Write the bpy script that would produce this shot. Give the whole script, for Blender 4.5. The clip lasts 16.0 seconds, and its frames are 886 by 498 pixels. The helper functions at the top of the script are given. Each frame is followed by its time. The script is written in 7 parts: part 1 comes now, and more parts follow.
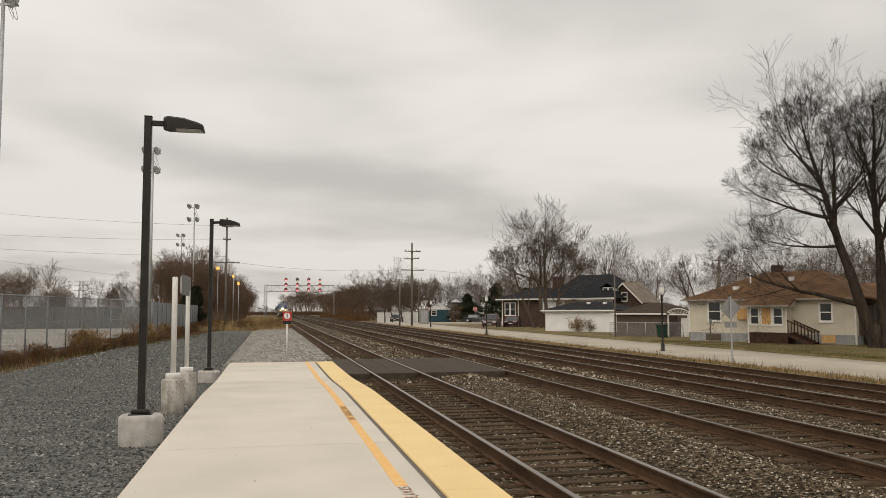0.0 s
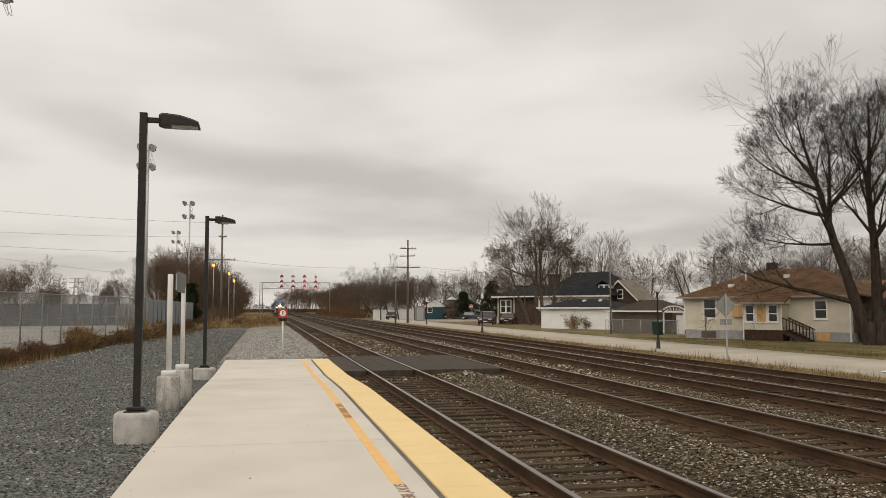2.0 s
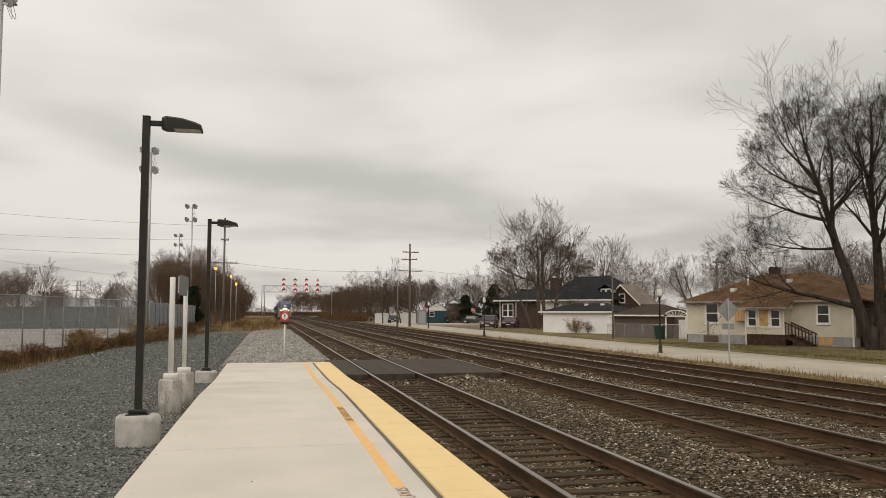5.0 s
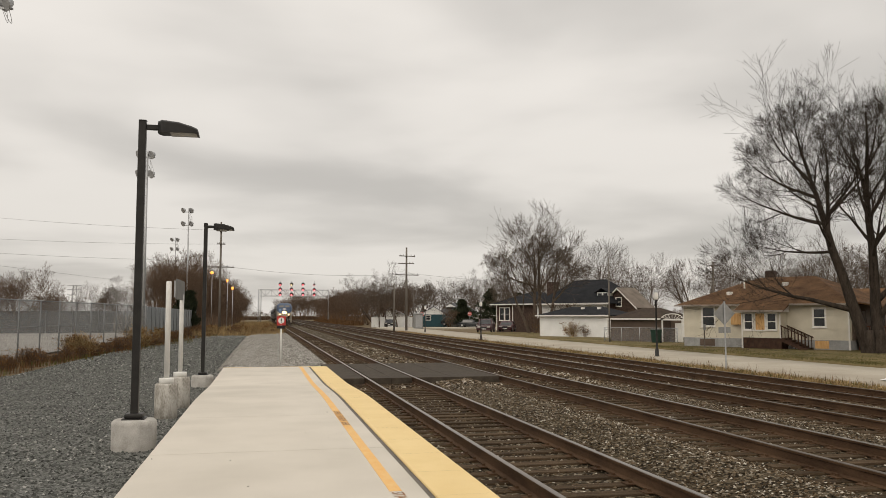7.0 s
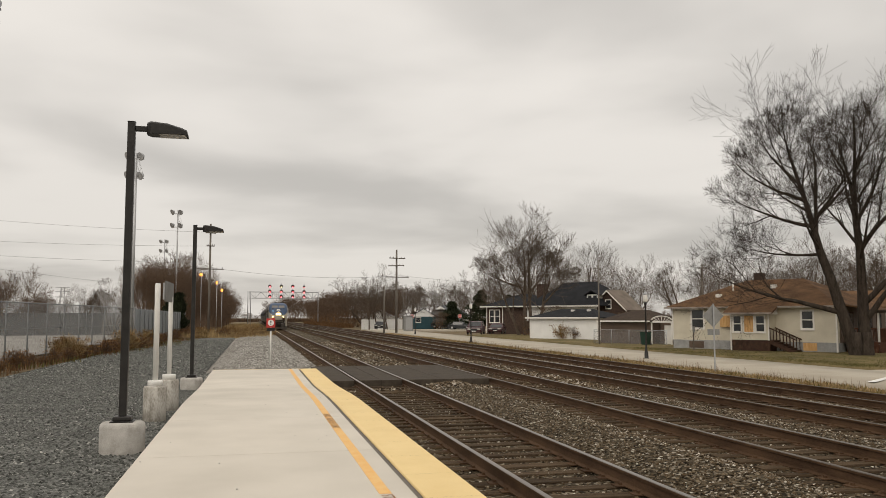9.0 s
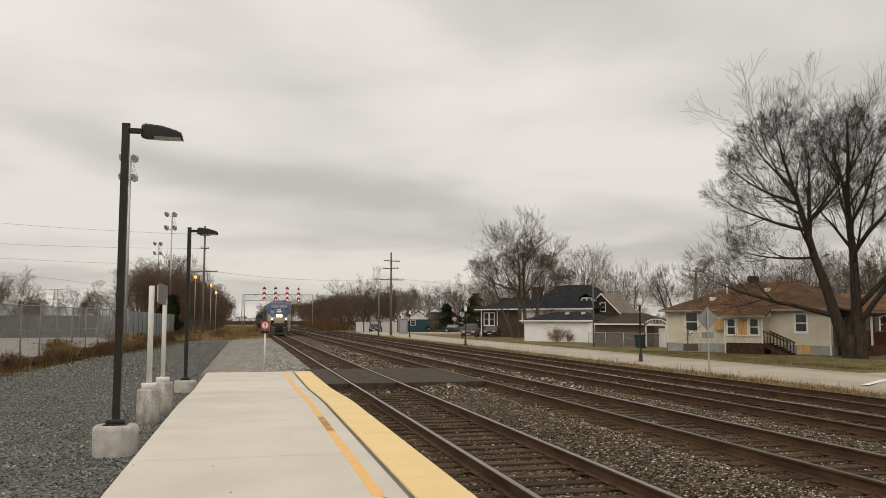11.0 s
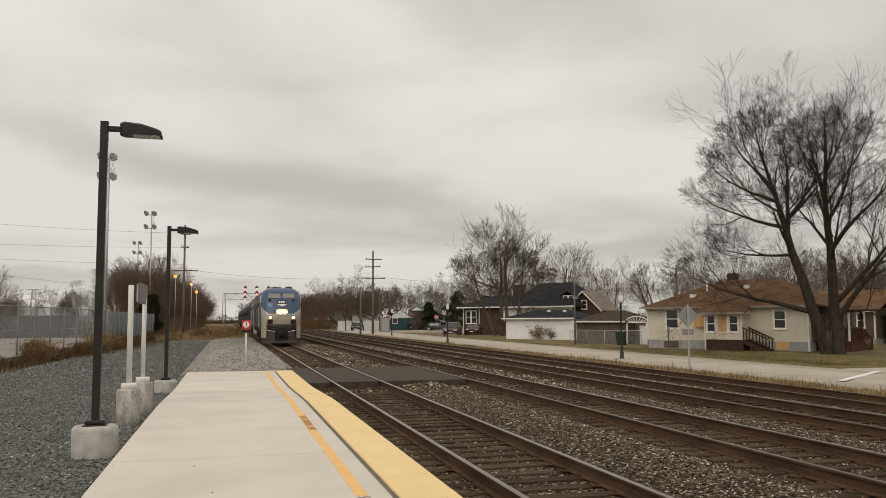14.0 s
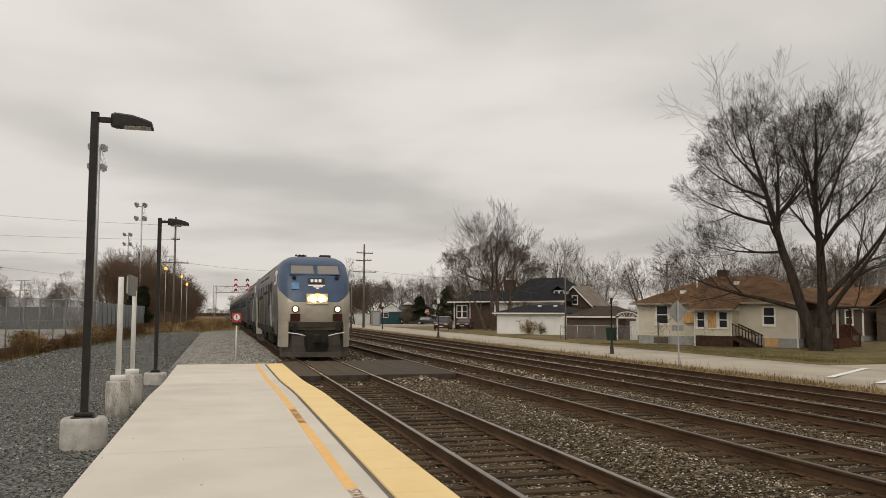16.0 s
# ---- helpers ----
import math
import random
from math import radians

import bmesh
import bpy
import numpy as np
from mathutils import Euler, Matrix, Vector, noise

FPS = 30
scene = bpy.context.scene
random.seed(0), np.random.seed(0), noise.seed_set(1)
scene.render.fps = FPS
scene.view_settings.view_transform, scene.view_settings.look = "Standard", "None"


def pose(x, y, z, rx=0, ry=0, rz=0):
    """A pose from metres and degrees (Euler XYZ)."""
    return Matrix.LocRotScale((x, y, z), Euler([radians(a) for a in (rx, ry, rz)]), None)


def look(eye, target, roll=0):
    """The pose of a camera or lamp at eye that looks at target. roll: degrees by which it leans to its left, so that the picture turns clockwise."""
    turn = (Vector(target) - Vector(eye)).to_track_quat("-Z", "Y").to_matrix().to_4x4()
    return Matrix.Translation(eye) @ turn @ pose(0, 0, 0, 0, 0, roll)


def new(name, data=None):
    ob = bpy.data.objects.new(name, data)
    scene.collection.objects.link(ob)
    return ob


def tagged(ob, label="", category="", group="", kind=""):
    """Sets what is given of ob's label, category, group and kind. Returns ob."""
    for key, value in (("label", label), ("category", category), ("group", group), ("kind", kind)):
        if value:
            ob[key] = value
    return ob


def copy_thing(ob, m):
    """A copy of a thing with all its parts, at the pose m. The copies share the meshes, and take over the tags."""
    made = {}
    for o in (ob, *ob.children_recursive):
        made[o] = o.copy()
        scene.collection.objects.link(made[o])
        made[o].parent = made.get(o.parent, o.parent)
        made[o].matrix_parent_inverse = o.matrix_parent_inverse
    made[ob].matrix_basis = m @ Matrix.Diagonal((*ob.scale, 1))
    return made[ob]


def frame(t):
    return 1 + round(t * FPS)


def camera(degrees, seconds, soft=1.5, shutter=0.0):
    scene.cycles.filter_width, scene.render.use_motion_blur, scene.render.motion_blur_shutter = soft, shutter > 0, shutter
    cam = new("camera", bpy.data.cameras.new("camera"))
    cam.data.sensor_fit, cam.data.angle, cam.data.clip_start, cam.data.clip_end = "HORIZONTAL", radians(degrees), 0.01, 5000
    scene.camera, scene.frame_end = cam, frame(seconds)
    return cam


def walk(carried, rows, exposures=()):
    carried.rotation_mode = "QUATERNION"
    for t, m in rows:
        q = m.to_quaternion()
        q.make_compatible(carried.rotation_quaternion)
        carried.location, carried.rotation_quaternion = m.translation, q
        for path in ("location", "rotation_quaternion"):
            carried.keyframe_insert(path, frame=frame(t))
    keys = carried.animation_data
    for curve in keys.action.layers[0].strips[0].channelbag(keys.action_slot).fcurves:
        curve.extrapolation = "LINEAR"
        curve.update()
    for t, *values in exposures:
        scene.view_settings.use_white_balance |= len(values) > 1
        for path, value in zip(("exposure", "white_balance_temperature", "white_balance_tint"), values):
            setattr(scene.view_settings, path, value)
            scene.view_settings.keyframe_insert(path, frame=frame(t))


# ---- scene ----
cam = camera(56.80, 16.0, soft=0.62)
EYE = (0.000, 0.000, 1.950)
walk(cam, [
    (0.0, pose(*EYE, 94.279, 0.141, -11.859)),
    (0.5, pose(*EYE, 94.394, 0.155, -11.915)),
    (1.0, pose(*EYE, 94.410, 0.128, -11.972)),
    (1.5, pose(*EYE, 94.276, 0.093, -12.090)),
    (2.0, pose(*EYE, 94.092, 0.119, -12.150)),
    (2.5, pose(*EYE, 93.992, 0.099, -12.023)),
    (3.0, pose(*EYE, 94.044, -0.061, -11.869)),
    (3.5, pose(*EYE, 94.166, -0.169, -11.947)),
    (4.0, pose(*EYE, 94.235, -0.137, -11.960)),
    (6.5, pose(*EYE, 94.555, 0.115, -12.109)),
    (7.0, pose(*EYE, 94.617, 0.053, -12.247)),
    (7.5, pose(*EYE, 94.584, 0.020, -12.398)),
    (8.0, pose(*EYE, 94.630, 0.013, -12.605)),
    (8.5, pose(*EYE, 94.769, 0.044, -12.776)),
    (9.0, pose(*EYE, 94.770, 0.047, -12.940)),
    (11.5, pose(*EYE, 94.985, -0.024, -13.467)),
    (12.0, pose(*EYE, 94.948, -0.048, -13.692)),
    (12.5, pose(*EYE, 94.975, -0.140, -13.993)),
    (13.0, pose(*EYE, 95.026, -0.190, -14.294)),
    (13.5, pose(*EYE, 95.002, 0.023, -14.404)),
    (14.0, pose(*EYE, 94.838, 0.262, -14.570)),
    (14.5, pose(*EYE, 94.640, 0.234, -14.696)),
    (15.0, pose(*EYE, 94.562, 0.020, -14.727)),
    (15.5, pose(*EYE, 94.468, -0.057, -14.870)),
    (16.0, pose(*EYE, 94.434, -0.151, -15.207)),
], exposures=[(0.0, 0.0, 7000, 11), (6.0, 0.0, 7000, 11), (12.0, -0.05, 7000, 11), (16.0, -0.09, 7000, 11)])

# ---------------------------------------------------------------- light
def make_world():
    w = bpy.data.worlds.new("overcast_sky")
    scene.world = w
    w.use_nodes = True
    nt = w.node_tree
    nt.nodes.clear()
    N = nt.nodes.new
    L = nt.links.new
    out = N("ShaderNodeOutputWorld")
    bg = N("ShaderNodeBackground")
    bg.inputs[1].default_value = 1.0
    sky = N("ShaderNodeTexSky")
    sky.sky_type = "NISHITA"
    sky.sun_disc = False
    sky.sun_elevation = radians(24)
    sky.sun_rotation = radians(200)
    dim = N("ShaderNodeMix"); dim.data_type = "RGBA"; dim.blend_type = "MULTIPLY"
    dim.inputs[0].default_value = 1.0
    dim.inputs[7].default_value = (0.08, 0.08, 0.08, 1)
    L(sky.outputs[0], dim.inputs[6])
    co = N("ShaderNodeTexCoord")
    sep = N("ShaderNodeSeparateXYZ"); L(co.outputs["Generated"], sep.inputs[0])
    up = N("ShaderNodeMath"); up.operation = "MAXIMUM"; up.inputs[1].default_value = 0.0
    L(sep.outputs[2], up.inputs[0])
    add = N("ShaderNodeMath"); add.operation = "ADD"; add.inputs[1].default_value = 0.11
    L(up.outputs[0], add.inputs[0])
    dx = N("ShaderNodeMath"); dx.operation = "DIVIDE"; L(sep.outputs[0], dx.inputs[0]); L(add.outputs[0], dx.inputs[1])
    dy = N("ShaderNodeMath"); dy.operation = "DIVIDE"; L(sep.outputs[1], dy.inputs[0]); L(add.outputs[0], dy.inputs[1])
    com = N("ShaderNodeCombineXYZ"); L(dx.outputs[0], com.inputs[0]); L(dy.outputs[0], com.inputs[1])
    com.inputs[2].default_value = 3.4
    n1 = N("ShaderNodeTexNoise"); n1.inputs["Scale"].default_value = 0.75; n1.inputs["Detail"].default_value = 5
    n1.inputs["Roughness"].default_value = 0.42; n1.inputs["Distortion"].default_value = 0.2
    L(com.outputs[0], n1.inputs["Vector"])
    ramp = N("ShaderNodeValToRGB")
    ramp.color_ramp.interpolation = "EASE"
    e = ramp.color_ramp.elements
    e[0].position, e[0].color = 0.30, (0.60, 0.596, 0.588, 1)
    e[1].position, e[1].color = 0.62, (0.88, 0.872, 0.86, 1)
    L(n1.outputs[0], ramp.inputs[0])
    mix = N("ShaderNodeMix"); mix.data_type = "RGBA"; mix.inputs[0].default_value = 0.94
    L(dim.outputs[2], mix.inputs[6]); L(ramp.outputs[0], mix.inputs[7])
    # overcast dome: dimmer at the horizon, brighter overhead
    dome = N("ShaderNodeMath"); dome.operation = "MULTIPLY_ADD"
    dome.inputs[1].default_value, dome.inputs[2].default_value = 0.44, 0.835
    L(up.outputs[0], dome.inputs[0])
    sh = N("ShaderNodeMix"); sh.data_type = "RGBA"; sh.blend_type = "MULTIPLY"; sh.inputs[0].default_value = 1.0
    L(mix.outputs[2], sh.inputs[6]); L(dome.outputs[0], sh.inputs[7])
    L(sh.outputs[2], bg.inputs[0])
    L(bg.outputs[0], out.inputs[0])


make_world()
sun_data = bpy.data.lights.new("sun", "SUN")
sun_data.energy, sun_data.angle, sun_data.color = 1.2, radians(45), (1.0, 0.95, 0.87)
sun = new("sun", sun_data)
sun.matrix_world = look((-30, -45, 50), (0, 0, 0))
scene.view_settings.exposure = 0.0


# ---------------------------------------------------------------- materials
def rgb(c):
    return (c[0], c[1], c[2], 1.0)


def mat(name, c1, c2, scale=3.0, rough=0.8, bump=0.0, bscale=40.0, metal=0.0, fine=0.35, island=0.0, obj=0.0, stretch=(1, 1, 1), lo=0.35, hi=0.65, bdist=0.02, spec=None):
    """Two-scale mottled surface; island/obj: brightness spread from piece to piece."""
    m = bpy.data.materials.new(name)
    m.use_nodes = True
    nt = m.node_tree
    N, L = nt.nodes.new, nt.links.new
    b = nt.nodes["Principled BSDF"]
    b.inputs["Roughness"].default_value = rough
    b.inputs["Metallic"].default_value = metal
    b.inputs["Specular IOR Level"].default_value = spec if spec is not None else (0.12 if rough > 0.7 else (0.28 if rough > 0.42 else 0.5))
    co = N("ShaderNodeTexCoord")
    mp = N("ShaderNodeMapping"); mp.inputs["Scale"].default_value = stretch
    L(co.outputs["Object"], mp.inputs[0])
    n1 = N("ShaderNodeTexNoise"); n1.inputs["Scale"].default_value = scale; n1.inputs["Detail"].default_value = 4
    L(mp.outputs[0], n1.inputs["Vector"])
    n2 = N("ShaderNodeTexNoise"); n2.inputs["Scale"].default_value = bscale; n2.inputs["Detail"].default_value = 3
    L(mp.outputs[0], n2.inputs["Vector"])
    mm = N("ShaderNodeMix"); mm.data_type = "FLOAT"; mm.inputs[0].default_value = fine
    L(n1.outputs[0], mm.inputs[2]); L(n2.outputs[0], mm.inputs[3])
    r = N("ShaderNodeValToRGB")
    r.color_ramp.elements[0].position, r.color_ramp.elements[0].color = lo, rgb(c1)
    r.color_ramp.elements[1].position, r.color_ramp.elements[1].color = hi, rgb(c2)
    L(mm.outputs[0], r.inputs[0])
    col = r.outputs[0]
    for amount, node, sock in ((island, "ShaderNodeNewGeometry", "Random Per Island"), (obj, "ShaderNodeObjectInfo", "Random")):
        if amount:
            g = N(node)
            a = N("ShaderNodeMapRange"); a.inputs[3].default_value, a.inputs[4].default_value = 1 - amount, 1 + amount
            L(g.outputs[sock], a.inputs[0])
            mu = N("ShaderNodeMix"); mu.data_type = "RGBA"; mu.blend_type = "MULTIPLY"; mu.inputs[0].default_value = 1
            L(col, mu.inputs[6]); L(a.outputs[0], mu.inputs[7])
            col = mu.outputs[2]
    L(col, b.inputs["Base Color"])
    rr = N("ShaderNodeMapRange"); rr.inputs[3].default_value, rr.inputs[4].default_value = max(0.05, rough - 0.12), min(1, rough + 0.1)
    L(n1.outputs[0], rr.inputs[0]); L(rr.outputs[0], b.inputs["Roughness"])
    if bump:
        bp = N("ShaderNodeBump"); bp.inputs["Strength"].default_value = bump; bp.inputs["Distance"].default_value = bdist
        L(n2.outputs[0], bp.inputs["Height"]); L(bp.outputs[0], b.inputs["Normal"])
    return m


def stones_mat(name, cols, rough=0.85):
    """Loose stones: each island takes one of the colours."""
    m = bpy.data.materials.new(name)
    m.use_nodes = True
    nt = m.node_tree
    N, L = nt.nodes.new, nt.links.new
    b = nt.nodes["Principled BSDF"]; b.inputs["Roughness"].default_value = rough; b.inputs["Specular IOR Level"].default_value = 0.12
    g = N("ShaderNodeNewGeometry"); r = N("ShaderNodeValToRGB")
    el = r.color_ramp.elements
    while len(el) < len(cols):
        el.new(0.5)
    for i, (p, c) in enumerate(cols):
        el[i].position, el[i].color = p, rgb(c)
    L(g.outputs["Random Per Island"], r.inputs[0]); L(r.outputs[0], b.inputs["Base Color"])
    return m


def stone_ground(name, cols, scale, depth=0.03, stain=0.35):
    """A bed of small stones: one colour to a stone, deep dark joints, broad stains."""
    m = bpy.data.materials.new(name)
    m.use_nodes = True
    nt = m.node_tree
    N, L = nt.nodes.new, nt.links.new
    b = nt.nodes["Principled BSDF"]; b.inputs["Roughness"].default_value = 0.92; b.inputs["Specular IOR Level"].default_value = 0.1
    co = N("ShaderNodeTexCoord")
    v = N("ShaderNodeTexVoronoi"); v.inputs["Scale"].default_value = scale
    L(co.outputs["Object"], v.inputs["Vector"])
    sp = N("ShaderNodeSeparateColor"); L(v.outputs["Color"], sp.inputs[0])
    r = N("ShaderNodeValToRGB")
    el = r.color_ramp.elements
    while len(el) < len(cols):
        el.new(0.5)
    for i, (p, c) in enumerate(cols):
        el[i].position, el[i].color = p, rgb(c)
    L(sp.outputs[0], r.inputs[0])
    n = N("ShaderNodeTexNoise"); n.inputs["Scale"].default_value = 0.8; n.inputs["Detail"].default_value = 5
    L(co.outputs["Object"], n.inputs["Vector"])
    a = N("ShaderNodeMapRange"); a.inputs[1].default_value, a.inputs[2].default_value = 0.3, 0.7
    a.inputs[3].default_value, a.inputs[4].default_value = 1 - stain, 1 + stain
    L(n.outputs[0], a.inputs[0])
    mu = N("ShaderNodeMix"); mu.data_type = "RGBA"; mu.blend_type = "MULTIPLY"; mu.inputs[0].default_value = 1
    L(r.outputs[0], mu.inputs[6]); L(a.outputs[0], mu.inputs[7])
    L(mu.outputs[2], b.inputs["Base Color"])
    bp = N("ShaderNodeBump"); bp.inputs["Strength"].default_value = 1.0; bp.inputs["Distance"].default_value = depth; bp.invert = True
    L(v.outputs["Distance"], bp.inputs["Height"]); L(bp.outputs[0], b.inputs["Normal"])
    return m


def glow(name, c, strength):
    m = bpy.data.materials.new(name)
    m.use_nodes = True
    b = m.node_tree.nodes["Principled BSDF"]
    b.inputs["Base Color"].default_value = rgb(c)
    b.inputs["Emission Color"].default_value = rgb(c)
    b.inputs["Emission Strength"].default_value = strength
    return m


def mesh_fabric(name, c, cover, scale):
    """Woven wire: a diagonal net with gaps."""
    m = bpy.data.materials.new(name)
    m.use_nodes = True
    nt = m.node_tree
    N, L = nt.nodes.new, nt.links.new
    b = nt.nodes["Principled BSDF"]
    b.inputs["Base Color"].default_value = rgb(c); b.inputs["Roughness"].default_value = 0.6
    tr = N("ShaderNodeBsdfTransparent"); mx = N("ShaderNodeMixShader")
    co = N("ShaderNodeTexCoord"); n = N("ShaderNodeTexNoise"); n.inputs["Scale"].default_value = scale
    L(co.outputs["Object"], n.inputs["Vector"])
    mr = N("ShaderNodeMapRange"); mr.inputs[1].default_value, mr.inputs[2].default_value = 0.3, 0.7
    mr.inputs[3].default_value, mr.inputs[4].default_value = cover - 0.12, cover + 0.12
    L(n.outputs[0], mr.inputs[0]); L(mr.outputs[0], mx.inputs[0])
    L(tr.outputs[0], mx.inputs[1]); L(b.outputs[0], mx.inputs[2])
    L(mx.outputs[0], nt.nodes["Material Output"].inputs[0])
    return m


M = {}
M["concrete"] = mat("platform_concrete", (0.54, 0.50, 0.435), (0.63, 0.585, 0.515), 0.9, 0.75, 0.15, 120, fine=0.3, obj=0.035, bdist=0.004)
M["old_concrete"] = mat("old_concrete", (0.30, 0.285, 0.26), (0.50, 0.48, 0.45), 5, 0.9, 0.3, 60, bdist=0.008)
M["worn_concrete"] = mat("worn_concrete", (0.24, 0.22, 0.19), (0.50, 0.48, 0.44), 7, 0.9, 0.4, 50, stretch=(1, 1, 0.35), bdist=0.01, lo=0.4, hi=0.6)
M["tactile"] = mat("tactile_yellow", (0.74, 0.545, 0.25), (0.81, 0.62, 0.315), 2, 0.65, 0.25, 90, obj=0.012, bdist=0.004)
M["orange_line"] = mat("orange_paint", (0.76, 0.40, 0.11), (0.79, 0.52, 0.22), 6, 0.6, 0.1, 60)
M["text_paint"] = mat("faded_brown_paint", (0.16, 0.07, 0.03), (0.42, 0.2, 0.08), 8, 0.7)
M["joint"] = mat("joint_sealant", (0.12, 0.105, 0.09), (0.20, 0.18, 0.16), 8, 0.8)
M["gravel"] = stone_ground("grey_gravel_ground", [(0.0, (0.045, 0.044, 0.04)), (0.5, (0.122, 0.124, 0.116)), (0.9, (0.19, 0.192, 0.18)), (1.0, (0.26, 0.25, 0.235))], 30.0, 0.02, 0.22)
M["gravel_stones"] = stones_mat("grey_gravel_stones", [(0.0, (0.036, 0.037, 0.033)), (0.5, (0.115, 0.119, 0.11)), (0.92, (0.2, 0.204, 0.19)), (1.0, (0.42, 0.41, 0.38))])
M["pale_ballast"] = stone_ground("pale_ballast_ground", [(0.0, (0.085, 0.079, 0.069)), (0.5, (0.225, 0.212, 0.186)), (1.0, (0.42, 0.4, 0.36))], 18.0, 0.03, 0.15)
M["pale_stones"] = stones_mat("pale_ballast_stones", [(0.0, (0.09, 0.084, 0.074)), (0.5, (0.25, 0.237, 0.214)), (1.0, (0.52, 0.50, 0.47))])
M["ballast"] = stone_ground("brown_ballast_ground", [(0.0, (0.014, 0.011, 0.007)), (0.5, (0.07, 0.053, 0.032)), (0.85, (0.142, 0.112, 0.076)), (1.0, (0.3, 0.265, 0.21))], 21.0)
M["ballast_stones"] = stones_mat("brown_ballast_stones", [(0.0, (0.014, 0.011, 0.007)), (0.45, (0.09, 0.061, 0.035)), (0.75, (0.185, 0.142, 0.095)), (0.9, (0.32, 0.28, 0.225)), (1.0, (0.6, 0.56, 0.49))])
M["tie"] = mat("weathered_tie_wood", (0.028, 0.018, 0.011), (0.112, 0.077, 0.046), 5, 0.9, 0.7, 50, obj=0.3, stretch=(0.3, 3, 3), bdist=0.01)
M["tie_far"] = mat("weathered_tie_wood_far", (0.036, 0.025, 0.015), (0.105, 0.077, 0.048), 3, 0.9, 0.5, 40, island=0.3)
M["rail_rust"] = mat("rusty_rail_side", (0.045, 0.025, 0.014), (0.105, 0.062, 0.036), 4, 0.75, 0.3, 60, stretch=(1, 0.3, 1), bdist=0.004)
M["rail_top"] = mat("worn_rail_top", (0.14, 0.12, 0.102), (0.27, 0.243, 0.213), 6, 0.35, metal=0.9, stretch=(1, 0.05, 1))
M["rail_dull"] = mat("dull_rail_top", (0.085, 0.068, 0.055), (0.16, 0.135, 0.112), 6, 0.45, metal=0.7, stretch=(1, 0.05, 1))
M["crossing"] = mat("crossing_panel", (0.04, 0.032, 0.024), (0.082, 0.067, 0.052), 3, 0.8, 0.4, 70, bdist=0.006)
M["black_metal"] = mat("black_painted_metal", (0.014, 0.013, 0.012), (0.028, 0.026, 0.024), 6, 0.45, 0.05, 80)
M["dark_metal"] = mat("dark_metal", (0.03, 0.028, 0.026), (0.07, 0.065, 0.06), 6, 0.5, 0.1, 80)
M["galv"] = mat("galvanised_steel", (0.34, 0.345, 0.35), (0.46, 0.465, 0.47), 6, 0.5, 0.05, 60, metal=0.5)
M["white_paint"] = mat("white_painted_steel", (0.62, 0.61, 0.58), (0.74, 0.73, 0.70), 3, 0.5, 0.05, 60)
M["lens"] = mat("lamp_lens", (0.45, 0.43, 0.39), (0.55, 0.53, 0.5), 30, 0.2)
M["sign_red"] = mat("sign_red", (0.45, 0.03, 0.025), (0.55, 0.05, 0.04), 8, 0.4)
M["sign_white"] = mat("sign_white", (0.72, 0.71, 0.69), (0.8, 0.79, 0.77), 8, 0.4)
M["sign_back"] = mat("sign_back_aluminium", (0.22, 0.22, 0.215), (0.32, 0.32, 0.31), 4, 0.45, metal=0.4)
M["sign_black"] = mat("sign_black", (0.015, 0.015, 0.015), (0.025, 0.025, 0.025), 8, 0.5)
M["earth"] = mat("bare_earth", (0.10, 0.075, 0.045), (0.22, 0.17, 0.105), 0.35, 0.95, 0.8, 14, fine=0.5, bdist=0.05)
M["lawn"] = mat("winter_lawn", (0.07, 0.066, 0.024), (0.25, 0.19, 0.1), 0.45, 0.95, 0.9, 30, fine=0.5, bdist=0.05)
M["road"] = mat("pale_road", (0.34, 0.302, 0.245), (0.45, 0.41, 0.34), 0.5, 0.9, 0.3, 50, bdist=0.006)
M["lot"] = mat("pale_lot_paving", (0.28, 0.262, 0.235), (0.39, 0.37, 0.34), 0.15, 0.9, 0.2, 20)
M["road_white"] = mat("road_marking_white", (0.68, 0.67, 0.64), (0.78, 0.77, 0.74), 4, 0.7)
M["dry_grass"] = mat("dry_grass", (0.22, 0.15, 0.07), (0.40, 0.29, 0.15), 1.2, 0.9, island=0.35)
M["rust_weed"] = mat("rust_brown_weed", (0.085, 0.045, 0.02), (0.18, 0.10, 0.048), 1.2, 0.9, island=0.4)
M["green_weed"] = mat("green_weed", (0.06, 0.062, 0.018), (0.17, 0.14, 0.055), 0.6, 0.9, island=0.35)
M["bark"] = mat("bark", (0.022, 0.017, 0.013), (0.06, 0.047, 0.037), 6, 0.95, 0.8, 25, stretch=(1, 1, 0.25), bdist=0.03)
# distant bark: aerial haze is mixed into the colour as a paler brown
M["bark_hazed"] = mat("bark_hazed", (0.07, 0.054, 0.042), (0.14, 0.109, 0.086), 4, 0.95)
# rust twigs, paled a little to put haze on the far thicket
M["twig_rust"] = mat("twig_rust", (0.086, 0.058, 0.04), (0.165, 0.112, 0.078), 3, 0.95)
M["leaf_rust"] = mat("leaf_rust", (0.12, 0.058, 0.022), (0.23, 0.125, 0.05), 2, 0.9, island=0.4)
M["evergreen"] = mat("evergreen", (0.016, 0.022, 0.012), (0.045, 0.052, 0.028), 2, 0.9, island=0.4)


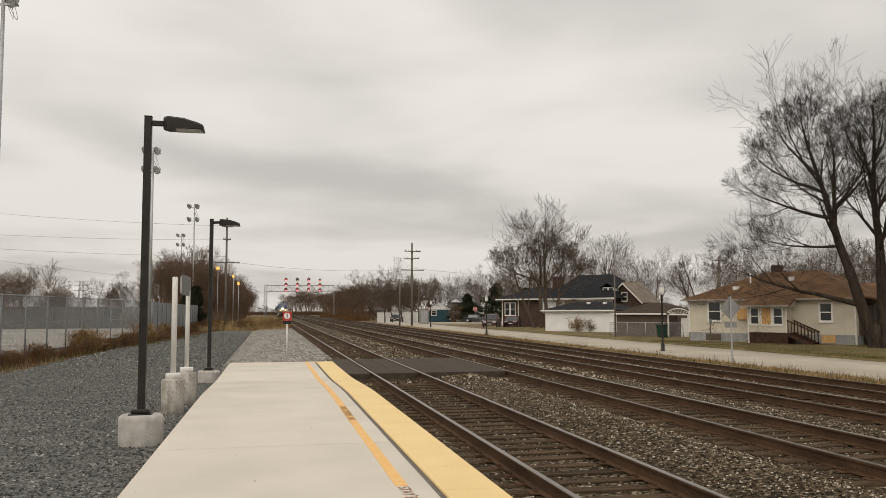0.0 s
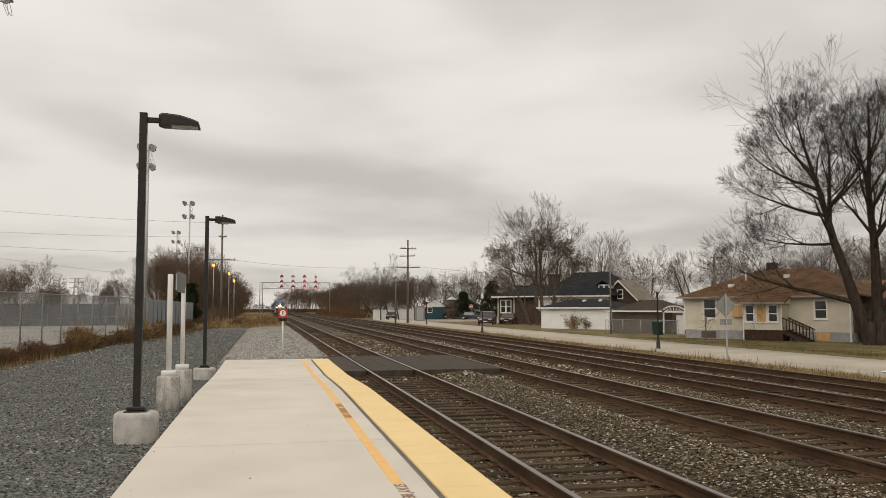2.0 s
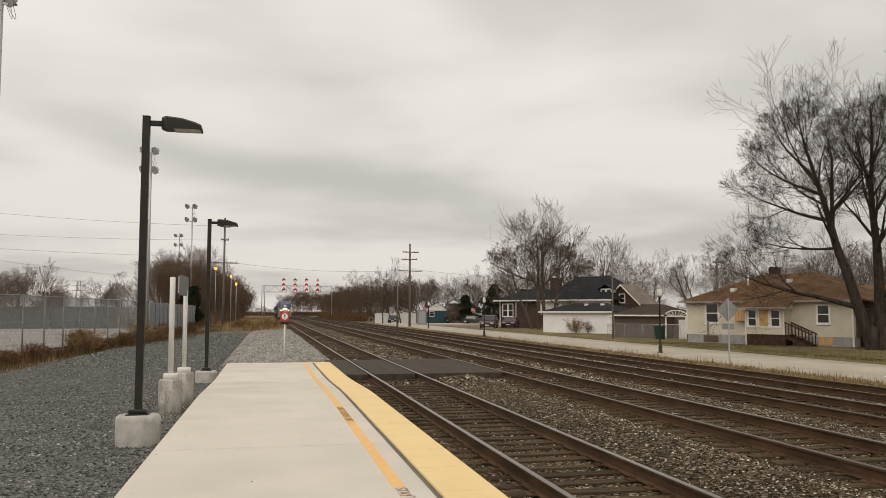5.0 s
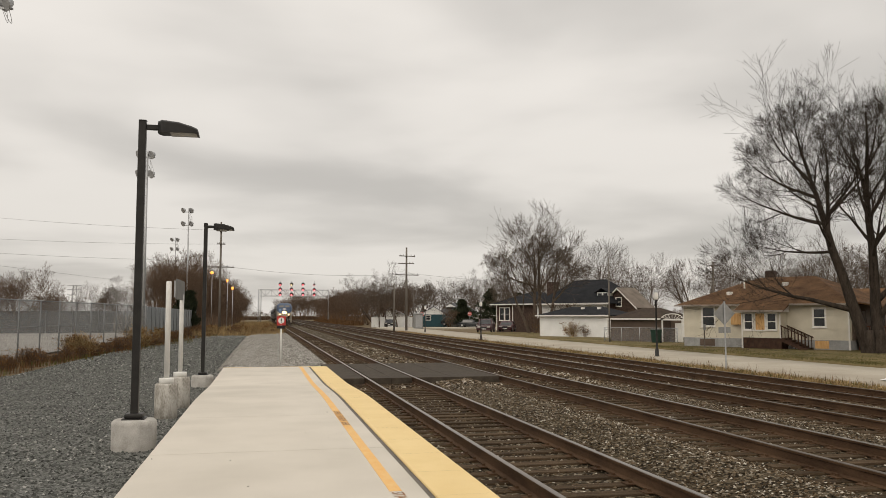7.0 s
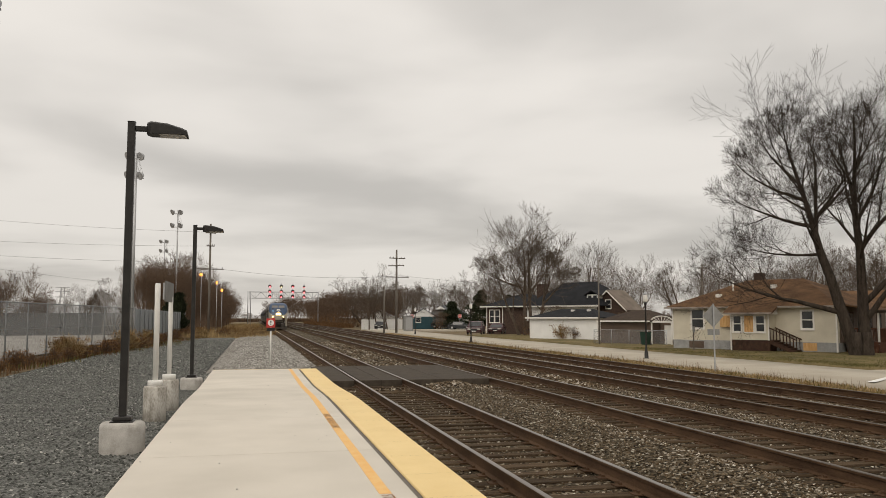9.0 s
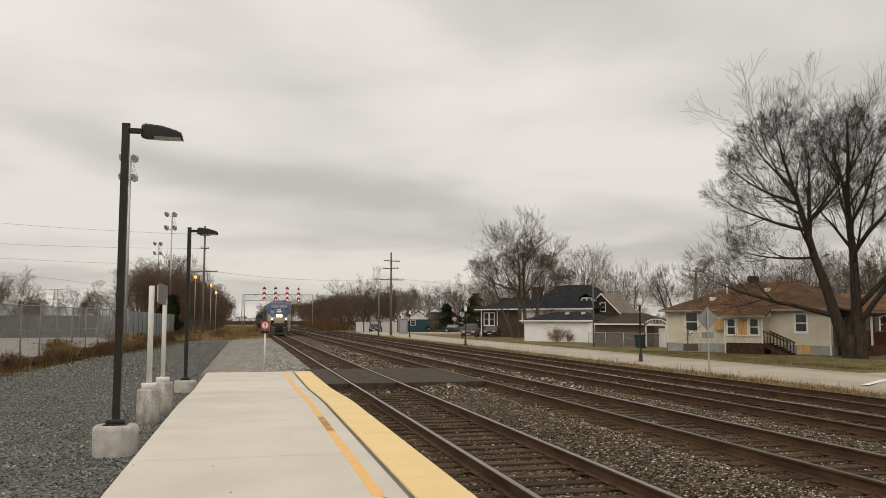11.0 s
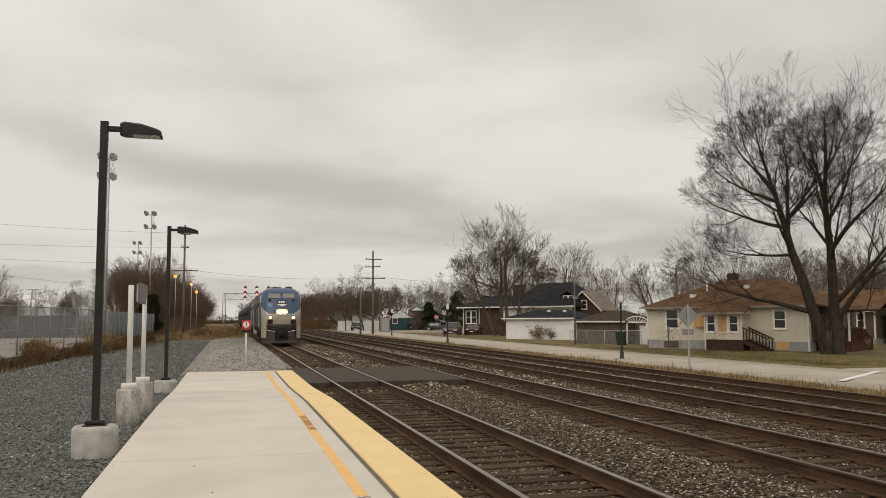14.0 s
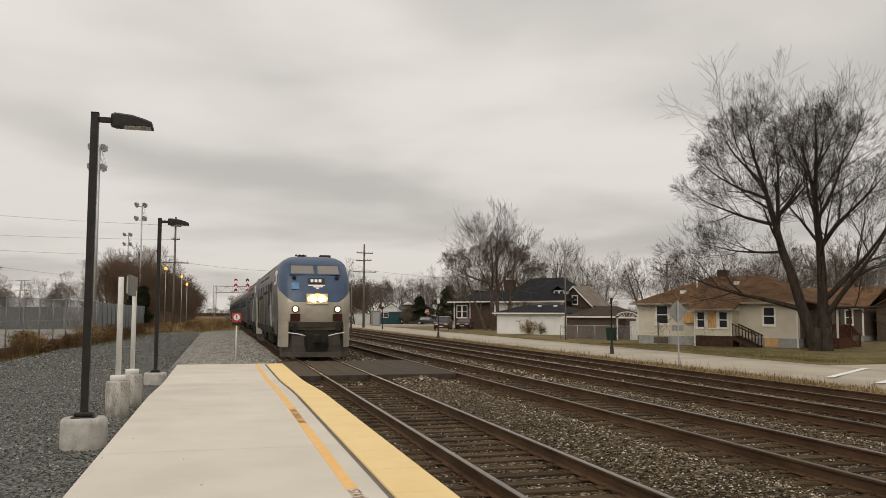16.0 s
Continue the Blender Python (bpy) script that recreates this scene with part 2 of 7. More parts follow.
# ---------------------------------------------------------------- building helpers
def box(bm, x0, x1, y0, y1, z0, z1, m=None, bevel=0.0):
    vs = [bm.verts.new(p) for p in ((x0, y0, z0), (x1, y0, z0), (x1, y1, z0), (x0, y1, z0), (x0, y0, z1), (x1, y0, z1), (x1, y1, z1), (x0, y1, z1))]
    fs = [bm.faces.new([vs[i] for i in f]) for f in ((3, 2, 1, 0), (4, 5, 6, 7), (0, 1, 5, 4), (1, 2, 6, 5), (2, 3, 7, 6), (3, 0, 4, 7))]
    if bevel:
        es = list({e for f in fs for e in f.edges})
        got = bmesh.ops.bevel(bm, geom=es, offset=bevel, segments=2, affect="EDGES", profile=0.5)
        vs = list({v for f in got["faces"] for v in f.verts} | {v for v in vs if v.is_valid})
    if m is not None:
        bmesh.ops.transform(bm, matrix=m, verts=vs)
    return vs


def tube(bm, p0, p1, r0, r1=None, n=10, cap=True):
    p0, p1 = Vector(p0), Vector(p1)
    r1 = r0 if r1 is None else r1
    d = (p1 - p0).normalized()
    u = d.orthogonal().normalized()
    v = d.cross(u)
    a = [bm.verts.new(p0 + (u * math.cos(t) + v * math.sin(t)) * r0) for t in (2 * math.pi * i / n for i in range(n))]
    b = [bm.verts.new(p1 + (u * math.cos(t) + v * math.sin(t)) * r1) for t in (2 * math.pi * i / n for i in range(n))]
    for i in range(n):
        j = (i + 1) % n
        f = bm.faces.new((a[i], a[j], b[j], b[i]))
        f.smooth = n > 6
    if cap:
        bm.faces.new(a[::-1])
        bm.faces.new(b)
    return a + b


def lathe(bm, prof, n=16, centre=(0, 0, 0)):
    rings = []
    cx, cy, cz = centre
    for r, z in prof:
        rings.append([bm.verts.new((cx + r * math.cos(2 * math.pi * i / n), cy + r * math.sin(2 * math.pi * i / n), cz + z)) for i in range(n)])
    for a, b in zip(rings, rings[1:]):
        for i in range(n):
            j = (i + 1) % n
            bm.faces.new((a[i], a[j], b[j], b[i])).smooth = True
    bm.faces.new(rings[0][::-1])
    bm.faces.new(rings[-1])


def slab(bm, poly, axis, a, b):
    """Extrude a closed outline (list of 2D points) along an axis from a to b."""
    def p(q, h):
        return {"x": (h, q[0], q[1]), "y": (q[0], h, q[1]), "z": (q[0], q[1], h)}[axis]
    lo = [bm.verts.new(p(q, a)) for q in poly]
    hi = [bm.verts.new(p(q, b)) for q in poly]
    n = len(poly)
    for i in range(n):
        j = (i + 1) % n
        bm.faces.new((lo[i], lo[j], hi[j], hi[i]))
    bm.faces.new(lo[::-1])
    bm.faces.new(hi)


def quad(bm, *pts):
    return bm.faces.new([bm.verts.new(p) for p in pts])


def to_mesh(name, bm):
    bmesh.ops.recalc_face_normals(bm, faces=bm.faces)
    me = bpy.data.meshes.new(name)
    bm.to_mesh(me)
    bm.free()
    return me


def part(name, bm, material, parent, label="", kind=""):
    me = to_mesh(name, bm)
    for m in (material if isinstance(material, (list, tuple)) else [material]):
        me.materials.append(m)
    ob = new(name, me)
    ob.parent = parent
    return tagged(ob, label, kind=kind)


def piece(name, me, parent, m):
    ob = new(name, me)
    ob.parent = parent
    ob.matrix_basis = m
    return ob


def group(name, m, label, category, grp="", kind=""):
    ob = new(name)
    ob.empty_display_size = 0.2
    ob.matrix_basis = m
    return tagged(ob, label, category, grp, kind)


def from_lists(name, vs, fs, material, label="", category="", kind="", parent=None):
    me = bpy.data.meshes.new(name)
    me.from_pydata(vs, [], fs)
    me.materials.append(material)
    ob = new(name, me)
    ob.parent = parent
    return tagged(ob, label, category, kind=kind)


def scatter(name, n, x0, x1, y0, y1, zf, smin, smax, material, seed, label, parent=None, near=1.0, keep=None):
    """Many loose irregular stones; near > 1 crowds them towards y0."""
    rng = np.random.default_rng(seed)
    x = rng.uniform(x0, x1, n)
    y = y0 + (y1 - y0) * rng.random(n) ** near
    if keep is not None:
        k = keep(x, y)
        x, y = x[k], y[k]
        n = len(x)
    s = rng.uniform(smin, smax, n) * (0.7 + 0.6 * rng.random(n))
    z = zf(x, y)
    base = np.array([[1, 0, 0], [-1, 0, 0], [0, 1, 0], [0, -1, 0], [0, 0, 0.75], [0, 0, -0.5]], float)
    v = base[None] * (0.7 + 0.6 * rng.random((n, 6, 1))) + rng.normal(0, 0.18, (n, 6, 3))
    a = rng.uniform(0, 6.283, n)
    c, sn = np.cos(a), np.sin(a)
    vx = v[:, :, 0] * c[:, None] - v[:, :, 1] * sn[:, None]
    vy = v[:, :, 0] * sn[:, None] + v[:, :, 1] * c[:, None]
    P = np.stack([x[:, None] + vx * s[:, None], y[:, None] + vy * s[:, None] * 0.8, z[:, None] + v[:, :, 2] * s[:, None] * 0.8], -1).reshape(-1, 3)
    f = np.array([[0, 2, 4], [2, 1, 4], [1, 3, 4], [3, 0, 4], [2, 0, 5], [1, 2, 5], [3, 1, 5], [0, 3, 5]])
    F = (f[None] + (np.arange(n) * 6)[:, None, None]).reshape(-1, 3)
    return from_lists(name, P.tolist(), F.tolist(), material, label, "stones" if parent is None else "", "stuff", parent)


def blades(name, spots, hmin, hmax, material, seed, label, per=10, spread=0.25, width=0.02, lean=0.5, category="weeds", kind="stuff", parent=None):
    """Tufts of thin blades standing on given spots (x, y, z)."""
    rng = np.random.default_rng(seed)
    S = np.repeat(np.array(spots, float), per, 0)
    n = len(S)
    S[:, :2] += rng.normal(0, spread, (n, 2))
    h = rng.uniform(hmin, hmax, n)
    a = rng.uniform(0, 6.283, n)
    d = np.stack([np.cos(a), np.sin(a), np.zeros(n)], 1)
    side = np.stack([-np.sin(a), np.cos(a), np.zeros(n)], 1) * (width * (0.6 + 0.8 * rng.random(n)))[:, None]
    l = (rng.random(n) * lean * h)[:, None]
    mid = S + d * l * 0.35 + np.array([0, 0, 1]) * (h * 0.6)[:, None]
    top = S + d * l + np.array([0, 0, 1]) * h[:, None]
    V = np.stack([S - side, S + side, mid + side * 0.7, mid - side * 0.7, top], 1).reshape(-1, 3)
    i = (np.arange(n) * 5)[:, None]
    F = [tuple(q) for q in (i + np.array([[0, 1, 2, 3]])).tolist()] + [tuple(q) for q in (i + np.array([[3, 2, 4]])).tolist()]
    return from_lists(name, V.tolist(), F, material, label, category, kind, parent)


# ---------------------------------------------------------------- the ground
TRACKS = ((3.92, 0.0), (8.28, 0.0), (12.5, -0.1), (16.4, -0.2))  # centre line x, rail-top z


def yard_z(y):
    """Height of the gravel yard beside the platform."""
    return -0.1 - 0.0105 * np.clip(np.asarray(y, float) - 13.5, 0, 14)


def plat_z(y):
    """Height of the platform top, with its ramp down to the crossing."""
    t = min(1, max(0, (y - 17.3) / 6.5))
    return 0.2 - 0.11 * t * t * (3 - 2 * t)


def bed_z(x, y=None):
    """Height of the ballast between and beside the tracks."""
    x = np.asarray(x, float)
    xs = [2.2, 2.75, 5.1, 5.6, 6.3, 7.0, 9.5, 10.0, 10.5, 11.2, 13.8, 14.3, 14.7, 15.2, 17.6, 18.4, 19.2]
    zs = [-0.30, -0.215, -0.215, -0.12, -0.07, -0.215, -0.215, -0.19, -0.2, -0.315, -0.315, -0.3, -0.31, -0.415, -0.415, -0.42, -0.5]
    return np.interp(x, xs, zs)


def strip(name, profile, y0, y1, step, material, label, zf=None):
    """A ground strip: cross profile (x, z) carried along y."""
    bm = bmesh.new()
    ys = []
    y = y0
    while y < y1:
        ys.append(y)
        y += step if y < 70 else step * 12
    ys.append(y1)
    rows = []
    for y in ys:
        dz = zf(y) if zf else 0
        rows.append([bm.verts.new((x, y, z + float(dz))) for x, z in profile])
    for a, b in zip(rows, rows[1:]):
        for i in range(len(profile) - 1):
            bm.faces.new((a[i], a[i + 1], b[i + 1], b[i])).smooth = True
    # the near end turns down into the ground
    foot = [bm.verts.new((v.co.x, v.co.y - 0.05, -0.6)) for v in rows[0]]
    for i in range(len(profile) - 1):
        bm.faces.new((foot[i], foot[i + 1], rows[0][i + 1], rows[0][i]))
    me = to_mesh(name, bm)
    me.materials.append(material)
    return tagged(new(name, me), label, name.split("_")[-1], kind="structure")


def build_ground():
    bm = bmesh.new()
    s = 2600
    quad(bm, (-s, -s, -0.55), (s, -s, -0.55), (s, s, -0.55), (-s, s, -0.55))
    me = to_mesh("ground", bm)
    me.materials.append(M["earth"])
    tagged(new("ground", me), "brown winter earth reaching the horizon", "ground", kind="structure")
    strip("gravel_yard", [(-12.5, -0.25), (-9.2, -0.06), (-8, 0), (-4, 0.0), (-1.3, 0.0), (2.1, -0.02), (2.2, -0.35)], -12, 34, 2.0, M["gravel"], "dark grey crushed gravel beside the platform", lambda y: float(yard_z(y)))
    strip("gravel_track", [(-10.2, -0.3), (-9.2, -0.06), (-5, 0.0), (-2.0, 0.0), (-1.6, -0.35)], 34, 100, 3.0, M["gravel"], "grey gravel service track running along the fence", lambda y: -0.25)
    strip("pale_gravel", [(-1.9, -0.33), (-1.4, -0.2), (0.2, -0.13), (2.2, -0.14), (2.75, -0.215), (2.9, -0.4)], 29.6, 100, 3.0, M["pale_ballast"], "pale grey crushed stone ballast shoulder beyond the platform")
    strip("ballast_bed", [(float(x), float(bed_z(x))) for x in (2.2, 2.75, 3.9, 5.1, 5.6, 5.95, 6.3, 6.65, 7.0, 8.3, 9.5, 10.0, 10.5, 11.2, 12.5, 13.8, 14.3, 14.7, 15.2, 16.4, 17.6, 18.4, 19.2)], -12, 620, 4.0, M["ballast"], "brown rust-stained stone ballast under four tracks")
    strip("road", [(20.2, -0.5), (20.25, -0.3), (22.9, -0.26), (25.55, -0.3), (25.6, -0.5)], -40, 152, 6.0, M["road"], "pale worn concrete road beside the tracks")
    strip("cross_street", [(25.4, -0.52), (25.62, -0.31), (60, -0.31), (140, -0.3), (141, -0.6)], 143, 152, 5.0, M["road"], "pale cross street leaving the road by the stop signs")
    strip("lawn", [(25.75, -0.52), (25.8, -0.26), (28, -0.2), (60, -0.12), (120, -0.12), (121, -0.6)], 30.2, 100, 6.0, M["lawn"], "thin green and brown winter lawn in front of the houses")
    strip("near_lawn", [(25.75, -0.52), (25.8, -0.26), (28, -0.2), (60, -0.12), (120, -0.12), (121, -0.6)], -40, 19.5, 6.0, M["lawn"], "thin winter lawn south of the side street")
    strip("side_street", [(25.4, -0.52), (25.62, -0.29), (60, -0.2), (120, -0.2), (121, -0.6)], 19.5, 30.2, 5.0, M["road"], "pale concrete side street meeting the road")
    strip("parking_lot", [(-90, -0.6), (-89, -0.2), (-14, -0.2), (-13.4, -0.4)], 20, 112, 6.0, M["lot"], "pale paved lot behind the chain-link fence")
    # crosswalk bars painted on the road
    for i, (a, b, w) in enumerate((((20.5, 24.2), (25.4, 27.9), 0.26), ((20.3, 21.8), (25.6, 25.2), 0.26))):
        bm = bmesh.new()
        d = (Vector(b) - Vector(a)).normalized()
        n = Vector((-d.y, d.x)) * w / 2
        quad(bm, *[(q.x, q.y, -0.2545) for q in (Vector(a) - n, Vector(b) - n, Vector(b) + n, Vector(a) + n)])
        me = to_mesh("crosswalk_line", bm)
        me.materials.append(M["road_white"])
        tagged(new("crosswalk_line", me), "white painted crosswalk line on the road", "road marking", kind="structure")


def build_tracks():
    prof = [(-0.076, -0.185), (0.076, -0.185), (0.076, -0.172), (0.014, -0.155), (0.010, -0.05), (0.036, -0.038), (0.0375, -0.008), (0.03, 0.0), (-0.03, 0.0), (-0.0375, -0.008), (-0.036, -0.038), (-0.010, -0.05), (-0.014, -0.155), (-0.076, -0.172)]
    names = ("first", "second", "third", "fourth")
    tie_meshes = []
    for k in range(5):
        bm = bmesh.new()
        rng = random.Random(k)
        box(bm, -1.29, 1.29, -0.113, 0.113, -0.16, 0.0, bevel=0.012)
        for v in bm.verts:
            v.co.x += rng.uniform(-0.03, 0.03) * (abs(v.co.x) > 1.2)
            v.co.z += rng.uniform(-0.008, 0.006)
        me = to_mesh("tie", bm)
        me.materials.append(M["tie"])
        tie_meshes.append(me)
    for k, (cx, zt) in enumerate(TRACKS):
        track = group("railway_track", pose(cx, 0, zt), f"rusty steel {names[k]} track on dark wooden ties in ballast", "railway track", "parallel tracks")
        for sx in (-0.755, 0.755):
            bm = bmesh.new()
            slab(bm, [(x + sx, z) for x, z in prof], "y", -12, 600)
            bm.normal_update()
            for f in bm.faces:
                zs = [v.co.z for v in f.verts]
                if min(zs) > -0.001 or (max(zs) > -0.001 and min(zs) > -0.02):
                    f.material_index = 1
            part("rail", bm, (M["rail_rust"], M["rail_top"] if (k == 0 or sx > 0) and k < 3 else M["rail_dull"]), track, "rusty rail with a worn bright top")
        rng = random.Random(40 + k)
        count = (300, 220, 170, 170)[k]
        y = 2.6 if k == 0 else 5.0
        vs, fs = [], []
        for i in range(900):
            y += 0.52 + rng.uniform(-0.035, 0.035)
            if y > 330:
                break
            if i < count:
                piece("tie", tie_meshes[rng.randrange(5)], track, pose(rng.uniform(-0.05, 0.05), y, -0.183 + rng.uniform(-0.012, 0.004), 0, rng.uniform(-0.3, 0.3), rng.uniform(-1.6, 1.6)))
            else:
                b = len(vs)
                for dz in (-0.26, -0.183):
                    vs += [(-1.29, y - 0.113, dz), (1.29, y - 0.113, dz), (1.29, y + 0.113, dz), (-1.29, y + 0.113, dz)]
                fs += [tuple(b + q for q in f) for f in ((4, 5, 6, 7), (0, 1, 5, 4), (1, 2, 6, 5), (3, 0, 4, 7))]
        from_lists("far_tie", vs, fs, M["tie_far"], "dark wooden ties receding into the distance", "", "stuff", track)
        # tie plates, anchors and spikes along each rail
        bm = bmesh.new()
        y = 2.6 if k == 0 else 5.0
        rng2 = random.Random(40 + k)
        vs, fs = [], []

        def brick(x0, x1, y0, y1, z0, z1):
            b = len(vs)
            for z in (z0, z1):
                vs.extend([(x0, y0, z), (x1, y0, z), (x1, y1, z), (x0, y1, z)])
            fs.extend(tuple(b + q for q in f) for f in ((4, 5, 6, 7), (0, 1, 5, 4), (1, 2, 6, 5), (2, 3, 7, 6), (3, 0, 4, 7)))
        for i in range(150):
            y += 0.52
            for sx in (-0.755, 0.755):
                brick(sx - 0.18, sx + 0.18, y - 0.09, y + 0.09, -0.19, -0.176)
                for q in (-0.095, 0.095):
                    brick(sx + q - 0.02, sx + q + 0.02, y - 0.02 + 0.05 * (q > 0), y + 0.02 + 0.05 * (q > 0), -0.18, -0.145)
                brick(sx - 0.09, sx + 0.09, y + 0.12, y + 0.15, -0.2, -0.16)
        bm.free()
        from_lists("tie_plate", vs, fs, M["rail_rust"], "rusty tie plates, spikes and anchors", "", "stuff", track)


def build_stones():
    def off_platform(x, y):
        cover = np.zeros(len(x), bool)
        for cx, _ in TRACKS:
            for s in (-0.755, 0.755):
                cover |= np.abs(x - cx - s) < 0.09
        cover |= (y > 25.5) & (y < 33.6) & (x > 2.2) & (x < 7.5)
        rng = np.random.default_rng(5)
        inside = np.zeros(len(x), bool)
        for cx, _ in TRACKS:
            inside |= np.abs(x - cx) < 1.28
        return ~cover & ~(inside & (rng.random(len(x)) < 0.55))

    def zf(x, y):
        return bed_z(x) + 0.012
    scatter("ballast_stones", 105000, 2.3, 18.4, 4.5, 26, zf, 0.012, 0.025, M["ballast_stones"], 11, "brown and grey angular ballast stones with a few white ones", near=1.35, keep=off_platform)
    scatter("ballast_stones", 30000, 2.3, 18.6, 24, 70, zf, 0.03, 0.06, M["ballast_stones"], 12, "brown and grey ballast stones along the tracks", near=1.4, keep=off_platform)

    def yf(x, y):
        return yard_z(y) + np.interp(x, [-12.5, -9.2, -8, 3], [-0.25, -0.06, 0, 0]) + 0.004
    scatter("gravel_stones", 70000, -11.5, -1.42, 7.0, 34, yf, 0.013, 0.028, M["gravel_stones"], 13, "loose dark grey gravel stones", near=1.5)
    scatter("gravel_stones", 26000, -9.5, -1.9, 33, 85, lambda x, y: np.interp(x, [-10.2, -9.2, -5, -2], [-0.55, -0.31, -0.25, -0.25]) + 0.004, 0.022, 0.045, M["gravel_stones"], 15, "loose grey gravel along the service track", near=1.3)
    scatter("platform_grit", 16, -1.38, 1.5, 7.2, 24, lambda x, y: np.array([plat_z(v) for v in y]) + 0.002, 0.005, 0.011, M["gravel_stones"], 16, "a few scattered stones and crumbs on the platform", near=1.3)
    scatter("pale_stones", 26000, -1.7, 2.7, 30, 75, lambda x, y: np.interp(x, [-1.9, -1.4, 0.2, 2.2, 2.75], [-0.33, -0.2, -0.13, -0.14, -0.215]) + 0.01, 0.025, 0.05, M["pale_stones"], 14, "loose pale grey crushed stones", near=1.6)


def build_platform():
    plat = group("platform", pose(0, 0, 0), "pale concrete station platform with a yellow tactile edge", "platform", kind="structure")
    L0, L1, E0, E1, END = -1.4, 1.585, 1.655, 2.245, 30.5
    cuts = [-8, -4.2, -0.4, 3.4, 7.2, 11.0, 14.8, 18.6, 22.4, 26.2, END - 0.09]
    for a, b in zip(cuts, cuts[1:]):
        bm = bmesh.new()
        n = 10
        g = 0.007
        rows = []
        for i in range(n + 1):
            y = a + g + (b - a - 2 * g) * i / n
            z = plat_z(y)
            rows.append([bm.verts.new(p) for p in ((L0, y, -0.5), (L0, y, z - 0.012), (L0 + 0.012, y, z), (L1, y, z), (L1, y, -0.5))])
        for p, q in zip(rows, rows[1:]):
            for i in range(4):
                bm.faces.new((p[i], p[i + 1], q[i + 1], q[i]))
        bm.faces.new(rows[0][::-1]); bm.faces.new(rows[-1])
        part("slab", bm, M["concrete"], plat)
    # concrete under the edge
    def run(name, x0, x1, drop, material, y0, y1, label="", base=-0.5, n=90):
        bm = bmesh.new()
        rows = []
        for i in range(n + 1):
            y = y0 + (y1 - y0) * i / n
            z = plat_z(y) + drop
            rows.append([bm.verts.new(p) for p in ((x0, y, base), (x0, y, z), (x1, y, z), (x1, y, base))])
        for p, q in zip(rows, rows[1:]):
            for i in range(3):
                bm.faces.new((p[i], p[i + 1], q[i + 1], q[i]))
        bm.faces.new(rows[0][::-1]); bm.faces.new(rows[-1])
        return part(name, bm, material, plat, label)
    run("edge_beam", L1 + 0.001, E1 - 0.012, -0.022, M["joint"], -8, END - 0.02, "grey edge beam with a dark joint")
    y = -7.9
    while y < END - 0.3:
        e = min(y + 1.22, END - 0.1)
        bm = bmesh.new()
        n = 4
        rows = []
        for i in range(n + 1):
            q = y + 0.0012 + (e - y - 0.0024) * i / n
            z = plat_z(q) + 0.004
            rows.append([bm.verts.new(p) for p in ((E0, q, z - 0.02), (E0 + 0.005, q, z), (E1 - 0.006, q, z), (E1, q, z - 0.012), (E1, q, z - 0.07))])
        for p, q in zip(rows, rows[1:]):
            for i in range(4):
                bm.faces.new((p[i], p[i + 1], q[i + 1], q[i]))
        part("tactile_tile", bm, M["tactile"], plat)
        y = e
    for a, b in ((-7, 6.3), (8.25, END - 0.1)):
        run("orange_stripe", 1.245, 1.37, 0.0035, M["orange_line"], a, b, "orange painted safety stripe", base=0.0, n=60)
    bm = bmesh.new()
    box(bm, L0, E1, END - 0.085, END, -0.4, plat_z(END) + 0.002)
    part("end_strip", bm, M["tactile"], plat, "yellow strip across the platform end")
    # lettering between the stripes: the legible word near the eye, plain bars farther on
    cu = bpy.data.curves.new("lettering", "FONT")
    cu.body, cu.size, cu.align_x, cu.align_y = "STAY BE", 0.17, "LEFT", "CENTER"
    ob = new("lettering", cu)
    me = bpy.data.meshes.new_from_object(ob.evaluated_get(bpy.context.evaluated_depsgraph_get()))
    bpy.data.objects.remove(ob)
    me.materials.clear()
    me.materials.append(M["text_paint"])
    t = new("lettering", me)
    t.parent = plat
    t.matrix_basis = Matrix.Translation((1.307, 8.2, 0.2045)) @ Matrix.Rotation(math.pi * 1.5, 4, "Z")
    tagged(t, "red-brown painted safety words")
    y = 15.2
    bm = bmesh.new()
    for k in range(15):
        y -= 0.13
        if k in (4, 11):
            continue
        z = plat_z(y) + 0.009
        for a, b in ((0.0, 0.022), (0.062, 0.084)):
            quad(bm, (1.25, y + a, z), (1.365, y + a, z), (1.365, y + b, z), (1.25, y + b, z))
        c = (1.25, 1.3, 1.345)[k % 3]
        quad(bm, (c, y + 0.022, z), (c + 0.02, y + 0.022, z), (c + 0.02, y + 0.062, z), (c, y + 0.062, z))
    part("lettering", bm, M["text_paint"], plat, "faded painted words")


def build_crossing():
    cr = group("track_crossing", pose(0, 0, 0), "dark rubber and asphalt crossing panels over the rails", "crossing", kind="structure")
    y0, y1 = 25.7, 33.4
    spans = [(2.25, 3.085, 0.0), (3.26, 3.92, 0.002), (3.92, 4.58, 0.002), (4.76, 5.9, 0.0), (5.9, 7.44, 0.0)]
    for x0, x1, dz in spans:
        for k in range(3):
            a, b = y0 + (y1 - y0) * k / 3, y0 + (y1 - y0) * (k + 1) / 3
            bm = bmesh.new()
            box(bm, x0 + 0.004, x1 - 0.004, a + 0.004, b - 0.004, -0.3, -0.008 + dz, bevel=0.012)
            part("panel", bm, M["crossing"], cr)


def build_setting():
    build_ground()
    build_tracks()
    build_stones()
    build_platform()
    build_crossing()


build_setting()


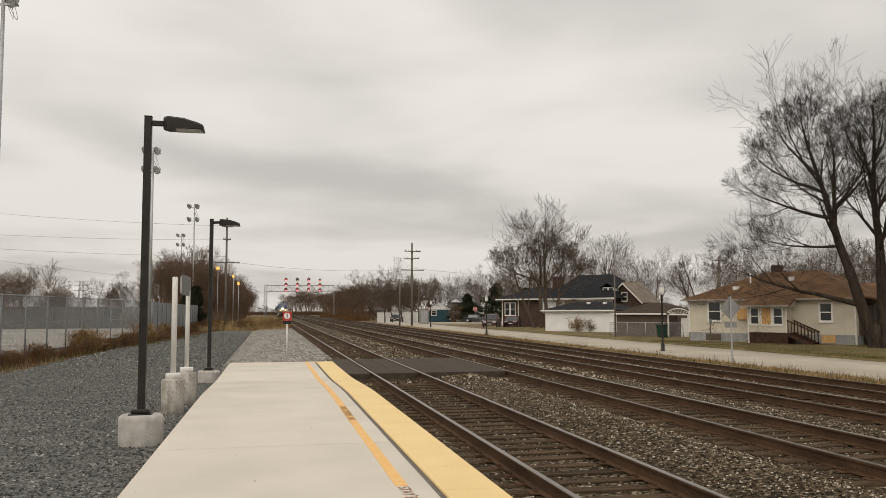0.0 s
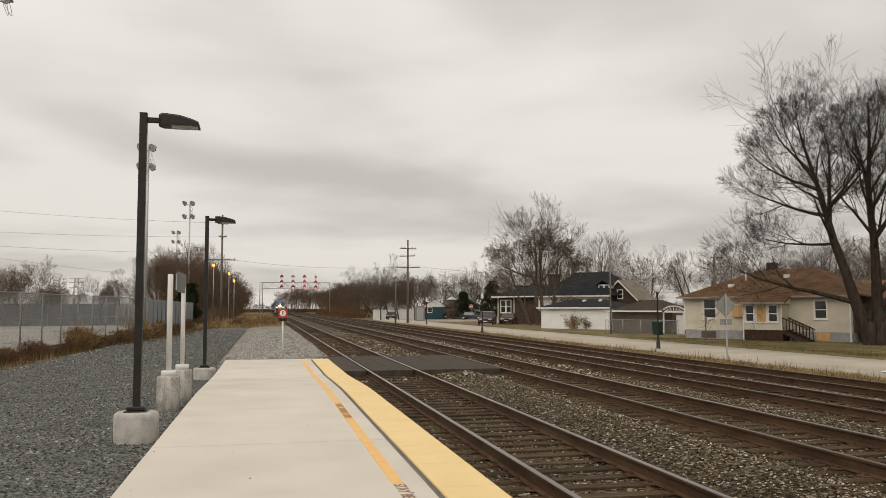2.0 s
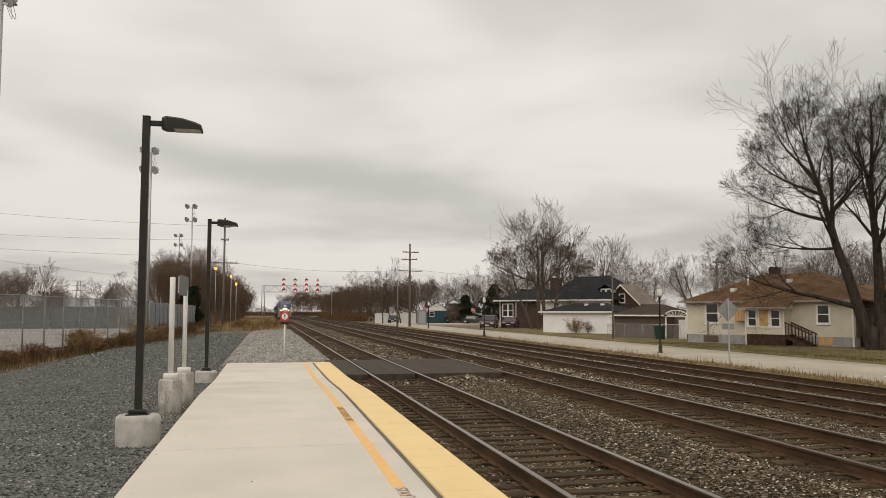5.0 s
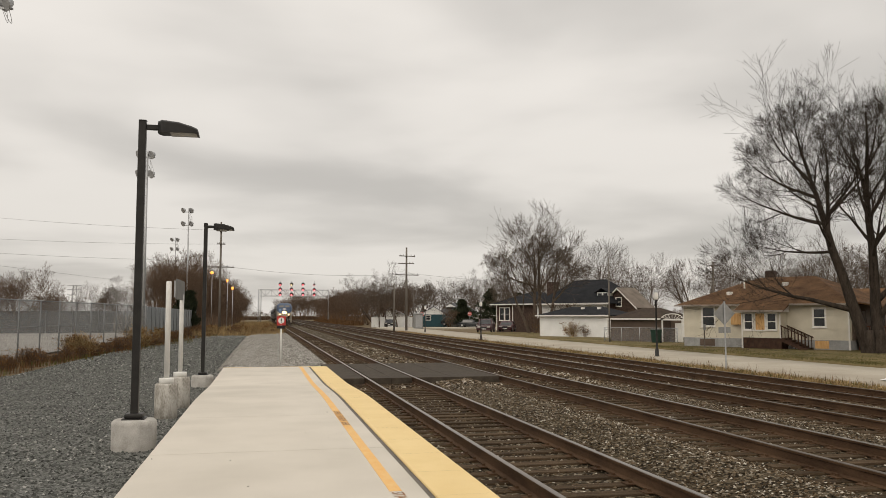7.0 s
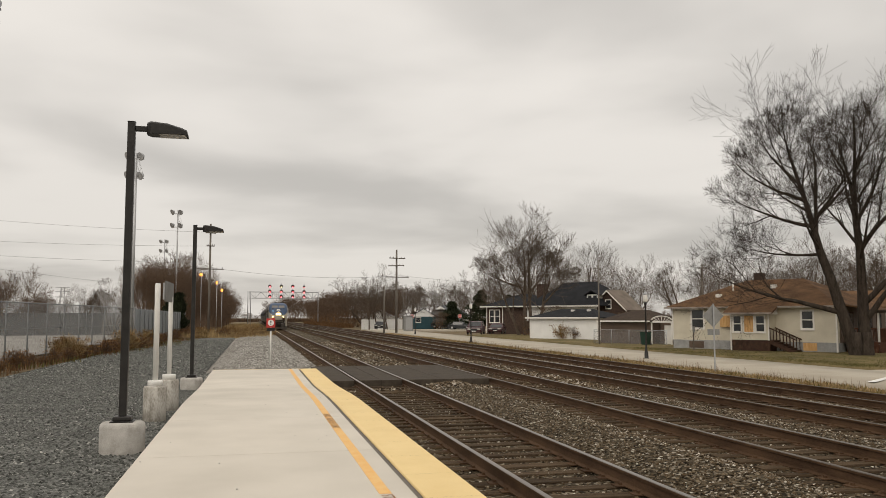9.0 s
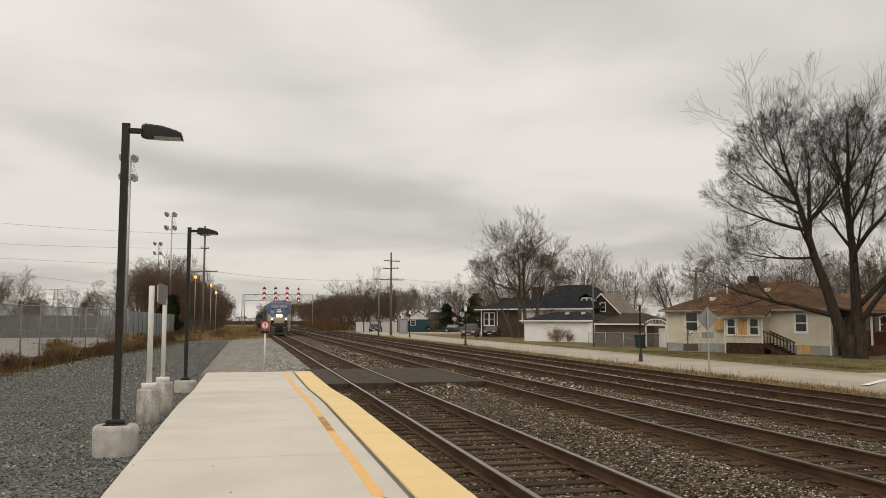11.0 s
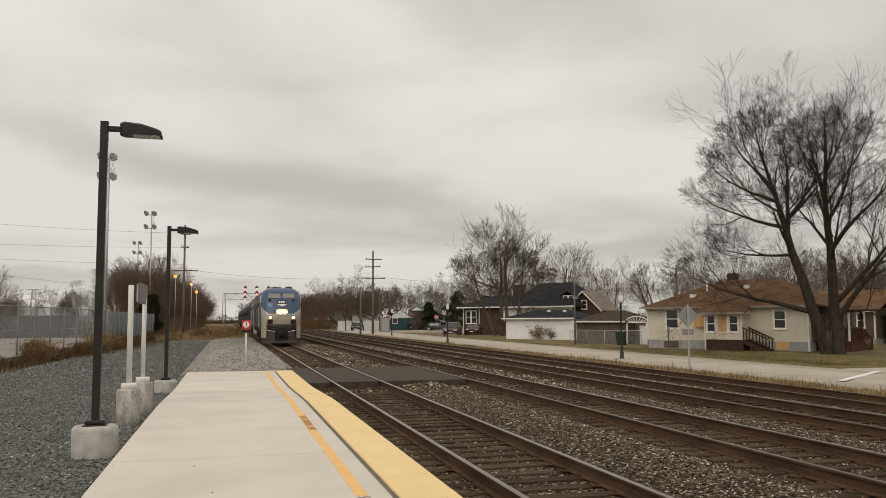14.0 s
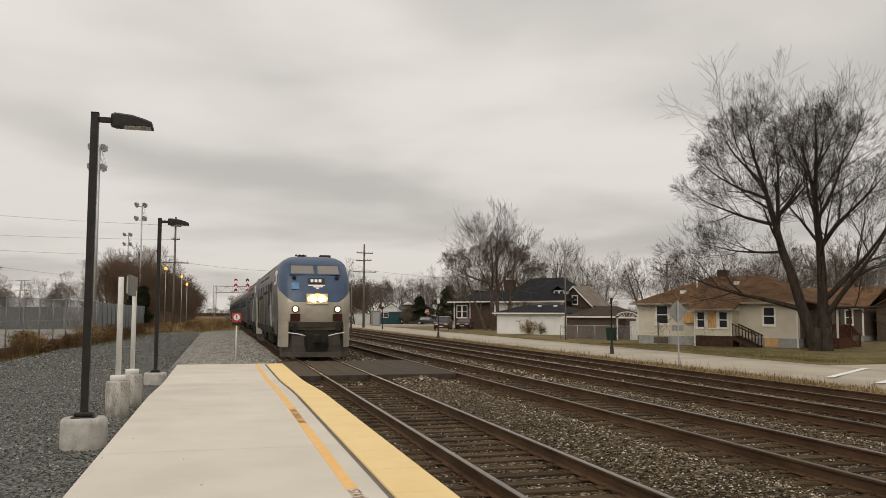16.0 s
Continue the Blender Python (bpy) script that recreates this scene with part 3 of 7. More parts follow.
# ---------------------------------------------------------------- beside the platform
def platform_lamp():
    lamp = group("platform_lamp", pose(-1.94, 13.55, -0.1), "black square platform lamp post on a round concrete pedestal", "lamp post", "platform lamps")
    bm = bmesh.new()
    lathe(bm, [(0.325, -0.35), (0.33, 0.02), (0.335, 0.38), (0.325, 0.43), (0.29, 0.455), (0.05, 0.46)], 32)
    part("pedestal", bm, M["old_concrete"], lamp, "pale cast concrete pedestal")
    bm = bmesh.new()
    box(bm, -0.17, 0.17, -0.17, 0.17, 0.458, 0.475, bevel=0.004)
    box(bm, -0.135, 0.135, -0.135, 0.135, 0.475, 0.545, bevel=0.02)
    part("base_cover", bm, M["black_metal"], lamp)
    bm = bmesh.new()
    box(bm, -0.057, 0.057, -0.057, 0.057, 0.54, 5.13, bevel=0.008)
    box(bm, -0.06, 0.06, -0.06, 0.06, 5.13, 5.145, bevel=0.004)
    part("pole", bm, M["black_metal"], lamp)
    bm = bmesh.new()
    box(bm, 0.057, 0.30, -0.04, 0.04, 4.995, 5.075, bevel=0.008)
    part("arm", bm, M["black_metal"], lamp)
    bm = bmesh.new()
    rows = []
    for x, w, zt, zb in ((0.235, 0.07, 5.135, 4.945), (0.30, 0.155, 5.14, 4.94), (0.55, 0.165, 5.115, 4.945), (0.76, 0.165, 5.055, 4.945), (0.845, 0.155, 5.02, 4.935), (0.862, 0.145, 4.96, 4.935)):
        rows.append([bm.verts.new(p) for p in ((x, -w, zb), (x, -w, zt - 0.03), (x, -w + 0.04, zt), (x, w - 0.04, zt), (x, w, zt - 0.03), (x, w, zb))])
    for a, b in zip(rows, rows[1:]):
        for i in range(6):
            j = (i + 1) % 6
            bm.faces.new((a[i], a[j], b[j], b[i]))
    bm.faces.new(rows[0]); bm.faces.new(rows[-1])
    head = part("head", bm, M["black_metal"], lamp)
    bm = bmesh.new()
    box(bm, 0.43, 0.83, -0.13, 0.13, 4.928, 4.95, bevel=0.004)
    part("lens", bm, M["lens"], head, "pale flat lamp lens")
    bm = bmesh.new()
    for k in range(5):
        box(bm, 0.36 + 0.05 * k, 0.37 + 0.05 * k, -0.1, 0.1, 5.1 - 0.01 * k, 5.142 - 0.012 * k)
    part("fins", bm, M["black_metal"], head)
    copy_thing(lamp, pose(-1.83, 26.4, -0.33))


M["grey_panel"] = mat("dull_grey_panel", (0.11, 0.11, 0.108), (0.16, 0.16, 0.155), 4, 0.6)


def sign_posts():
    for x, y, h, r in ((-1.945, 17.8, 2.8, 0.055), (-1.885, 19.96, 2.6, 0.05)):
        z = float(yard_z(y))
        p = group("sign_post", pose(x, y, z), "white round steel post in a weathered concrete footing", "post", "white posts")
        bm = bmesh.new()
        lathe(bm, [(0.225, -0.4), (0.228, 0.3), (0.228, 0.66), (0.215, 0.70), (0.1, 0.715)], 24)
        part("footing", bm, M["worn_concrete"], p, "rough stained concrete footing")
        bm = bmesh.new()
        lathe(bm, [(0.15, 0.70), (0.15, 0.80), (0.145, 0.815), (r, 0.818)], 20)
        part("collar", bm, M["white_paint"], p)
        bm = bmesh.new()
        lathe(bm, [(r, 0.80), (r, h - 0.015), (r - 0.012, h)], 16)
        part("pole", bm, M["white_paint"], p)
    board = group("sign_board", pose(-1.87, 18.9, 2.24), "grey metal back of a sign board fixed between white posts", "sign")
    bm = bmesh.new()
    box(bm, -0.02, 0.02, -0.35, 1.3, 0.06, 0.5, bevel=0.006)
    part("panel", bm, M["grey_panel"], board)
    for q in (-0.3, 1.05):
        bm = bmesh.new()
        box(bm, -0.05, -0.02, q - 0.04, q + 0.04, 0.1, 0.46)
        part("bracket", bm, M["galv"], board)


def warning_sign():
    s = group("warning_sign", pose(0.72, 36.8, -0.14), "round red and white warning sign on a white post", "sign")
    bm = bmesh.new()
    tube(bm, (0, 0, -0.3), (0, 0, 1.9), 0.036, n=12)
    part("post", bm, M["white_paint"], s)
    bm = bmesh.new()
    box(bm, -0.19, 0.19, -0.06, -0.045, 1.65, 2.05, bevel=0.004)
    part("backing", bm, M["sign_red"], s)
    bm = bmesh.new()
    tube(bm, (0, -0.0605, 1.86), (0, -0.066, 1.86), 0.135, n=28)
    part("disc", bm, M["sign_white"], s)
    bm = bmesh.new()
    tube(bm, (0, -0.067, 1.79), (0, -0.071, 1.79), 0.024, n=10)
    slab(bm, [(-0.027, 1.955), (0.027, 1.955), (0.017, 1.83), (-0.017, 1.83)], "y", -0.071, -0.067)
    part("exclamation_mark", bm, M["sign_black"], s)
    bm = bmesh.new()
    box(bm, -0.18, 0.18, -0.06, -0.045, 1.51, 1.64, bevel=0.004)
    part("lower_plate", bm, M["sign_black"], s, "dark blue lower plate")


def leftover():
    platform_lamp()
    sign_posts()
    warning_sign()


leftover()


# ---------------------------------------------------------------- houses across the tracks
M["cream_siding"] = mat("cream_vinyl_siding", (0.52, 0.475, 0.375), (0.62, 0.57, 0.46), 1.5, 0.6, 0.05, 40)
M["white_siding"] = mat("white_siding", (0.70, 0.70, 0.68), (0.80, 0.80, 0.78), 1.0, 0.6, 0.05, 40)
M["brown_siding"] = mat("brown_siding", (0.085, 0.06, 0.044), (0.125, 0.09, 0.068), 1.2, 0.7, 0.1, 30)
M["teal_siding"] = mat("teal_siding", (0.02, 0.06, 0.075), (0.035, 0.085, 0.10), 1.2, 0.7)
M["dark_siding"] = mat("dark_brick", (0.048, 0.033, 0.027), (0.09, 0.062, 0.05), 3, 0.9, 0.5, 25)
M["block"] = mat("foundation_block", (0.26, 0.26, 0.255), (0.38, 0.38, 0.37), 3, 0.9, 0.3, 30)
M["brown_shingle"] = mat("brown_shingle", (0.058, 0.031, 0.017), (0.185, 0.105, 0.055), 1.3, 0.95, 0.8, 14, fine=0.5, bdist=0.03)
M["dark_shingle"] = mat("dark_shingle", (0.012, 0.013, 0.015), (0.03, 0.031, 0.034), 1.0, 0.9, 0.6, 12, fine=0.5, bdist=0.03)
M["shed_shingle"] = mat("brown_shed_shingle", (0.035, 0.026, 0.02), (0.075, 0.055, 0.042), 1.0, 0.9, 0.6, 12, fine=0.5, bdist=0.03)
M["tan_shingle"] = mat("tan_shingle", (0.13, 0.108, 0.09), (0.22, 0.185, 0.155), 1.0, 0.9, 0.4, 12)
M["pale_shingle"] = mat("pale_shingle", (0.30, 0.30, 0.29), (0.42, 0.42, 0.41), 1.0, 0.9, 0.4, 12)
M["grey_shingle"] = mat("grey_shingle", (0.075, 0.078, 0.08), (0.12, 0.124, 0.128), 1.0, 0.9, 0.5, 12)
M["trim"] = mat("white_trim", (0.66, 0.64, 0.6), (0.76, 0.74, 0.70), 3, 0.6)
M["grey_trim"] = mat("weathered_gutter", (0.22, 0.19, 0.16), (0.34, 0.30, 0.26), 4, 0.6)
M["pane"] = mat("dark_window_glass", (0.018, 0.02, 0.022), (0.04, 0.043, 0.046), 1.2, 0.08, spec=0.8)
M["plywood"] = mat("plywood", (0.50, 0.28, 0.11), (0.66, 0.42, 0.20), 3, 0.8, stretch=(4, 4, 0.5))
M["brown_wood"] = mat("brown_stained_wood", (0.045, 0.025, 0.018), (0.09, 0.052, 0.036), 4, 0.8, 0.3, 40)
M["porch_wood"] = mat("reddish_porch_wood", (0.06, 0.026, 0.016), (0.12, 0.055, 0.034), 4, 0.8, 0.3, 40)
M["pole_wood"] = mat("weathered_pole_wood", (0.11, 0.096, 0.083), (0.2, 0.178, 0.154), 4, 0.9, 0.4, 40, stretch=(2, 2, 0.15))
M["dark_pole"] = mat("dark_pole_wood", (0.10, 0.082, 0.068), (0.17, 0.145, 0.12), 4, 0.9, 0.4, 40, stretch=(2, 2, 0.15))


def lapped(bm, x0, x1, y, z0, z1, course=0.125, lap=0.034, holes=()):
    """Lapped horizontal boards on a wall in the plane y, skipping openings (x0, x1, z0, z1)."""
    z = z0
    while z < z1 - 0.01:
        t = min(z + course, z1)
        cuts = sorted((a - 0.02, b + 0.02) for a, b, c, d in holes if c < t and d > z)
        x = x0
        for a, b in cuts + [(x1, x1)]:
            if a > x + 0.01:
                slab(bm, [(y - lap, z), (y + 0.01, z), (y + 0.01, t), (y - 0.003, t)], "x", x, a)
            x = max(x, b)
        z = t


def lapped_wall(bm, x0, x1, y, z0, z1, course=0.2, lap=0.014):
    """A whole lapped wall face as one toothed piece."""
    out = []
    z = z0
    while z < z1 - 0.01:
        t = min(z + course, z1)
        out += [(y - lap, z), (y - 0.003, t)]
        z = t
    slab(bm, out + [(y + 0.02, z1), (y + 0.02, z0)], "x", x0, x1)


def window(parent, x0, x1, z0, z1, y, sill=True, sash=True, board=None):
    """A double-hung window: casing, sash bars, glass (or a plywood board)."""
    f = 0.075
    bm = bmesh.new()
    for a, b, c, d in ((x0 - f, x0, z0 - f, z1 + f), (x1, x1 + f, z0 - f, z1 + f), (x0, x1, z1, z1 + f), (x0, x1, z0 - f, z0)):
        box(bm, a, b, y - 0.035, y + 0.05, c, d)
    w = part("window", bm, M["trim"], parent, "white framed window")
    bm = bmesh.new()
    box(bm, x0, x1, y + 0.015, y + 0.035, z0, z1)
    part("pane", bm, board or M["pane"], w, "plywood board" if board else "")
    if sash and not board:
        zc = (z0 + z1) / 2
        bm = bmesh.new()
        for a, b, c, d in ((x0, x0 + 0.035, z0, z1), (x1 - 0.035, x1, z0, z1), (x0 + 0.035, x1 - 0.035, zc - 0.03, zc + 0.03), (x0 + 0.035, x1 - 0.035, z0, z0 + 0.05), (x0 + 0.035, x1 - 0.035, z1 - 0.035, z1)):
            box(bm, a, b, y - 0.01, y + 0.013, c, d)
        part("sash", bm, M["trim"], w)
    if sill:
        bm = bmesh.new()
        box(bm, x0 - f - 0.03, x1 + f + 0.03, y - 0.07, y - 0.036, z0 - f - 0.02, z0 - f + 0.02)
        part("sill", bm, M["trim"], w)
    return w


def roof_faces(bm, pts, faces, thick=0.09):
    vs = [bm.verts.new(p) for p in pts]
    lo = [bm.verts.new((p[0], p[1], p[2] - thick)) for p in pts]
    for f in faces:
        bm.faces.new([vs[i] for i in f])
        bm.faces.new([lo[i] for i in reversed(f)])
    count = {}
    for f in faces:
        for a, b in zip(f, f[1:] + f[:1]):
            count[frozenset((a, b))] = count.get(frozenset((a, b)), 0) + 1
    for e, c in count.items():
        if c == 1:
            a, b = tuple(e)
            bm.faces.new((vs[a], vs[b], lo[b], lo[a]))


def hip_roof(bm, x0, x1, y0, y1, z, zr, inset):
    ym = (y0 + y1) / 2
    roof_faces(bm, [(x0, y0, z), (x1, y0, z), (x1, y1, z), (x0, y1, z), (x0 + inset, ym, zr), (x1 - inset, ym, zr)], [[0, 1, 5, 4], [1, 2, 5], [2, 3, 4, 5], [3, 0, 4]])


def gable_roof(bm, x0, x1, y0, y1, z, zr, along="x"):
    if along == "x":
        ym = (y0 + y1) / 2
        roof_faces(bm, [(x0, y0, z), (x1, y0, z), (x1, ym, zr), (x0, ym, zr), (x0, y1, z), (x1, y1, z)], [[0, 1, 2, 3], [3, 2, 5, 4]])
    else:
        xm = (x0 + x1) / 2
        roof_faces(bm, [(x0, y0, z), (x0, y1, z), (xm, y1, zr), (xm, y0, zr), (x1, y0, z), (x1, y1, z)], [[0, 3, 2, 1], [3, 4, 5, 2]])


def cream_house():
    h = group("house", pose(28.69, 52.83, -0.2, 0, 0, -60), "small cream-sided bungalow with brown shingle hip roof, partly boarded up", "house")
    W, D = 11.25, 8.0
    holes = [(1.51, 2.41, 1.4, 2.67), (9.1, 9.82, 1.42, 2.53)]
    bm = bmesh.new()
    box(bm, 0.05, W - 0.05, 0.04, D, -0.3, 0.6)
    part("foundation", bm, M["block"], h, "grey block foundation")
    bm = bmesh.new()
    for k in range(3):
        for i in range(28):
            a = 0.06 + i * 0.4 + (0.2 if k % 2 else 0)
            if a + 0.39 < W - 0.05 and not (4.7 < a < 7.3):
                box(bm, a, a + 0.39, 0.02, 0.05, k * 0.2 + 0.005, k * 0.2 + 0.192)
    part("foundation_block", bm, M["block"], h, kind="stuff")
    bm = bmesh.new()
    box(bm, 0, W, 0.055, D, 0.6, 2.84)
    lapped(bm, 0.06, W - 0.06, 0.05, 0.6, 2.8, holes=holes)
    part("wall", bm, M["cream_siding"], h, "cream lapped vinyl siding")
    for x in (0.0, W - 0.09):
        bm = bmesh.new()
        box(bm, x, x + 0.09, 0.02, 0.12, 0.58 if x == 0 else -0.05, 2.8)
        part("corner_trim", bm, M["trim"], h)
    for a, b, c, d in holes:
        window(h, a, b, c, d, 0.03)
    bm = bmesh.new()
    box(bm, 1.3, 2.4, 0.0, 0.03, 0.06, 0.52)
    part("vent", bm, M["brown_siding"], h, "dark boarded basement opening")
    bm = bmesh.new()
    box(bm, 9.17, 10.0, -0.01, 0.02, 0.08, 0.56)
    part("plywood_board", bm, M["plywood"], h, "orange plywood over a basement window")
    bm = bmesh.new()
    box(bm, 3.75, 4.75, -0.22, 0.03, 1.5, 2.25)
    part("plywood_box", bm, M["plywood"], h, "pale plywood box fixed to the wall")
    bm = bmesh.new()
    hip_roof(bm, -0.35, W + 0.35, -0.4, D + 0.4, 2.84, 4.75, 4.0)
    roof = part("roof", bm, M["brown_shingle"], h, "weathered brown shingle roof")
    bm = bmesh.new()
    box(bm, -0.36, 4.5, -0.47, -0.4, 2.74, 2.85)
    part("gutter", bm, M["grey_trim"], roof)
    bm = bmesh.new()
    box(bm, 7.8, W + 0.36, -0.47, -0.4, 2.74, 2.85)
    part("gutter", bm, M["grey_trim"], roof)
    bm = bmesh.new()
    box(bm, 4.0, 4.6, 4.2, 4.8, 4.2, 5.25)
    part("chimney", bm, M["dark_siding"], roof, "dark brick chimney")
    for x, y, z in ((2.9, 1.3, 3.65), (6.2, 2.6, 4.25)):
        bm = bmesh.new()
        box(bm, x - 0.17, x + 0.17, y - 0.17, y + 0.17, z - 0.2, z + 0.08, bevel=0.03)
        part("roof_vent", bm, M["trim"], roof)
    bm = bmesh.new()
    tube(bm, (3.5, 2.2, 3.8), (3.5, 2.2, 4.6), 0.05, n=8)
    part("vent_pipe", bm, M["trim"], roof)
    # porch
    x0, x1, y = 4.84, 7.45, -0.93
    bm = bmesh.new()
    box(bm, x0, x1, y + 0.05, 0.05, 0.7, 2.3)
    porch = part("porch", bm, M["cream_siding"], h, "enclosed cream porch with a boarded window")
    for a, b in ((0.7, 1.12), (2.26, 2.36)):
        bm = bmesh.new()
        lapped_wall(bm, x0 + 0.06, x1 - 0.06, y + 0.045, a, b, 0.12, 0.03)
        part("siding", bm, M["cream_siding"], porch)
    for x in (x0, x1 - 0.07):
        bm = bmesh.new()
        box(bm, x, x + 0.07, y, y + 0.1, -0.05 if x == x0 else 0.68, 2.36)
        part("corner_post", bm, M["trim"], porch)
    for i in range(18):
        bm = bmesh.new()
        a = x0 + 0.08 + i * 0.14
        box(bm, a, a + 0.128, y + 0.06, y + 0.086, -0.1, 0.68)
        part("skirting_board", bm, M["brown_wood"], porch)
    bm = bmesh.new()
    box(bm, x0 + 0.08, x1, y + 0.09, 0.04, -0.1, 0.69)
    part("skirting", bm, M["brown_wood"], porch, "dark brown board skirting")
    for a, b, brd in ((5.05, 5.6, None), (5.8, 6.42, M["plywood"]), (6.58, 7.16, None)):
        window(h, a, b, 1.2, 2.24, y + 0.02, board=brd, sill=False)
    bm = bmesh.new()
    roof_faces(bm, [(4.52, -1.33, 2.42), (7.82, -1.33, 2.42), (7.82, 0.75, 3.40), (4.52, 0.75, 3.40)], [[0, 1, 2, 3]])
    part("porch_roof", bm, M["brown_shingle"], h)
    bm = bmesh.new()
    box(bm, 4.5, 7.84, -1.40, -1.335, 2.33, 2.44)
    part("porch_gutter", bm, M["grey_trim"], h)
    bm = bmesh.new()
    slab(bm, [(-1.3, 2.32), (0.0, 2.32), (0.0, 2.95)], "x", 7.46, 7.6)
    part("porch_gable", bm, M["trim"], h)
    # steps
    st = 6
    for i in range(st):
        bm = bmesh.new()
        z = 0.7 - i * 0.115
        box(bm, 7.5 + i * 0.26, 7.78 + i * 0.26, -0.95, 0.0, z - 0.05, z, bevel=0.008)
        part("step", bm, M["brown_wood"], h)
    for q in (-0.95, -0.08):
        for i in range(8):
            bm = bmesh.new()
            x = 7.52 + i * 0.21
            z = 0.7 - (x - 7.5) / 0.26 * 0.115
            box(bm, x - 0.02, x + 0.02, q - 0.02, q + 0.02, max(-0.1, z - 0.3), z + 0.75)
            part("baluster", bm, M["brown_wood"], h)
        bm = bmesh.new()
        slab(bm, [(7.46, 1.44), (9.1, 0.72), (9.1, 0.79), (7.46, 1.51)], "y", q - 0.03, q + 0.03)
        part("handrail", bm, M["brown_wood"], h)
        bm = bmesh.new()
        slab(bm, [(7.48, 0.5), (9.1, -0.2), (9.1, 0.02), (7.48, 0.72)], "y", q - 0.02, q + 0.02)
        part("stringer", bm, M["brown_wood"], h)


    veranda(h, W)


def veranda(h, W):
    """Open wooden porch along the end wall of the bungalow."""
    bm = bmesh.new()
    out = [(W, 0.6)]
    for k in range(17):
        out += [(W + 0.078, 0.6 + k * 0.13), (W + 0.052, 0.6 + (k + 1) * 0.13)]
    slab(bm, [(x, z) for x, z in out] + [(W, 2.81)], "y", 0.35, 7.9)
    part("end_wall", bm, M["brown_siding"], h, "dark brown lapped end wall")
    for a in (1.5, 4.6, 6.2):
        bm = bmesh.new()
        box(bm, W + 0.06, W + 0.1, a, a + 0.85, 1.3, 2.45)
        w = part("window", bm, M["brown_wood"], h)
        bm = bmesh.new()
        box(bm, W + 0.1, W + 0.11, a + 0.08, a + 0.77, 1.38, 2.37)
        part("pane", bm, M["pane"], w)
    bm = bmesh.new()
    box(bm, W + 0.08, W + 2.05, 0.95, 3.25, 0.58, 0.66)
    v = part("veranda", bm, M["porch_wood"], h, "reddish brown wooden veranda")
    for i in range(13):
        bm = bmesh.new()
        box(bm, W + 2.0, W + 2.03, 1.0 + i * 0.17, 1.15 + i * 0.17, -0.15, 0.575)
        part("skirting_board", bm, M["porch_wood"], v)
    for i in range(11):
        bm = bmesh.new()
        box(bm, W + 0.12 + i * 0.17, W + 0.27 + i * 0.17, 0.97, 1.0, -0.15, 0.575)
        part("skirting_board", bm, M["porch_wood"], v)
    for x, y, m in ((W + 1.98, 1.03, M["trim"]), (W + 1.98, 3.18, M["porch_wood"]), (W + 0.16, 1.03, M["porch_wood"])):
        bm = bmesh.new()
        box(bm, x - 0.05, x + 0.05, y - 0.05, y + 0.05, 0.66, 2.48)
        part("post", bm, m, v)
    bm = bmesh.new()
    box(bm, W + 0.21, W + 1.93, 1.0, 1.06, 1.42, 1.49)
    part("handrail", bm, M["porch_wood"], v)
    bm = bmesh.new()
    box(bm, W + 1.95, W + 2.01, 1.08, 3.13, 1.42, 1.49)
    part("handrail", bm, M["porch_wood"], v)
    for i in range(11):
        bm = bmesh.new()
        box(bm, W + 0.3 + i * 0.15, W + 0.34 + i * 0.15, 1.01, 1.05, 0.66, 1.42)
        part("baluster", bm, M["porch_wood"], v)
    for i in range(13):
        bm = bmesh.new()
        box(bm, W + 1.96, W + 2.0, 1.16 + i * 0.15, 1.2 + i * 0.15, 0.66, 1.42)
        part("baluster", bm, M["porch_wood"], v)
    for i in range(5):
        bm = bmesh.new()
        z = 0.54 - i * 0.13
        box(bm, W + 0.9, W + 2.0, 3.26 + i * 0.3, 3.58 + i * 0.3, z - 0.06, z)
        part("step", bm, M["porch_wood"], v)
    for x in (W + 0.92, W + 1.98):
        bm = bmesh.new()
        slab(bm, [(3.25, 1.4), (4.85, 0.72), (4.85, 0.79), (3.25, 1.48)], "x", x - 0.03, x + 0.03)
        part("handrail", bm, M["porch_wood"], v)
        bm = bmesh.new()
        slab(bm, [(3.27, 0.3), (4.8, -0.15), (4.8, 0.08), (3.27, 0.62)], "x", x - 0.02, x + 0.02)
        part("stringer", bm, M["porch_wood"], v)
        for i in range(8):
            bm = bmesh.new()
            y = 3.4 + i * 0.19
            box(bm, x - 0.02, x + 0.02, y - 0.02, y + 0.02, 0.5 - (y - 3.3) * 0.43, 1.36 - (y - 3.3) * 0.43)
            part("baluster", bm, M["porch_wood"], v)
        bm = bmesh.new()
        box(bm, x - 0.05, x + 0.05, 4.83, 4.93, -0.15, 0.9)
        part("newel", bm, M["porch_wood"], v)
    bm = bmesh.new()
    roof_faces(bm, [(W + 2.4, 0.55, 2.52), (W + 2.4, 3.75, 2.52), (W + 0.05, 3.75, 2.98), (W + 0.05, 0.55, 2.98)], [[0, 1, 2, 3]])
    part("veranda_roof", bm, M["brown_shingle"], h)
    bm = bmesh.new()
    box(bm, W + 2.41, W + 2.48, 0.52, 3.78, 2.42, 2.54)
    part("gutter", bm, M["trim"], h)


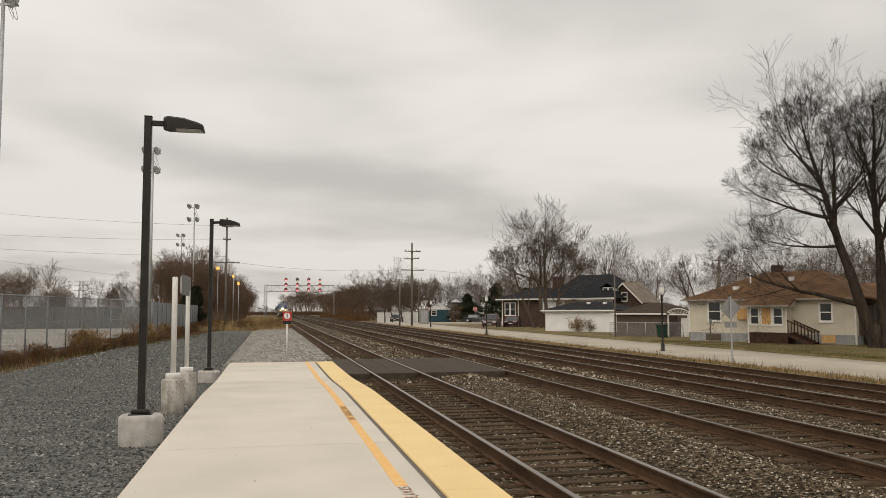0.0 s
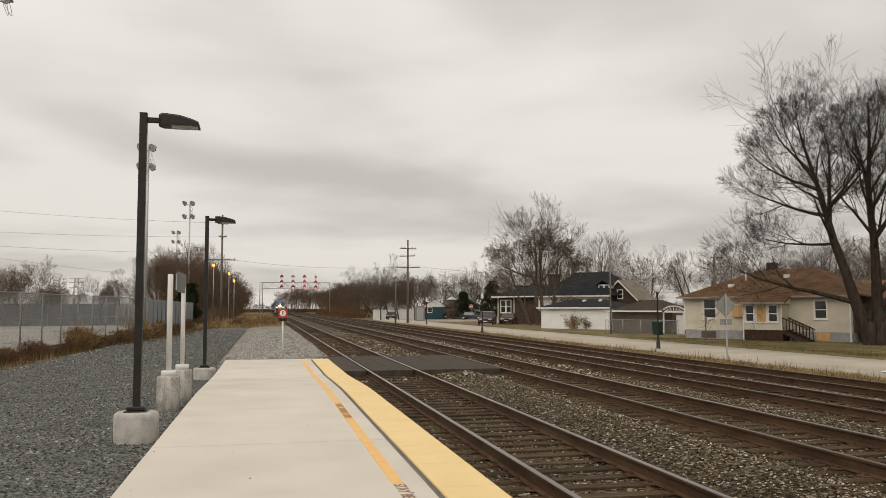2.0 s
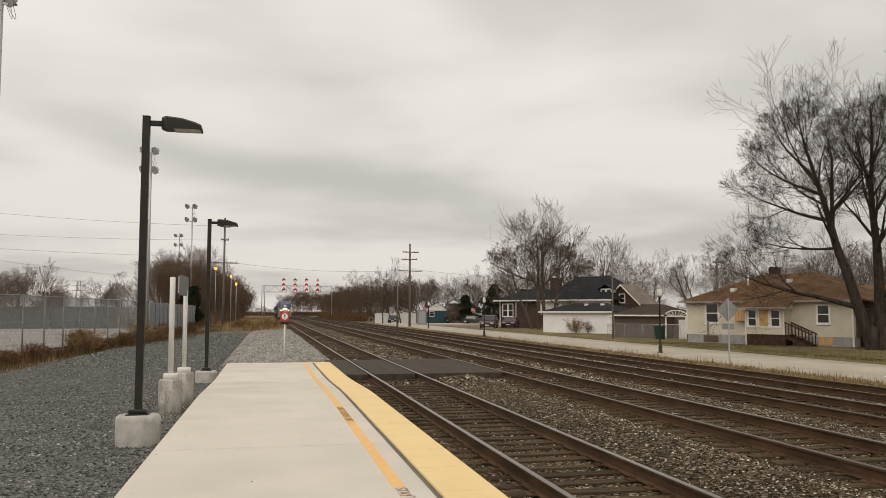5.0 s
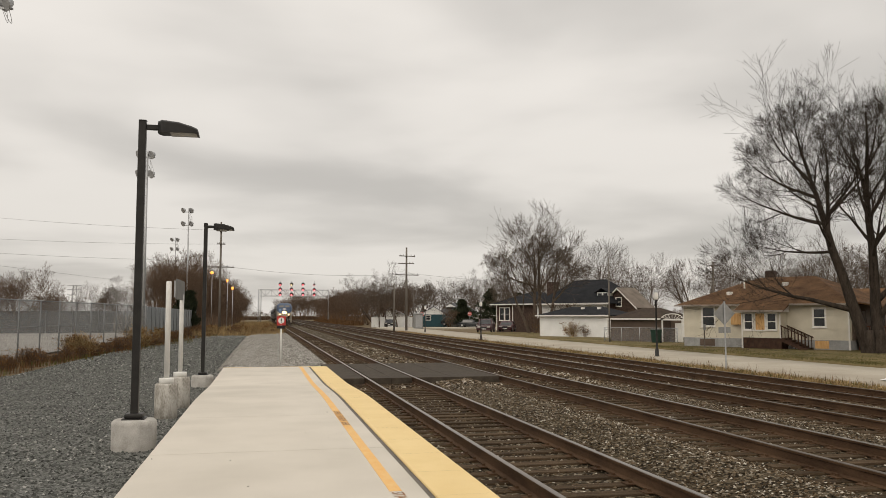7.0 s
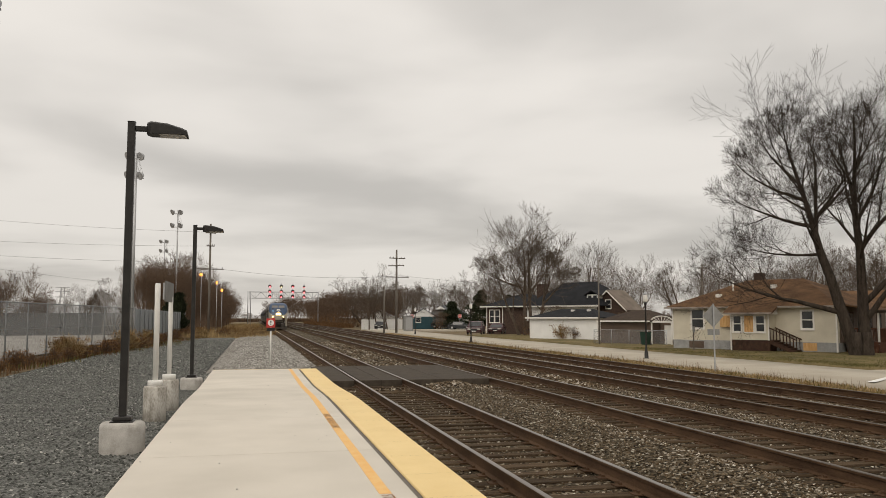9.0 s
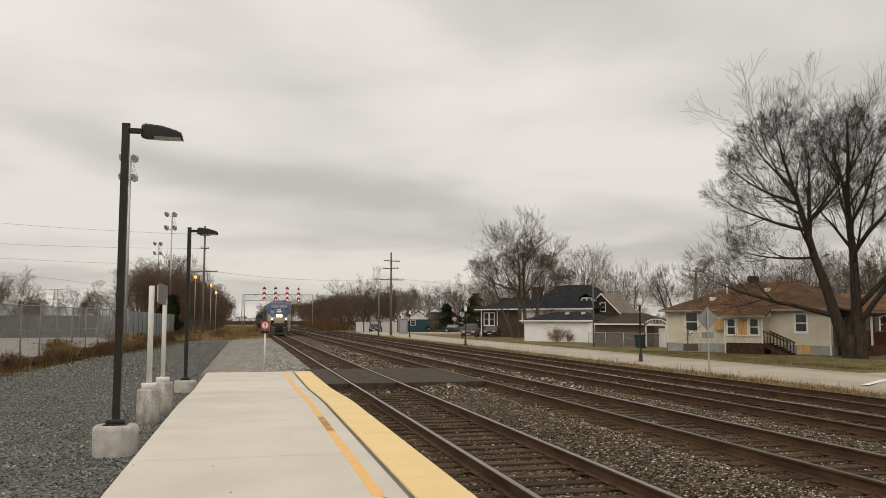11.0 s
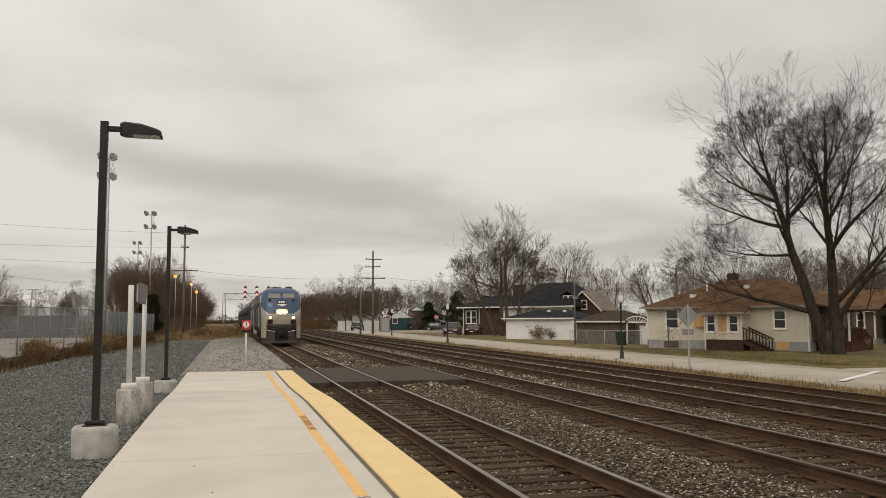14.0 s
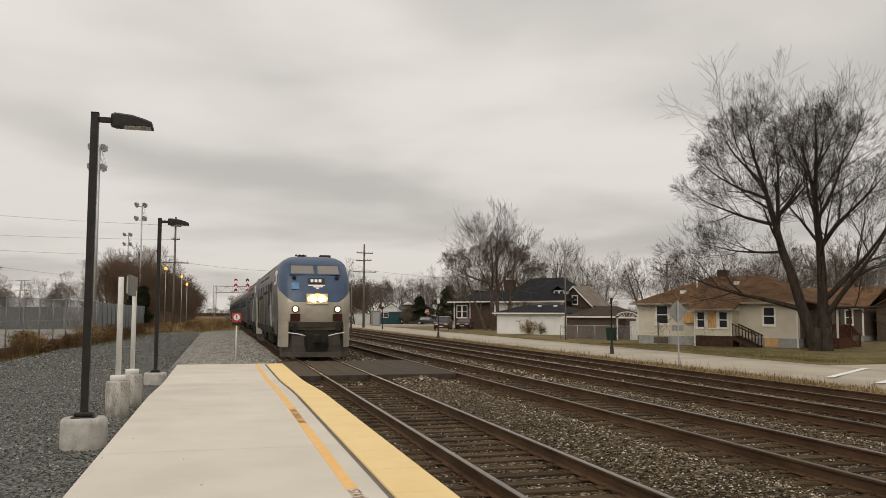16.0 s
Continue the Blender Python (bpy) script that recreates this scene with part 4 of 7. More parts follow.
def garage():
    h = group("garage", pose(27.8, 81.0, -0.2, 0, 0, -60), "low white-sided garage with a dark hip roof", "garage")
    W, D = 8.6, 4.6
    bm = bmesh.new()
    box(bm, 0, W, 0.055, D, -0.3, 2.1)
    lapped_wall(bm, 0.05, W - 0.05, 0.05, 0.0, 2.08, 0.2)
    part("wall", bm, M["white_siding"], h)
    for x in (0, W - 0.09):
        bm = bmesh.new()
        box(bm, x, x + 0.09, 0.02, 0.1, -0.1, 2.08)
        part("corner_trim", bm, M["trim"], h)
    bm = bmesh.new()
    hip_roof(bm, -0.3, W + 0.3, -0.3, D + 0.3, 2.13, 3.0, 2.6)
    roof = part("roof", bm, M["dark_shingle"], h, "dark shingle hip roof")
    bm = bmesh.new()
    box(bm, -0.31, W + 0.31, -0.36, -0.305, 2.02, 2.16)
    part("gutter", bm, M["trim"], roof)
    for x in (4.2, 6.2):
        bm = bmesh.new()
        box(bm, x, x + 0.34, 1.5, 1.8, 2.6, 2.92, bevel=0.04)
        part("roof_vent", bm, M["trim"], roof)


def shed():
    h = group("shed", pose(28.53, 64.95, -0.2, 0, 0, -60), "dark brown shed with a low hip roof and white eave", "shed")
    bm = bmesh.new()
    box(bm, 0.05, 5.0, 0.055, 5, -0.3, 1.82)
    lapped_wall(bm, 0.08, 4.95, 0.05, 0.0, 1.8, 0.12)
    part("wall", bm, M["brown_siding"], h)
    bm = bmesh.new()
    hip_roof(bm, -0.2, 5.2, -0.25, 5.25, 1.86, 2.75, 1.9)
    roof = part("roof", bm, M["shed_shingle"], h, "dark brown shingle roof")
    bm = bmesh.new()
    box(bm, -0.21, 5.1, -0.31, -0.255, 1.76, 1.88)
    part("gutter", bm, M["trim"], roof)
    c = group("arbor", pose(28.53, 64.95, -0.2, 0, 0, -60), "white arched lattice arbor over a side gate", "arbor")
    for x in (5.05, 6.85):
        bm = bmesh.new()
        box(bm, x, x + 0.09, -0.05, 0.04, -0.1, 1.8)
        part("post", bm, M["trim"], c)
    bm = bmesh.new()
    box(bm, 5.0, 7.0, -0.05, 0.05, 1.72, 1.82)
    n = 8
    for i in range(n):
        a0, a1 = math.pi * i / n, math.pi * (i + 1) / n
        p, q = [(6.0 - math.cos(a) * 1.0, 0.0, 1.82 + math.sin(a) * 0.42) for a in (a0, a1)]
        tube(bm, p, q, 0.035, n=6)
        tube(bm, p, (p[0] * 0.4 + 3.6, 0, 1.8), 0.02, n=5)
    part("arch", bm, M["trim"], c)
    bm = bmesh.new()
    box(bm, 6.0, 6.55, 0.4, 0.46, -0.1, 1.5)
    part("gate", bm, M["trim"], c, "white gate panel")
    bm = bmesh.new()
    box(bm, 5.1, 7.0, 1.2, 1.35, -0.1, 1.75)
    part("back_wall", bm, M["brown_siding"], c)


def low_fence():
    f = group("chain_link_fence", pose(27.6, 64.0, -0.2, 0, 0, -56), "low galvanised chain-link yard fence", "fence")
    n = 5
    for i in range(n):
        bm = bmesh.new()
        tube(bm, (i * 1.65, 0, -0.2), (i * 1.65, 0, 1.15), 0.03, n=8)
        part("fence_post", bm, M["galv"], f)
    bm = bmesh.new()
    tube(bm, (0, 0, 1.12), (1.65 * (n - 1), 0, 1.12), 0.022, n=6)
    part("top_rail", bm, M["galv"], f)
    bm = bmesh.new()
    box(bm, 0, 1.65 * (n - 1), 0.03, 0.034, 0.02, 1.1)
    part("wire_mesh", bm, M["thin_link"], f)


def dark_house():
    h = group("house", pose(33.5, 117.0, -0.2, 0, 0, -60), "large dark brick house with a steep black shingle roof", "house")
    W, D = 20.0, 8.0
    bm = bmesh.new()
    box(bm, 0, W, 0, D, -0.3, 3.7)
    part("wall", bm, M["dark_siding"], h, "dark red-brown brick wall")
    for a, b in ((0.65, 1.55), (1.75, 2.65)):
        window(h, a, b, 1.4, 3.2, -0.04)
    bm = bmesh.new()
    for x in (0.0, 3.2):
        box(bm, x, x + 0.12, -0.06, 0.0, -0.1, 3.7)
    part("corner_trim", bm, M["trim"], h)
    bm = bmesh.new()
    hip_roof(bm, 8.0, W + 0.7, -0.9, D + 0.7, 3.7, 7.0, 3.6)
    part("roof", bm, M["dark_shingle"], h, "steep black shingle roof")
    bm = bmesh.new()
    hip_roof(bm, -0.8, 9.5, -0.5, D, 3.75, 5.6, 4.2)
    part("lower_roof", bm, M["dark_shingle"], h)
    bm = bmesh.new()
    box(bm, -0.82, 8.0, -0.6, -0.505, 3.6, 3.78)
    part("gutter", bm, M["trim"], h)
    bm = bmesh.new()
    box(bm, 8.0, W + 0.8, -1.0, -0.905, 3.52, 3.74)
    part("gutter", bm, M["trim"], h)
    bm = bmesh.new()
    box(bm, 8.2, W, -0.35, -0.02, 1.7, 3.5)
    part("upper_wall", bm, M["white_siding"], h, "white upper wall panel")
    bm = bmesh.new()
    box(bm, 7.2, 8.4, 3.0, 4.2, 4.0, 6.9)
    part("chimney", bm, M["dark_siding"], h)
    bm = bmesh.new()
    box(bm, 17.9, 19.7, 0.6, 3.0, 4.2, 5.15)
    d = part("dormer", bm, M["white_siding"], h, "white dormer")
    bm = bmesh.new()
    gable_roof(bm, 17.6, 20.0, 0.3, 3.6, 5.1, 5.7, "y")
    part("dormer_roof", bm, M["dark_shingle"], d)
    for a in (18.1, 18.95):
        bm = bmesh.new()
        box(bm, a, a + 0.55, 0.56, 0.6, 4.45, 5.0)
        part("dormer_window", bm, M["pane"], d)
    # gabled house beyond
    g = group("house", pose(43.9, 102.2, -0.2, 0, 0, -60), "brick gabled house with pale barge boards behind the garage", "house")
    bm = bmesh.new()
    box(bm, 0, 5.2, 0, 3.4, -0.3, 3.3)
    slab(bm, [(0, 3.3), (5.2, 3.3), (2.6, 5.6)], "y", 0, 3.4)
    part("wall", bm, M["dark_siding"], g)
    bm = bmesh.new()
    gable_roof(bm, -0.4, 5.6, -0.4, 3.7, 3.1, 5.75, "y")
    part("roof", bm, M["tan_shingle"], g)
    bm = bmesh.new()
    for s in (-1, 1):
        slab(bm, [(2.6, 5.7), (2.6 + s * 3.05, 3.02), (2.6 + s * 3.05, 2.84), (2.6, 5.5)], "y", -0.46, -0.405)
    part("barge_board", bm, M["trim"], g)
    window(g, 2.2, 3.0, 3.3, 4.4, -0.03)


def teal_house():
    h = group("house", pose(33.1, 175.0, -0.3, 0, 0, -12), "teal house with a white gable and grey roof", "house")
    bm = bmesh.new()
    box(bm, 0, 5.4, 0, 10, -0.3, 2.4)
    part("wall", bm, M["teal_siding"], h)
    bm = bmesh.new()
    slab(bm, [(-0.1, 2.4), (5.5, 2.4), (2.7, 4.0)], "y", -0.1, 9)
    part("gable", bm, M["white_siding"], h)
    bm = bmesh.new()
    gable_roof(bm, -0.4, 5.8, -0.3, 10.3, 2.35, 4.25, "y")
    part("roof", bm, M["grey_shingle"], h)
    window(h, 1.1, 2.1, 1.2, 2.2, -0.02)
    bm = bmesh.new()
    box(bm, 5.4, 12.5, 2, 10, -0.3, 2.5)
    part("wing", bm, M["white_siding"], h)
    bm = bmesh.new()
    hip_roof(bm, 3.0, 13.2, 1.4, 10.6, 2.5, 5.0, 4)
    part("wing_roof", bm, M["grey_shingle"], h, "grey shingle wing roof")
    bm = bmesh.new()
    slab(bm, [(5.2, 4.0), (7.6, 4.0), (6.4, 4.7)], "y", 3.0, 4.5)
    part("roof_gable", bm, M["white_siding"], h)
    w = group("house", pose(22.0, 172.0, -0.4, 0, 0, -12), "far white house with a pale gable roof", "house")
    bm = bmesh.new()
    box(bm, 0, 7.4, 6, 14, -0.3, 1.9)
    slab(bm, [(-0.2, 1.9), (7.4, 1.9), (3.6, 3.7)], "y", 6.0, 14)
    part("wall", bm, M["white_siding"], w)
    bm = bmesh.new()
    gable_roof(bm, -0.7, 7.9, 5.6, 14.4, 1.8, 4.0, "y")
    part("roof", bm, M["pale_shingle"], w)
    f = group("board_fence", pose(21.7, 170.0, -0.45), "white solid board fence", "fence")
    for i in range(17):
        bm = bmesh.new()
        box(bm, i * 0.62, i * 0.62 + 0.6, 0, 0.05, -0.1, 2.0 if i < 15 else 1.7)
        part("board", bm, M["white_siding"], f)
    k = group("house", pose(56.0, 160.0, -0.3, 0, 0, -40), "brown house with a grey roof half hidden by trees", "house")
    bm = bmesh.new()
    box(bm, 0, 9, 0, 9, -0.3, 3.4)
    part("wall", bm, M["brown_siding"], k)
    bm = bmesh.new()
    gable_roof(bm, -0.5, 9.5, -0.5, 9.5, 3.3, 6.0, "x")
    part("roof", bm, M["grey_shingle"], k)
    window(k, 2.0, 3.2, 1.3, 2.7, -0.03)


def brown_house():
    h = group("house", pose(46.15, 53.4, -0.2, 0, 0, -60), "brown-sided house with white corner trim beyond the lawn", "house")
    bm = bmesh.new()
    box(bm, -4.5, 1.9, 0.05, 8, 0.5, 2.75)
    lapped_wall(bm, -4.4, 1.85, 0.045, 0.5, 2.72, 0.13)
    part("wall", bm, M["brown_siding"], h)
    bm = bmesh.new()
    box(bm, -4.4, 1.85, 0.08, 8, -0.3, 0.5)
    part("foundation", bm, M["block"], h)
    bm = bmesh.new()
    gable_roof(bm, -5.0, 2.4, -0.5, 8.5, 2.72, 4.3, "x")
    part("roof", bm, M["brown_shingle"], h)
    bm = bmesh.new()
    box(bm, 1.78, 1.9, 0.0, 0.1, 0.45, 2.72)
    part("corner_trim", bm, M["trim"], h)
    window(h, 0.6, 1.1, 1.3, 2.4, 0.0)
    w = group("house", pose(48.25, 51.75, -0.2, 0, 0, -60), "white-trimmed brown house seen at the edge of the lawn", "house")
    bm = bmesh.new()
    box(bm, 0, 7, 0.05, 8, -0.3, 2.7)
    lapped_wall(bm, 0.05, 6.9, 0.045, 0.4, 2.7, 0.13)
    part("wall", bm, M["brown_siding"], w)
    bm = bmesh.new()
    slab(bm, [(-0.2, 2.7), (7.2, 2.7), (3.5, 4.6)], "y", 0.0, 8)
    part("gable", bm, M["brown_siding"], w)
    bm = bmesh.new()
    gable_roof(bm, -0.3, 7.3, -0.4, 8.5, 2.62, 4.85, "y")
    part("roof", bm, M["brown_shingle"], w)
    for a in (0.8, 3.4):
        window(w, a, a + 0.9, 1.2, 2.4, 0.0)


def street_lamp():
    l = group("street_lamp", pose(20.9, 41.4, -0.35), "black ornamental street lamp with a frosted acorn globe", "street lamp", "street lamps")
    bm = bmesh.new()
    lathe(bm, [(0.16, -0.1), (0.16, 0.06), (0.11, 0.1), (0.1, 0.4), (0.065, 0.5), (0.055, 0.6), (0.05, 1.2), (0.045, 2.95), (0.085, 3.0), (0.06, 3.05), (0.1, 3.12)], 14)
    part("post", bm, M["black_metal"], l)
    bm = bmesh.new()
    lathe(bm, [(0.085, 3.12), (0.13, 3.2), (0.14, 3.34), (0.11, 3.5), (0.08, 3.56)], 16)
    part("globe", bm, M["trim"], l, "frosted white globe")
    bm = bmesh.new()
    lathe(bm, [(0.13, 3.53), (0.1, 3.6), (0.04, 3.66), (0.015, 3.74)], 14)
    part("cap", bm, M["galv"], l)
    copy_thing(l, pose(19.8, 74.5, -0.35))
    copy_thing(l, pose(26.4, 144.0, -0.4))
    copy_thing(l, pose(21.0, 108.0, -0.4))


def road_signs():
    s = group("road_sign", pose(20.13, 33.3, -0.35, 0, 0, 0), "grey back of a diamond road sign on a steel post", "road sign")
    bm = bmesh.new()
    slab(bm, [(-0.035, -0.02), (0.035, -0.02), (0.035, 0.0), (0.015, 0.02), (-0.015, 0.02), (-0.035, 0.0)], "z", -0.2, 2.9)
    part("post", bm, M["galv"], s)
    bm = bmesh.new()
    r = 0.53
    slab(bm, [(-r, 2.36), (0, 2.36 - r), (r, 2.36), (0, 2.36 + r)], "y", 0.03, 0.036)
    part("diamond_plate", bm, M["sign_back"], s)
    bm = bmesh.new()
    box(bm, -0.3, 0.3, 0.03, 0.036, 1.5, 1.76)
    part("lower_plate", bm, M["sign_back"], s)
    p = group("marker_post", pose(28.3, 49.3, -0.25), "thin brown marker post on the lawn", "post")
    bm = bmesh.new()
    box(bm, -0.03, 0.03, -0.03, 0.03, -0.2, 1.5)
    part("stake", bm, M["dark_pole"], p)
    bm = bmesh.new()
    box(bm, -0.09, 0.09, -0.04, -0.031, 1.2, 1.6)
    part("plate", bm, M["sign_back"], p)
    for x, y, z in ((27.4, 143.8, 2.2), (38.7, 154.0, 2.3)):
        g = group("stop_sign", pose(x, y, -0.3), "red octagonal stop sign on a thin post", "stop sign", "stop signs")
        bm = bmesh.new()
        tube(bm, (0, 0, -0.2), (0, 0, z + 0.4), 0.04, n=6)
        part("post", bm, M["galv"], g)
        bm = bmesh.new()
        slab(bm, [(math.cos(math.pi / 8 + k * math.pi / 4) * 0.43, z + 0.2 + math.sin(math.pi / 8 + k * math.pi / 4) * 0.43) for k in range(8)], "y", -0.06, -0.05)
        part("rim", bm, M["sign_white"], g)
        bm = bmesh.new()
        slab(bm, [(math.cos(math.pi / 8 + k * math.pi / 4) * 0.385, z + 0.2 + math.sin(math.pi / 8 + k * math.pi / 4) * 0.385) for k in range(8)], "y", -0.07, -0.061)
        part("face", bm, M["sign_red"], g)
        bm = bmesh.new()
        box(bm, -0.3, 0.3, -0.076, -0.071, z + 0.13, z + 0.27)
        part("bar", bm, M["sign_white"], g)
    c = group("signal_cabinet", pose(25.6, 137.9, -0.35), "silver railway signal cabinet", "cabinet")
    bm = bmesh.new()
    box(bm, -0.75, 0.75, -0.6, 0.6, -0.1, 2.5, bevel=0.04)
    part("body", bm, M["sign_back"], c)
    bm = bmesh.new()
    box(bm, -0.85, 0.85, -0.7, 0.7, 2.5, 2.62, bevel=0.03)
    part("roof", bm, M["galv"], c)
    bm = bmesh.new()
    box(bm, -0.55, 0.55, -0.62, -0.6, 0.2, 2.3, bevel=0.006)
    part("door", bm, M["galv"], c)
    b = group("waste_bin", pose(29.6, 58.7, -0.22, 0, 0, -60), "dark green wheeled waste bin", "bin")
    bm = bmesh.new()
    rows = [[bm.verts.new(q) for q in ((-w, -d, z), (w, -d, z), (w, d, z), (-w, d, z))] for w, d, z in ((0.22, 0.25, 0.05), (0.3, 0.34, 0.98))]
    for i in range(4):
        bm.faces.new((rows[0][i], rows[0][(i + 1) % 4], rows[1][(i + 1) % 4], rows[1][i]))
    bm.faces.new(rows[0]); bm.faces.new(rows[1])
    part("tub", bm, M["bin_green"], b)
    bm = bmesh.new()
    box(bm, -0.32, 0.32, -0.37, 0.36, 0.98, 1.05, bevel=0.02)
    part("lid", bm, M["bin_green"], b)
    for q in (-0.24, 0.24):
        bm = bmesh.new()
        tube(bm, (q - 0.03, 0.28, 0.1), (q + 0.03, 0.28, 0.1), 0.1, n=12)
        part("wheel", bm, M["black_metal"], b)


def car(name, m, paint, label, height=1.5, length=4.7, width=1.85, suv=False):
    c = group(name, m, label, "car")
    h0 = 0.95 if suv else 0.82
    L, W = length / 2, width / 2
    # side outline, front towards -y
    out = [(-L, 0.35), (-L, 0.62), (-L + 0.12, h0 - 0.06), (-L + 1.15, h0 + 0.05), (-L + 1.95, height - 0.06), (-L + 2.5, height), (L - 1.0, height - 0.02), (L - 0.35 if suv else L - 0.9, h0 + (0.35 if suv else 0.12)), (L - 0.05, h0), (L, 0.4), (L - 0.1, 0.25), (-L + 0.1, 0.25)]
    bm = bmesh.new()
    rows = []
    for s in (-1, -0.86, 0.86, 1):
        inset = 0.0 if abs(s) < 0.9 else 1.0
        row = []
        for y, z in out:
            t = max(0, (z - h0)) / (height - h0)
            row.append(bm.verts.new((s * W * (1 - 0.16 * t), y * (1 - 0.015 * inset), z - 0.02 * inset * (z > 0.5))))
        rows.append(row)
    n = len(out)
    for a, b in zip(rows, rows[1:]):
        for i in range(n):
            bm.faces.new((a[i], a[(i + 1) % n], b[(i + 1) % n], b[i])).smooth = False
    bm.faces.new(rows[0][::-1]); bm.faces.new(rows[-1])
    body = part("body", bm, paint, c)
    bm = bmesh.new()
    y0, z0, y1, z1 = -L + 1.22, h0 + 0.1, -L + 1.93, height - 0.1
    quad(bm, (-W * 0.82, y0 - 0.03, z0), (W * 0.82, y0 - 0.03, z0), (W * 0.72, y1 - 0.03, z1), (-W * 0.72, y1 - 0.03, z1))
    part("windscreen", bm, M["pane"], body)
    for s in (-1, 1):
        bm = bmesh.new()
        x0, x1 = s * (W * 0.985 + 0.004), s * (W * 0.86 + 0.004)
        quad(bm, (x0, y0 + 0.25, h0 + 0.06), (x0, L - 0.95, h0 + 0.06), (x1, L - 1.15, height - 0.1), (x1, y1 + 0.15, height - 0.1))
        part("side_window", bm, M["pane"], body)
        bm = bmesh.new()
        box(bm, s * W * 0.62 - 0.22, s * W * 0.62 + 0.22, -L - 0.012, -L + 0.08, 0.62, 0.78, bevel=0.02)
        part("headlight", bm, M["lens"], body)
        bm = bmesh.new()
        box(bm, s * (W + 0.1) - 0.09, s * (W + 0.1) + 0.09, y0 + 0.35, y0 + 0.5, h0 + 0.05, h0 + 0.2, bevel=0.03)
        part("mirror", bm, paint, body)
        for y in (-L + 0.9, L - 0.9):
            bm = bmesh.new()
            tube(bm, (s * (W - 0.2), y, 0.33), (s * (W + 0.01), y, 0.33), 0.34, n=18)
            wheel = part("wheel", bm, M["sign_black"], c)
            bm = bmesh.new()
            tube(bm, (s * (W - 0.1), y, 0.33), (s * (W + 0.02), y, 0.33), 0.2, n=12)
            part("rim", bm, M["galv"], wheel)
    bm = bmesh.new()
    box(bm, -W * 0.4, W * 0.4, -L - 0.012, -L + 0.05, 0.5, 0.72, bevel=0.01)
    part("grille", bm, M["sign_black"], body)
    bm = bmesh.new()
    box(bm, -0.26, 0.26, -L - 0.03, -L - 0.012, 0.4, 0.5)
    part("plate", bm, M["sign_white"], body)
    return c


def cars():
    M["paint_dark"] = mat("dark_car_paint", (0.012, 0.014, 0.016), (0.02, 0.022, 0.024), 2, 0.3)
    M["paint_maroon"] = mat("maroon_car_paint", (0.045, 0.016, 0.018), (0.06, 0.022, 0.024), 2, 0.3)
    car("suv", pose(28.6, 105.0, -0.28, 0, 0, -22), M["paint_maroon"], "dark maroon parked sport utility car facing the tracks", 1.75, 4.8, 1.95, True)
    car("sedan", pose(32.6, 108.5, -0.28, 0, 0, -25), M["paint_maroon"], "dark maroon sedan parked behind the utility car", 1.45)
    car("minivan", pose(39.5, 172.0, -0.28, 0, 0, 60), M["paint_dark"], "dark minivan parked by the teal house", 1.85, 5.0, 1.95, True)
    car("sedan", pose(37.4, 148.0, -0.28, 0, 0, 60), M["paint_dark"], "dark green sedan parked on the roadside", 1.42)
    car("sedan", pose(24.6, 163.0, -0.35, 0, 0, -15), M["paint_dark"], "dark car parked before the white fence", 1.5)


def utility_pole(name, m, h, r, arms, label, material, cans=(), lean=0):
    p = group(name, m, label, "utility pole")
    bm = bmesh.new()
    tube(bm, (0, 0, -0.5), (lean, 0, h), r, r * 0.65, n=10)
    part("pole", bm, material, p)
    for z, w, ang in arms:
        bm = bmesh.new()
        c, s = math.cos(radians(ang)), math.sin(radians(ang))
        mm = Matrix.Translation((lean * z / h, 0, z)) @ Matrix.Rotation(radians(ang), 4, "Z")
        box(bm, -w / 2, w / 2, -r - 0.12, -r * 0.4, -0.06, 0.06, mm)
        part("crossarm", bm, material, p)
        for k in (-0.46, -0.25, 0.25, 0.46):
            bm = bmesh.new()
            q = mm @ Vector((k * w, -r - 0.05, 0.06))
            lathe(bm, [(0.03, 0), (0.05, 0.04), (0.035, 0.1), (0.05, 0.13), (0.02, 0.2)], 8, q)
            part("insulator", bm, M["galv"], p)
    for z, dx in cans:
        bm = bmesh.new()
        lathe(bm, [(0.2, 0), (0.22, 0.05), (0.22, 0.75), (0.15, 0.85)], 12, (dx, -0.1, z))
        part("transformer", bm, M["galv"], p, "grey transformer can")
    return p


def poles_right():
    utility_pole("utility_pole", pose(20.5, 120.0, -0.5), 12.5, 0.2, ((11.2, 2.6, 18), (10.1, 2.4, -30), (8.4, 3.6, 8)), "weathered wooden utility pole with three crossarms", M["pole_wood"])
    utility_pole("utility_pole", pose(18.9, 121.5, -0.5), 7.2, 0.15, (), "short wooden utility pole beside a taller one", M["pole_wood"])
    utility_pole("utility_pole", pose(27.2, 62.0, -0.3), 6.9, 0.075, (), "slim pale grey yard pole", M["pole_wood"])
    utility_pole("utility_pole", pose(44.0, 75.0, -0.3), 7.6, 0.15, ((7.2, 0.9, 0),), "dark wooden pole with a short crossarm behind the roof", M["dark_pole"], lean=0.2)
    utility_pole("utility_pole", pose(30.5, 170.0, -0.3), 8.5, 0.16, (), "slim utility pole by the teal house", M["pole_wood"])


M["chain_link"] = mesh_fabric("chain_link_wire", (0.2, 0.205, 0.205), 0.40, 9.0)
M["thin_link"] = mesh_fabric("thin_chain_link_wire", (0.3, 0.31, 0.315), 0.13, 9.0)
M["bin_green"] = mat("bin_green", (0.012, 0.035, 0.025), (0.02, 0.05, 0.036), 3, 0.5)


def right_side():
    cream_house()
    garage()
    shed()
    low_fence()
    dark_house()
    teal_house()
    brown_house()
    street_lamp()
    road_signs()
    cars()
    poles_right()


right_side()


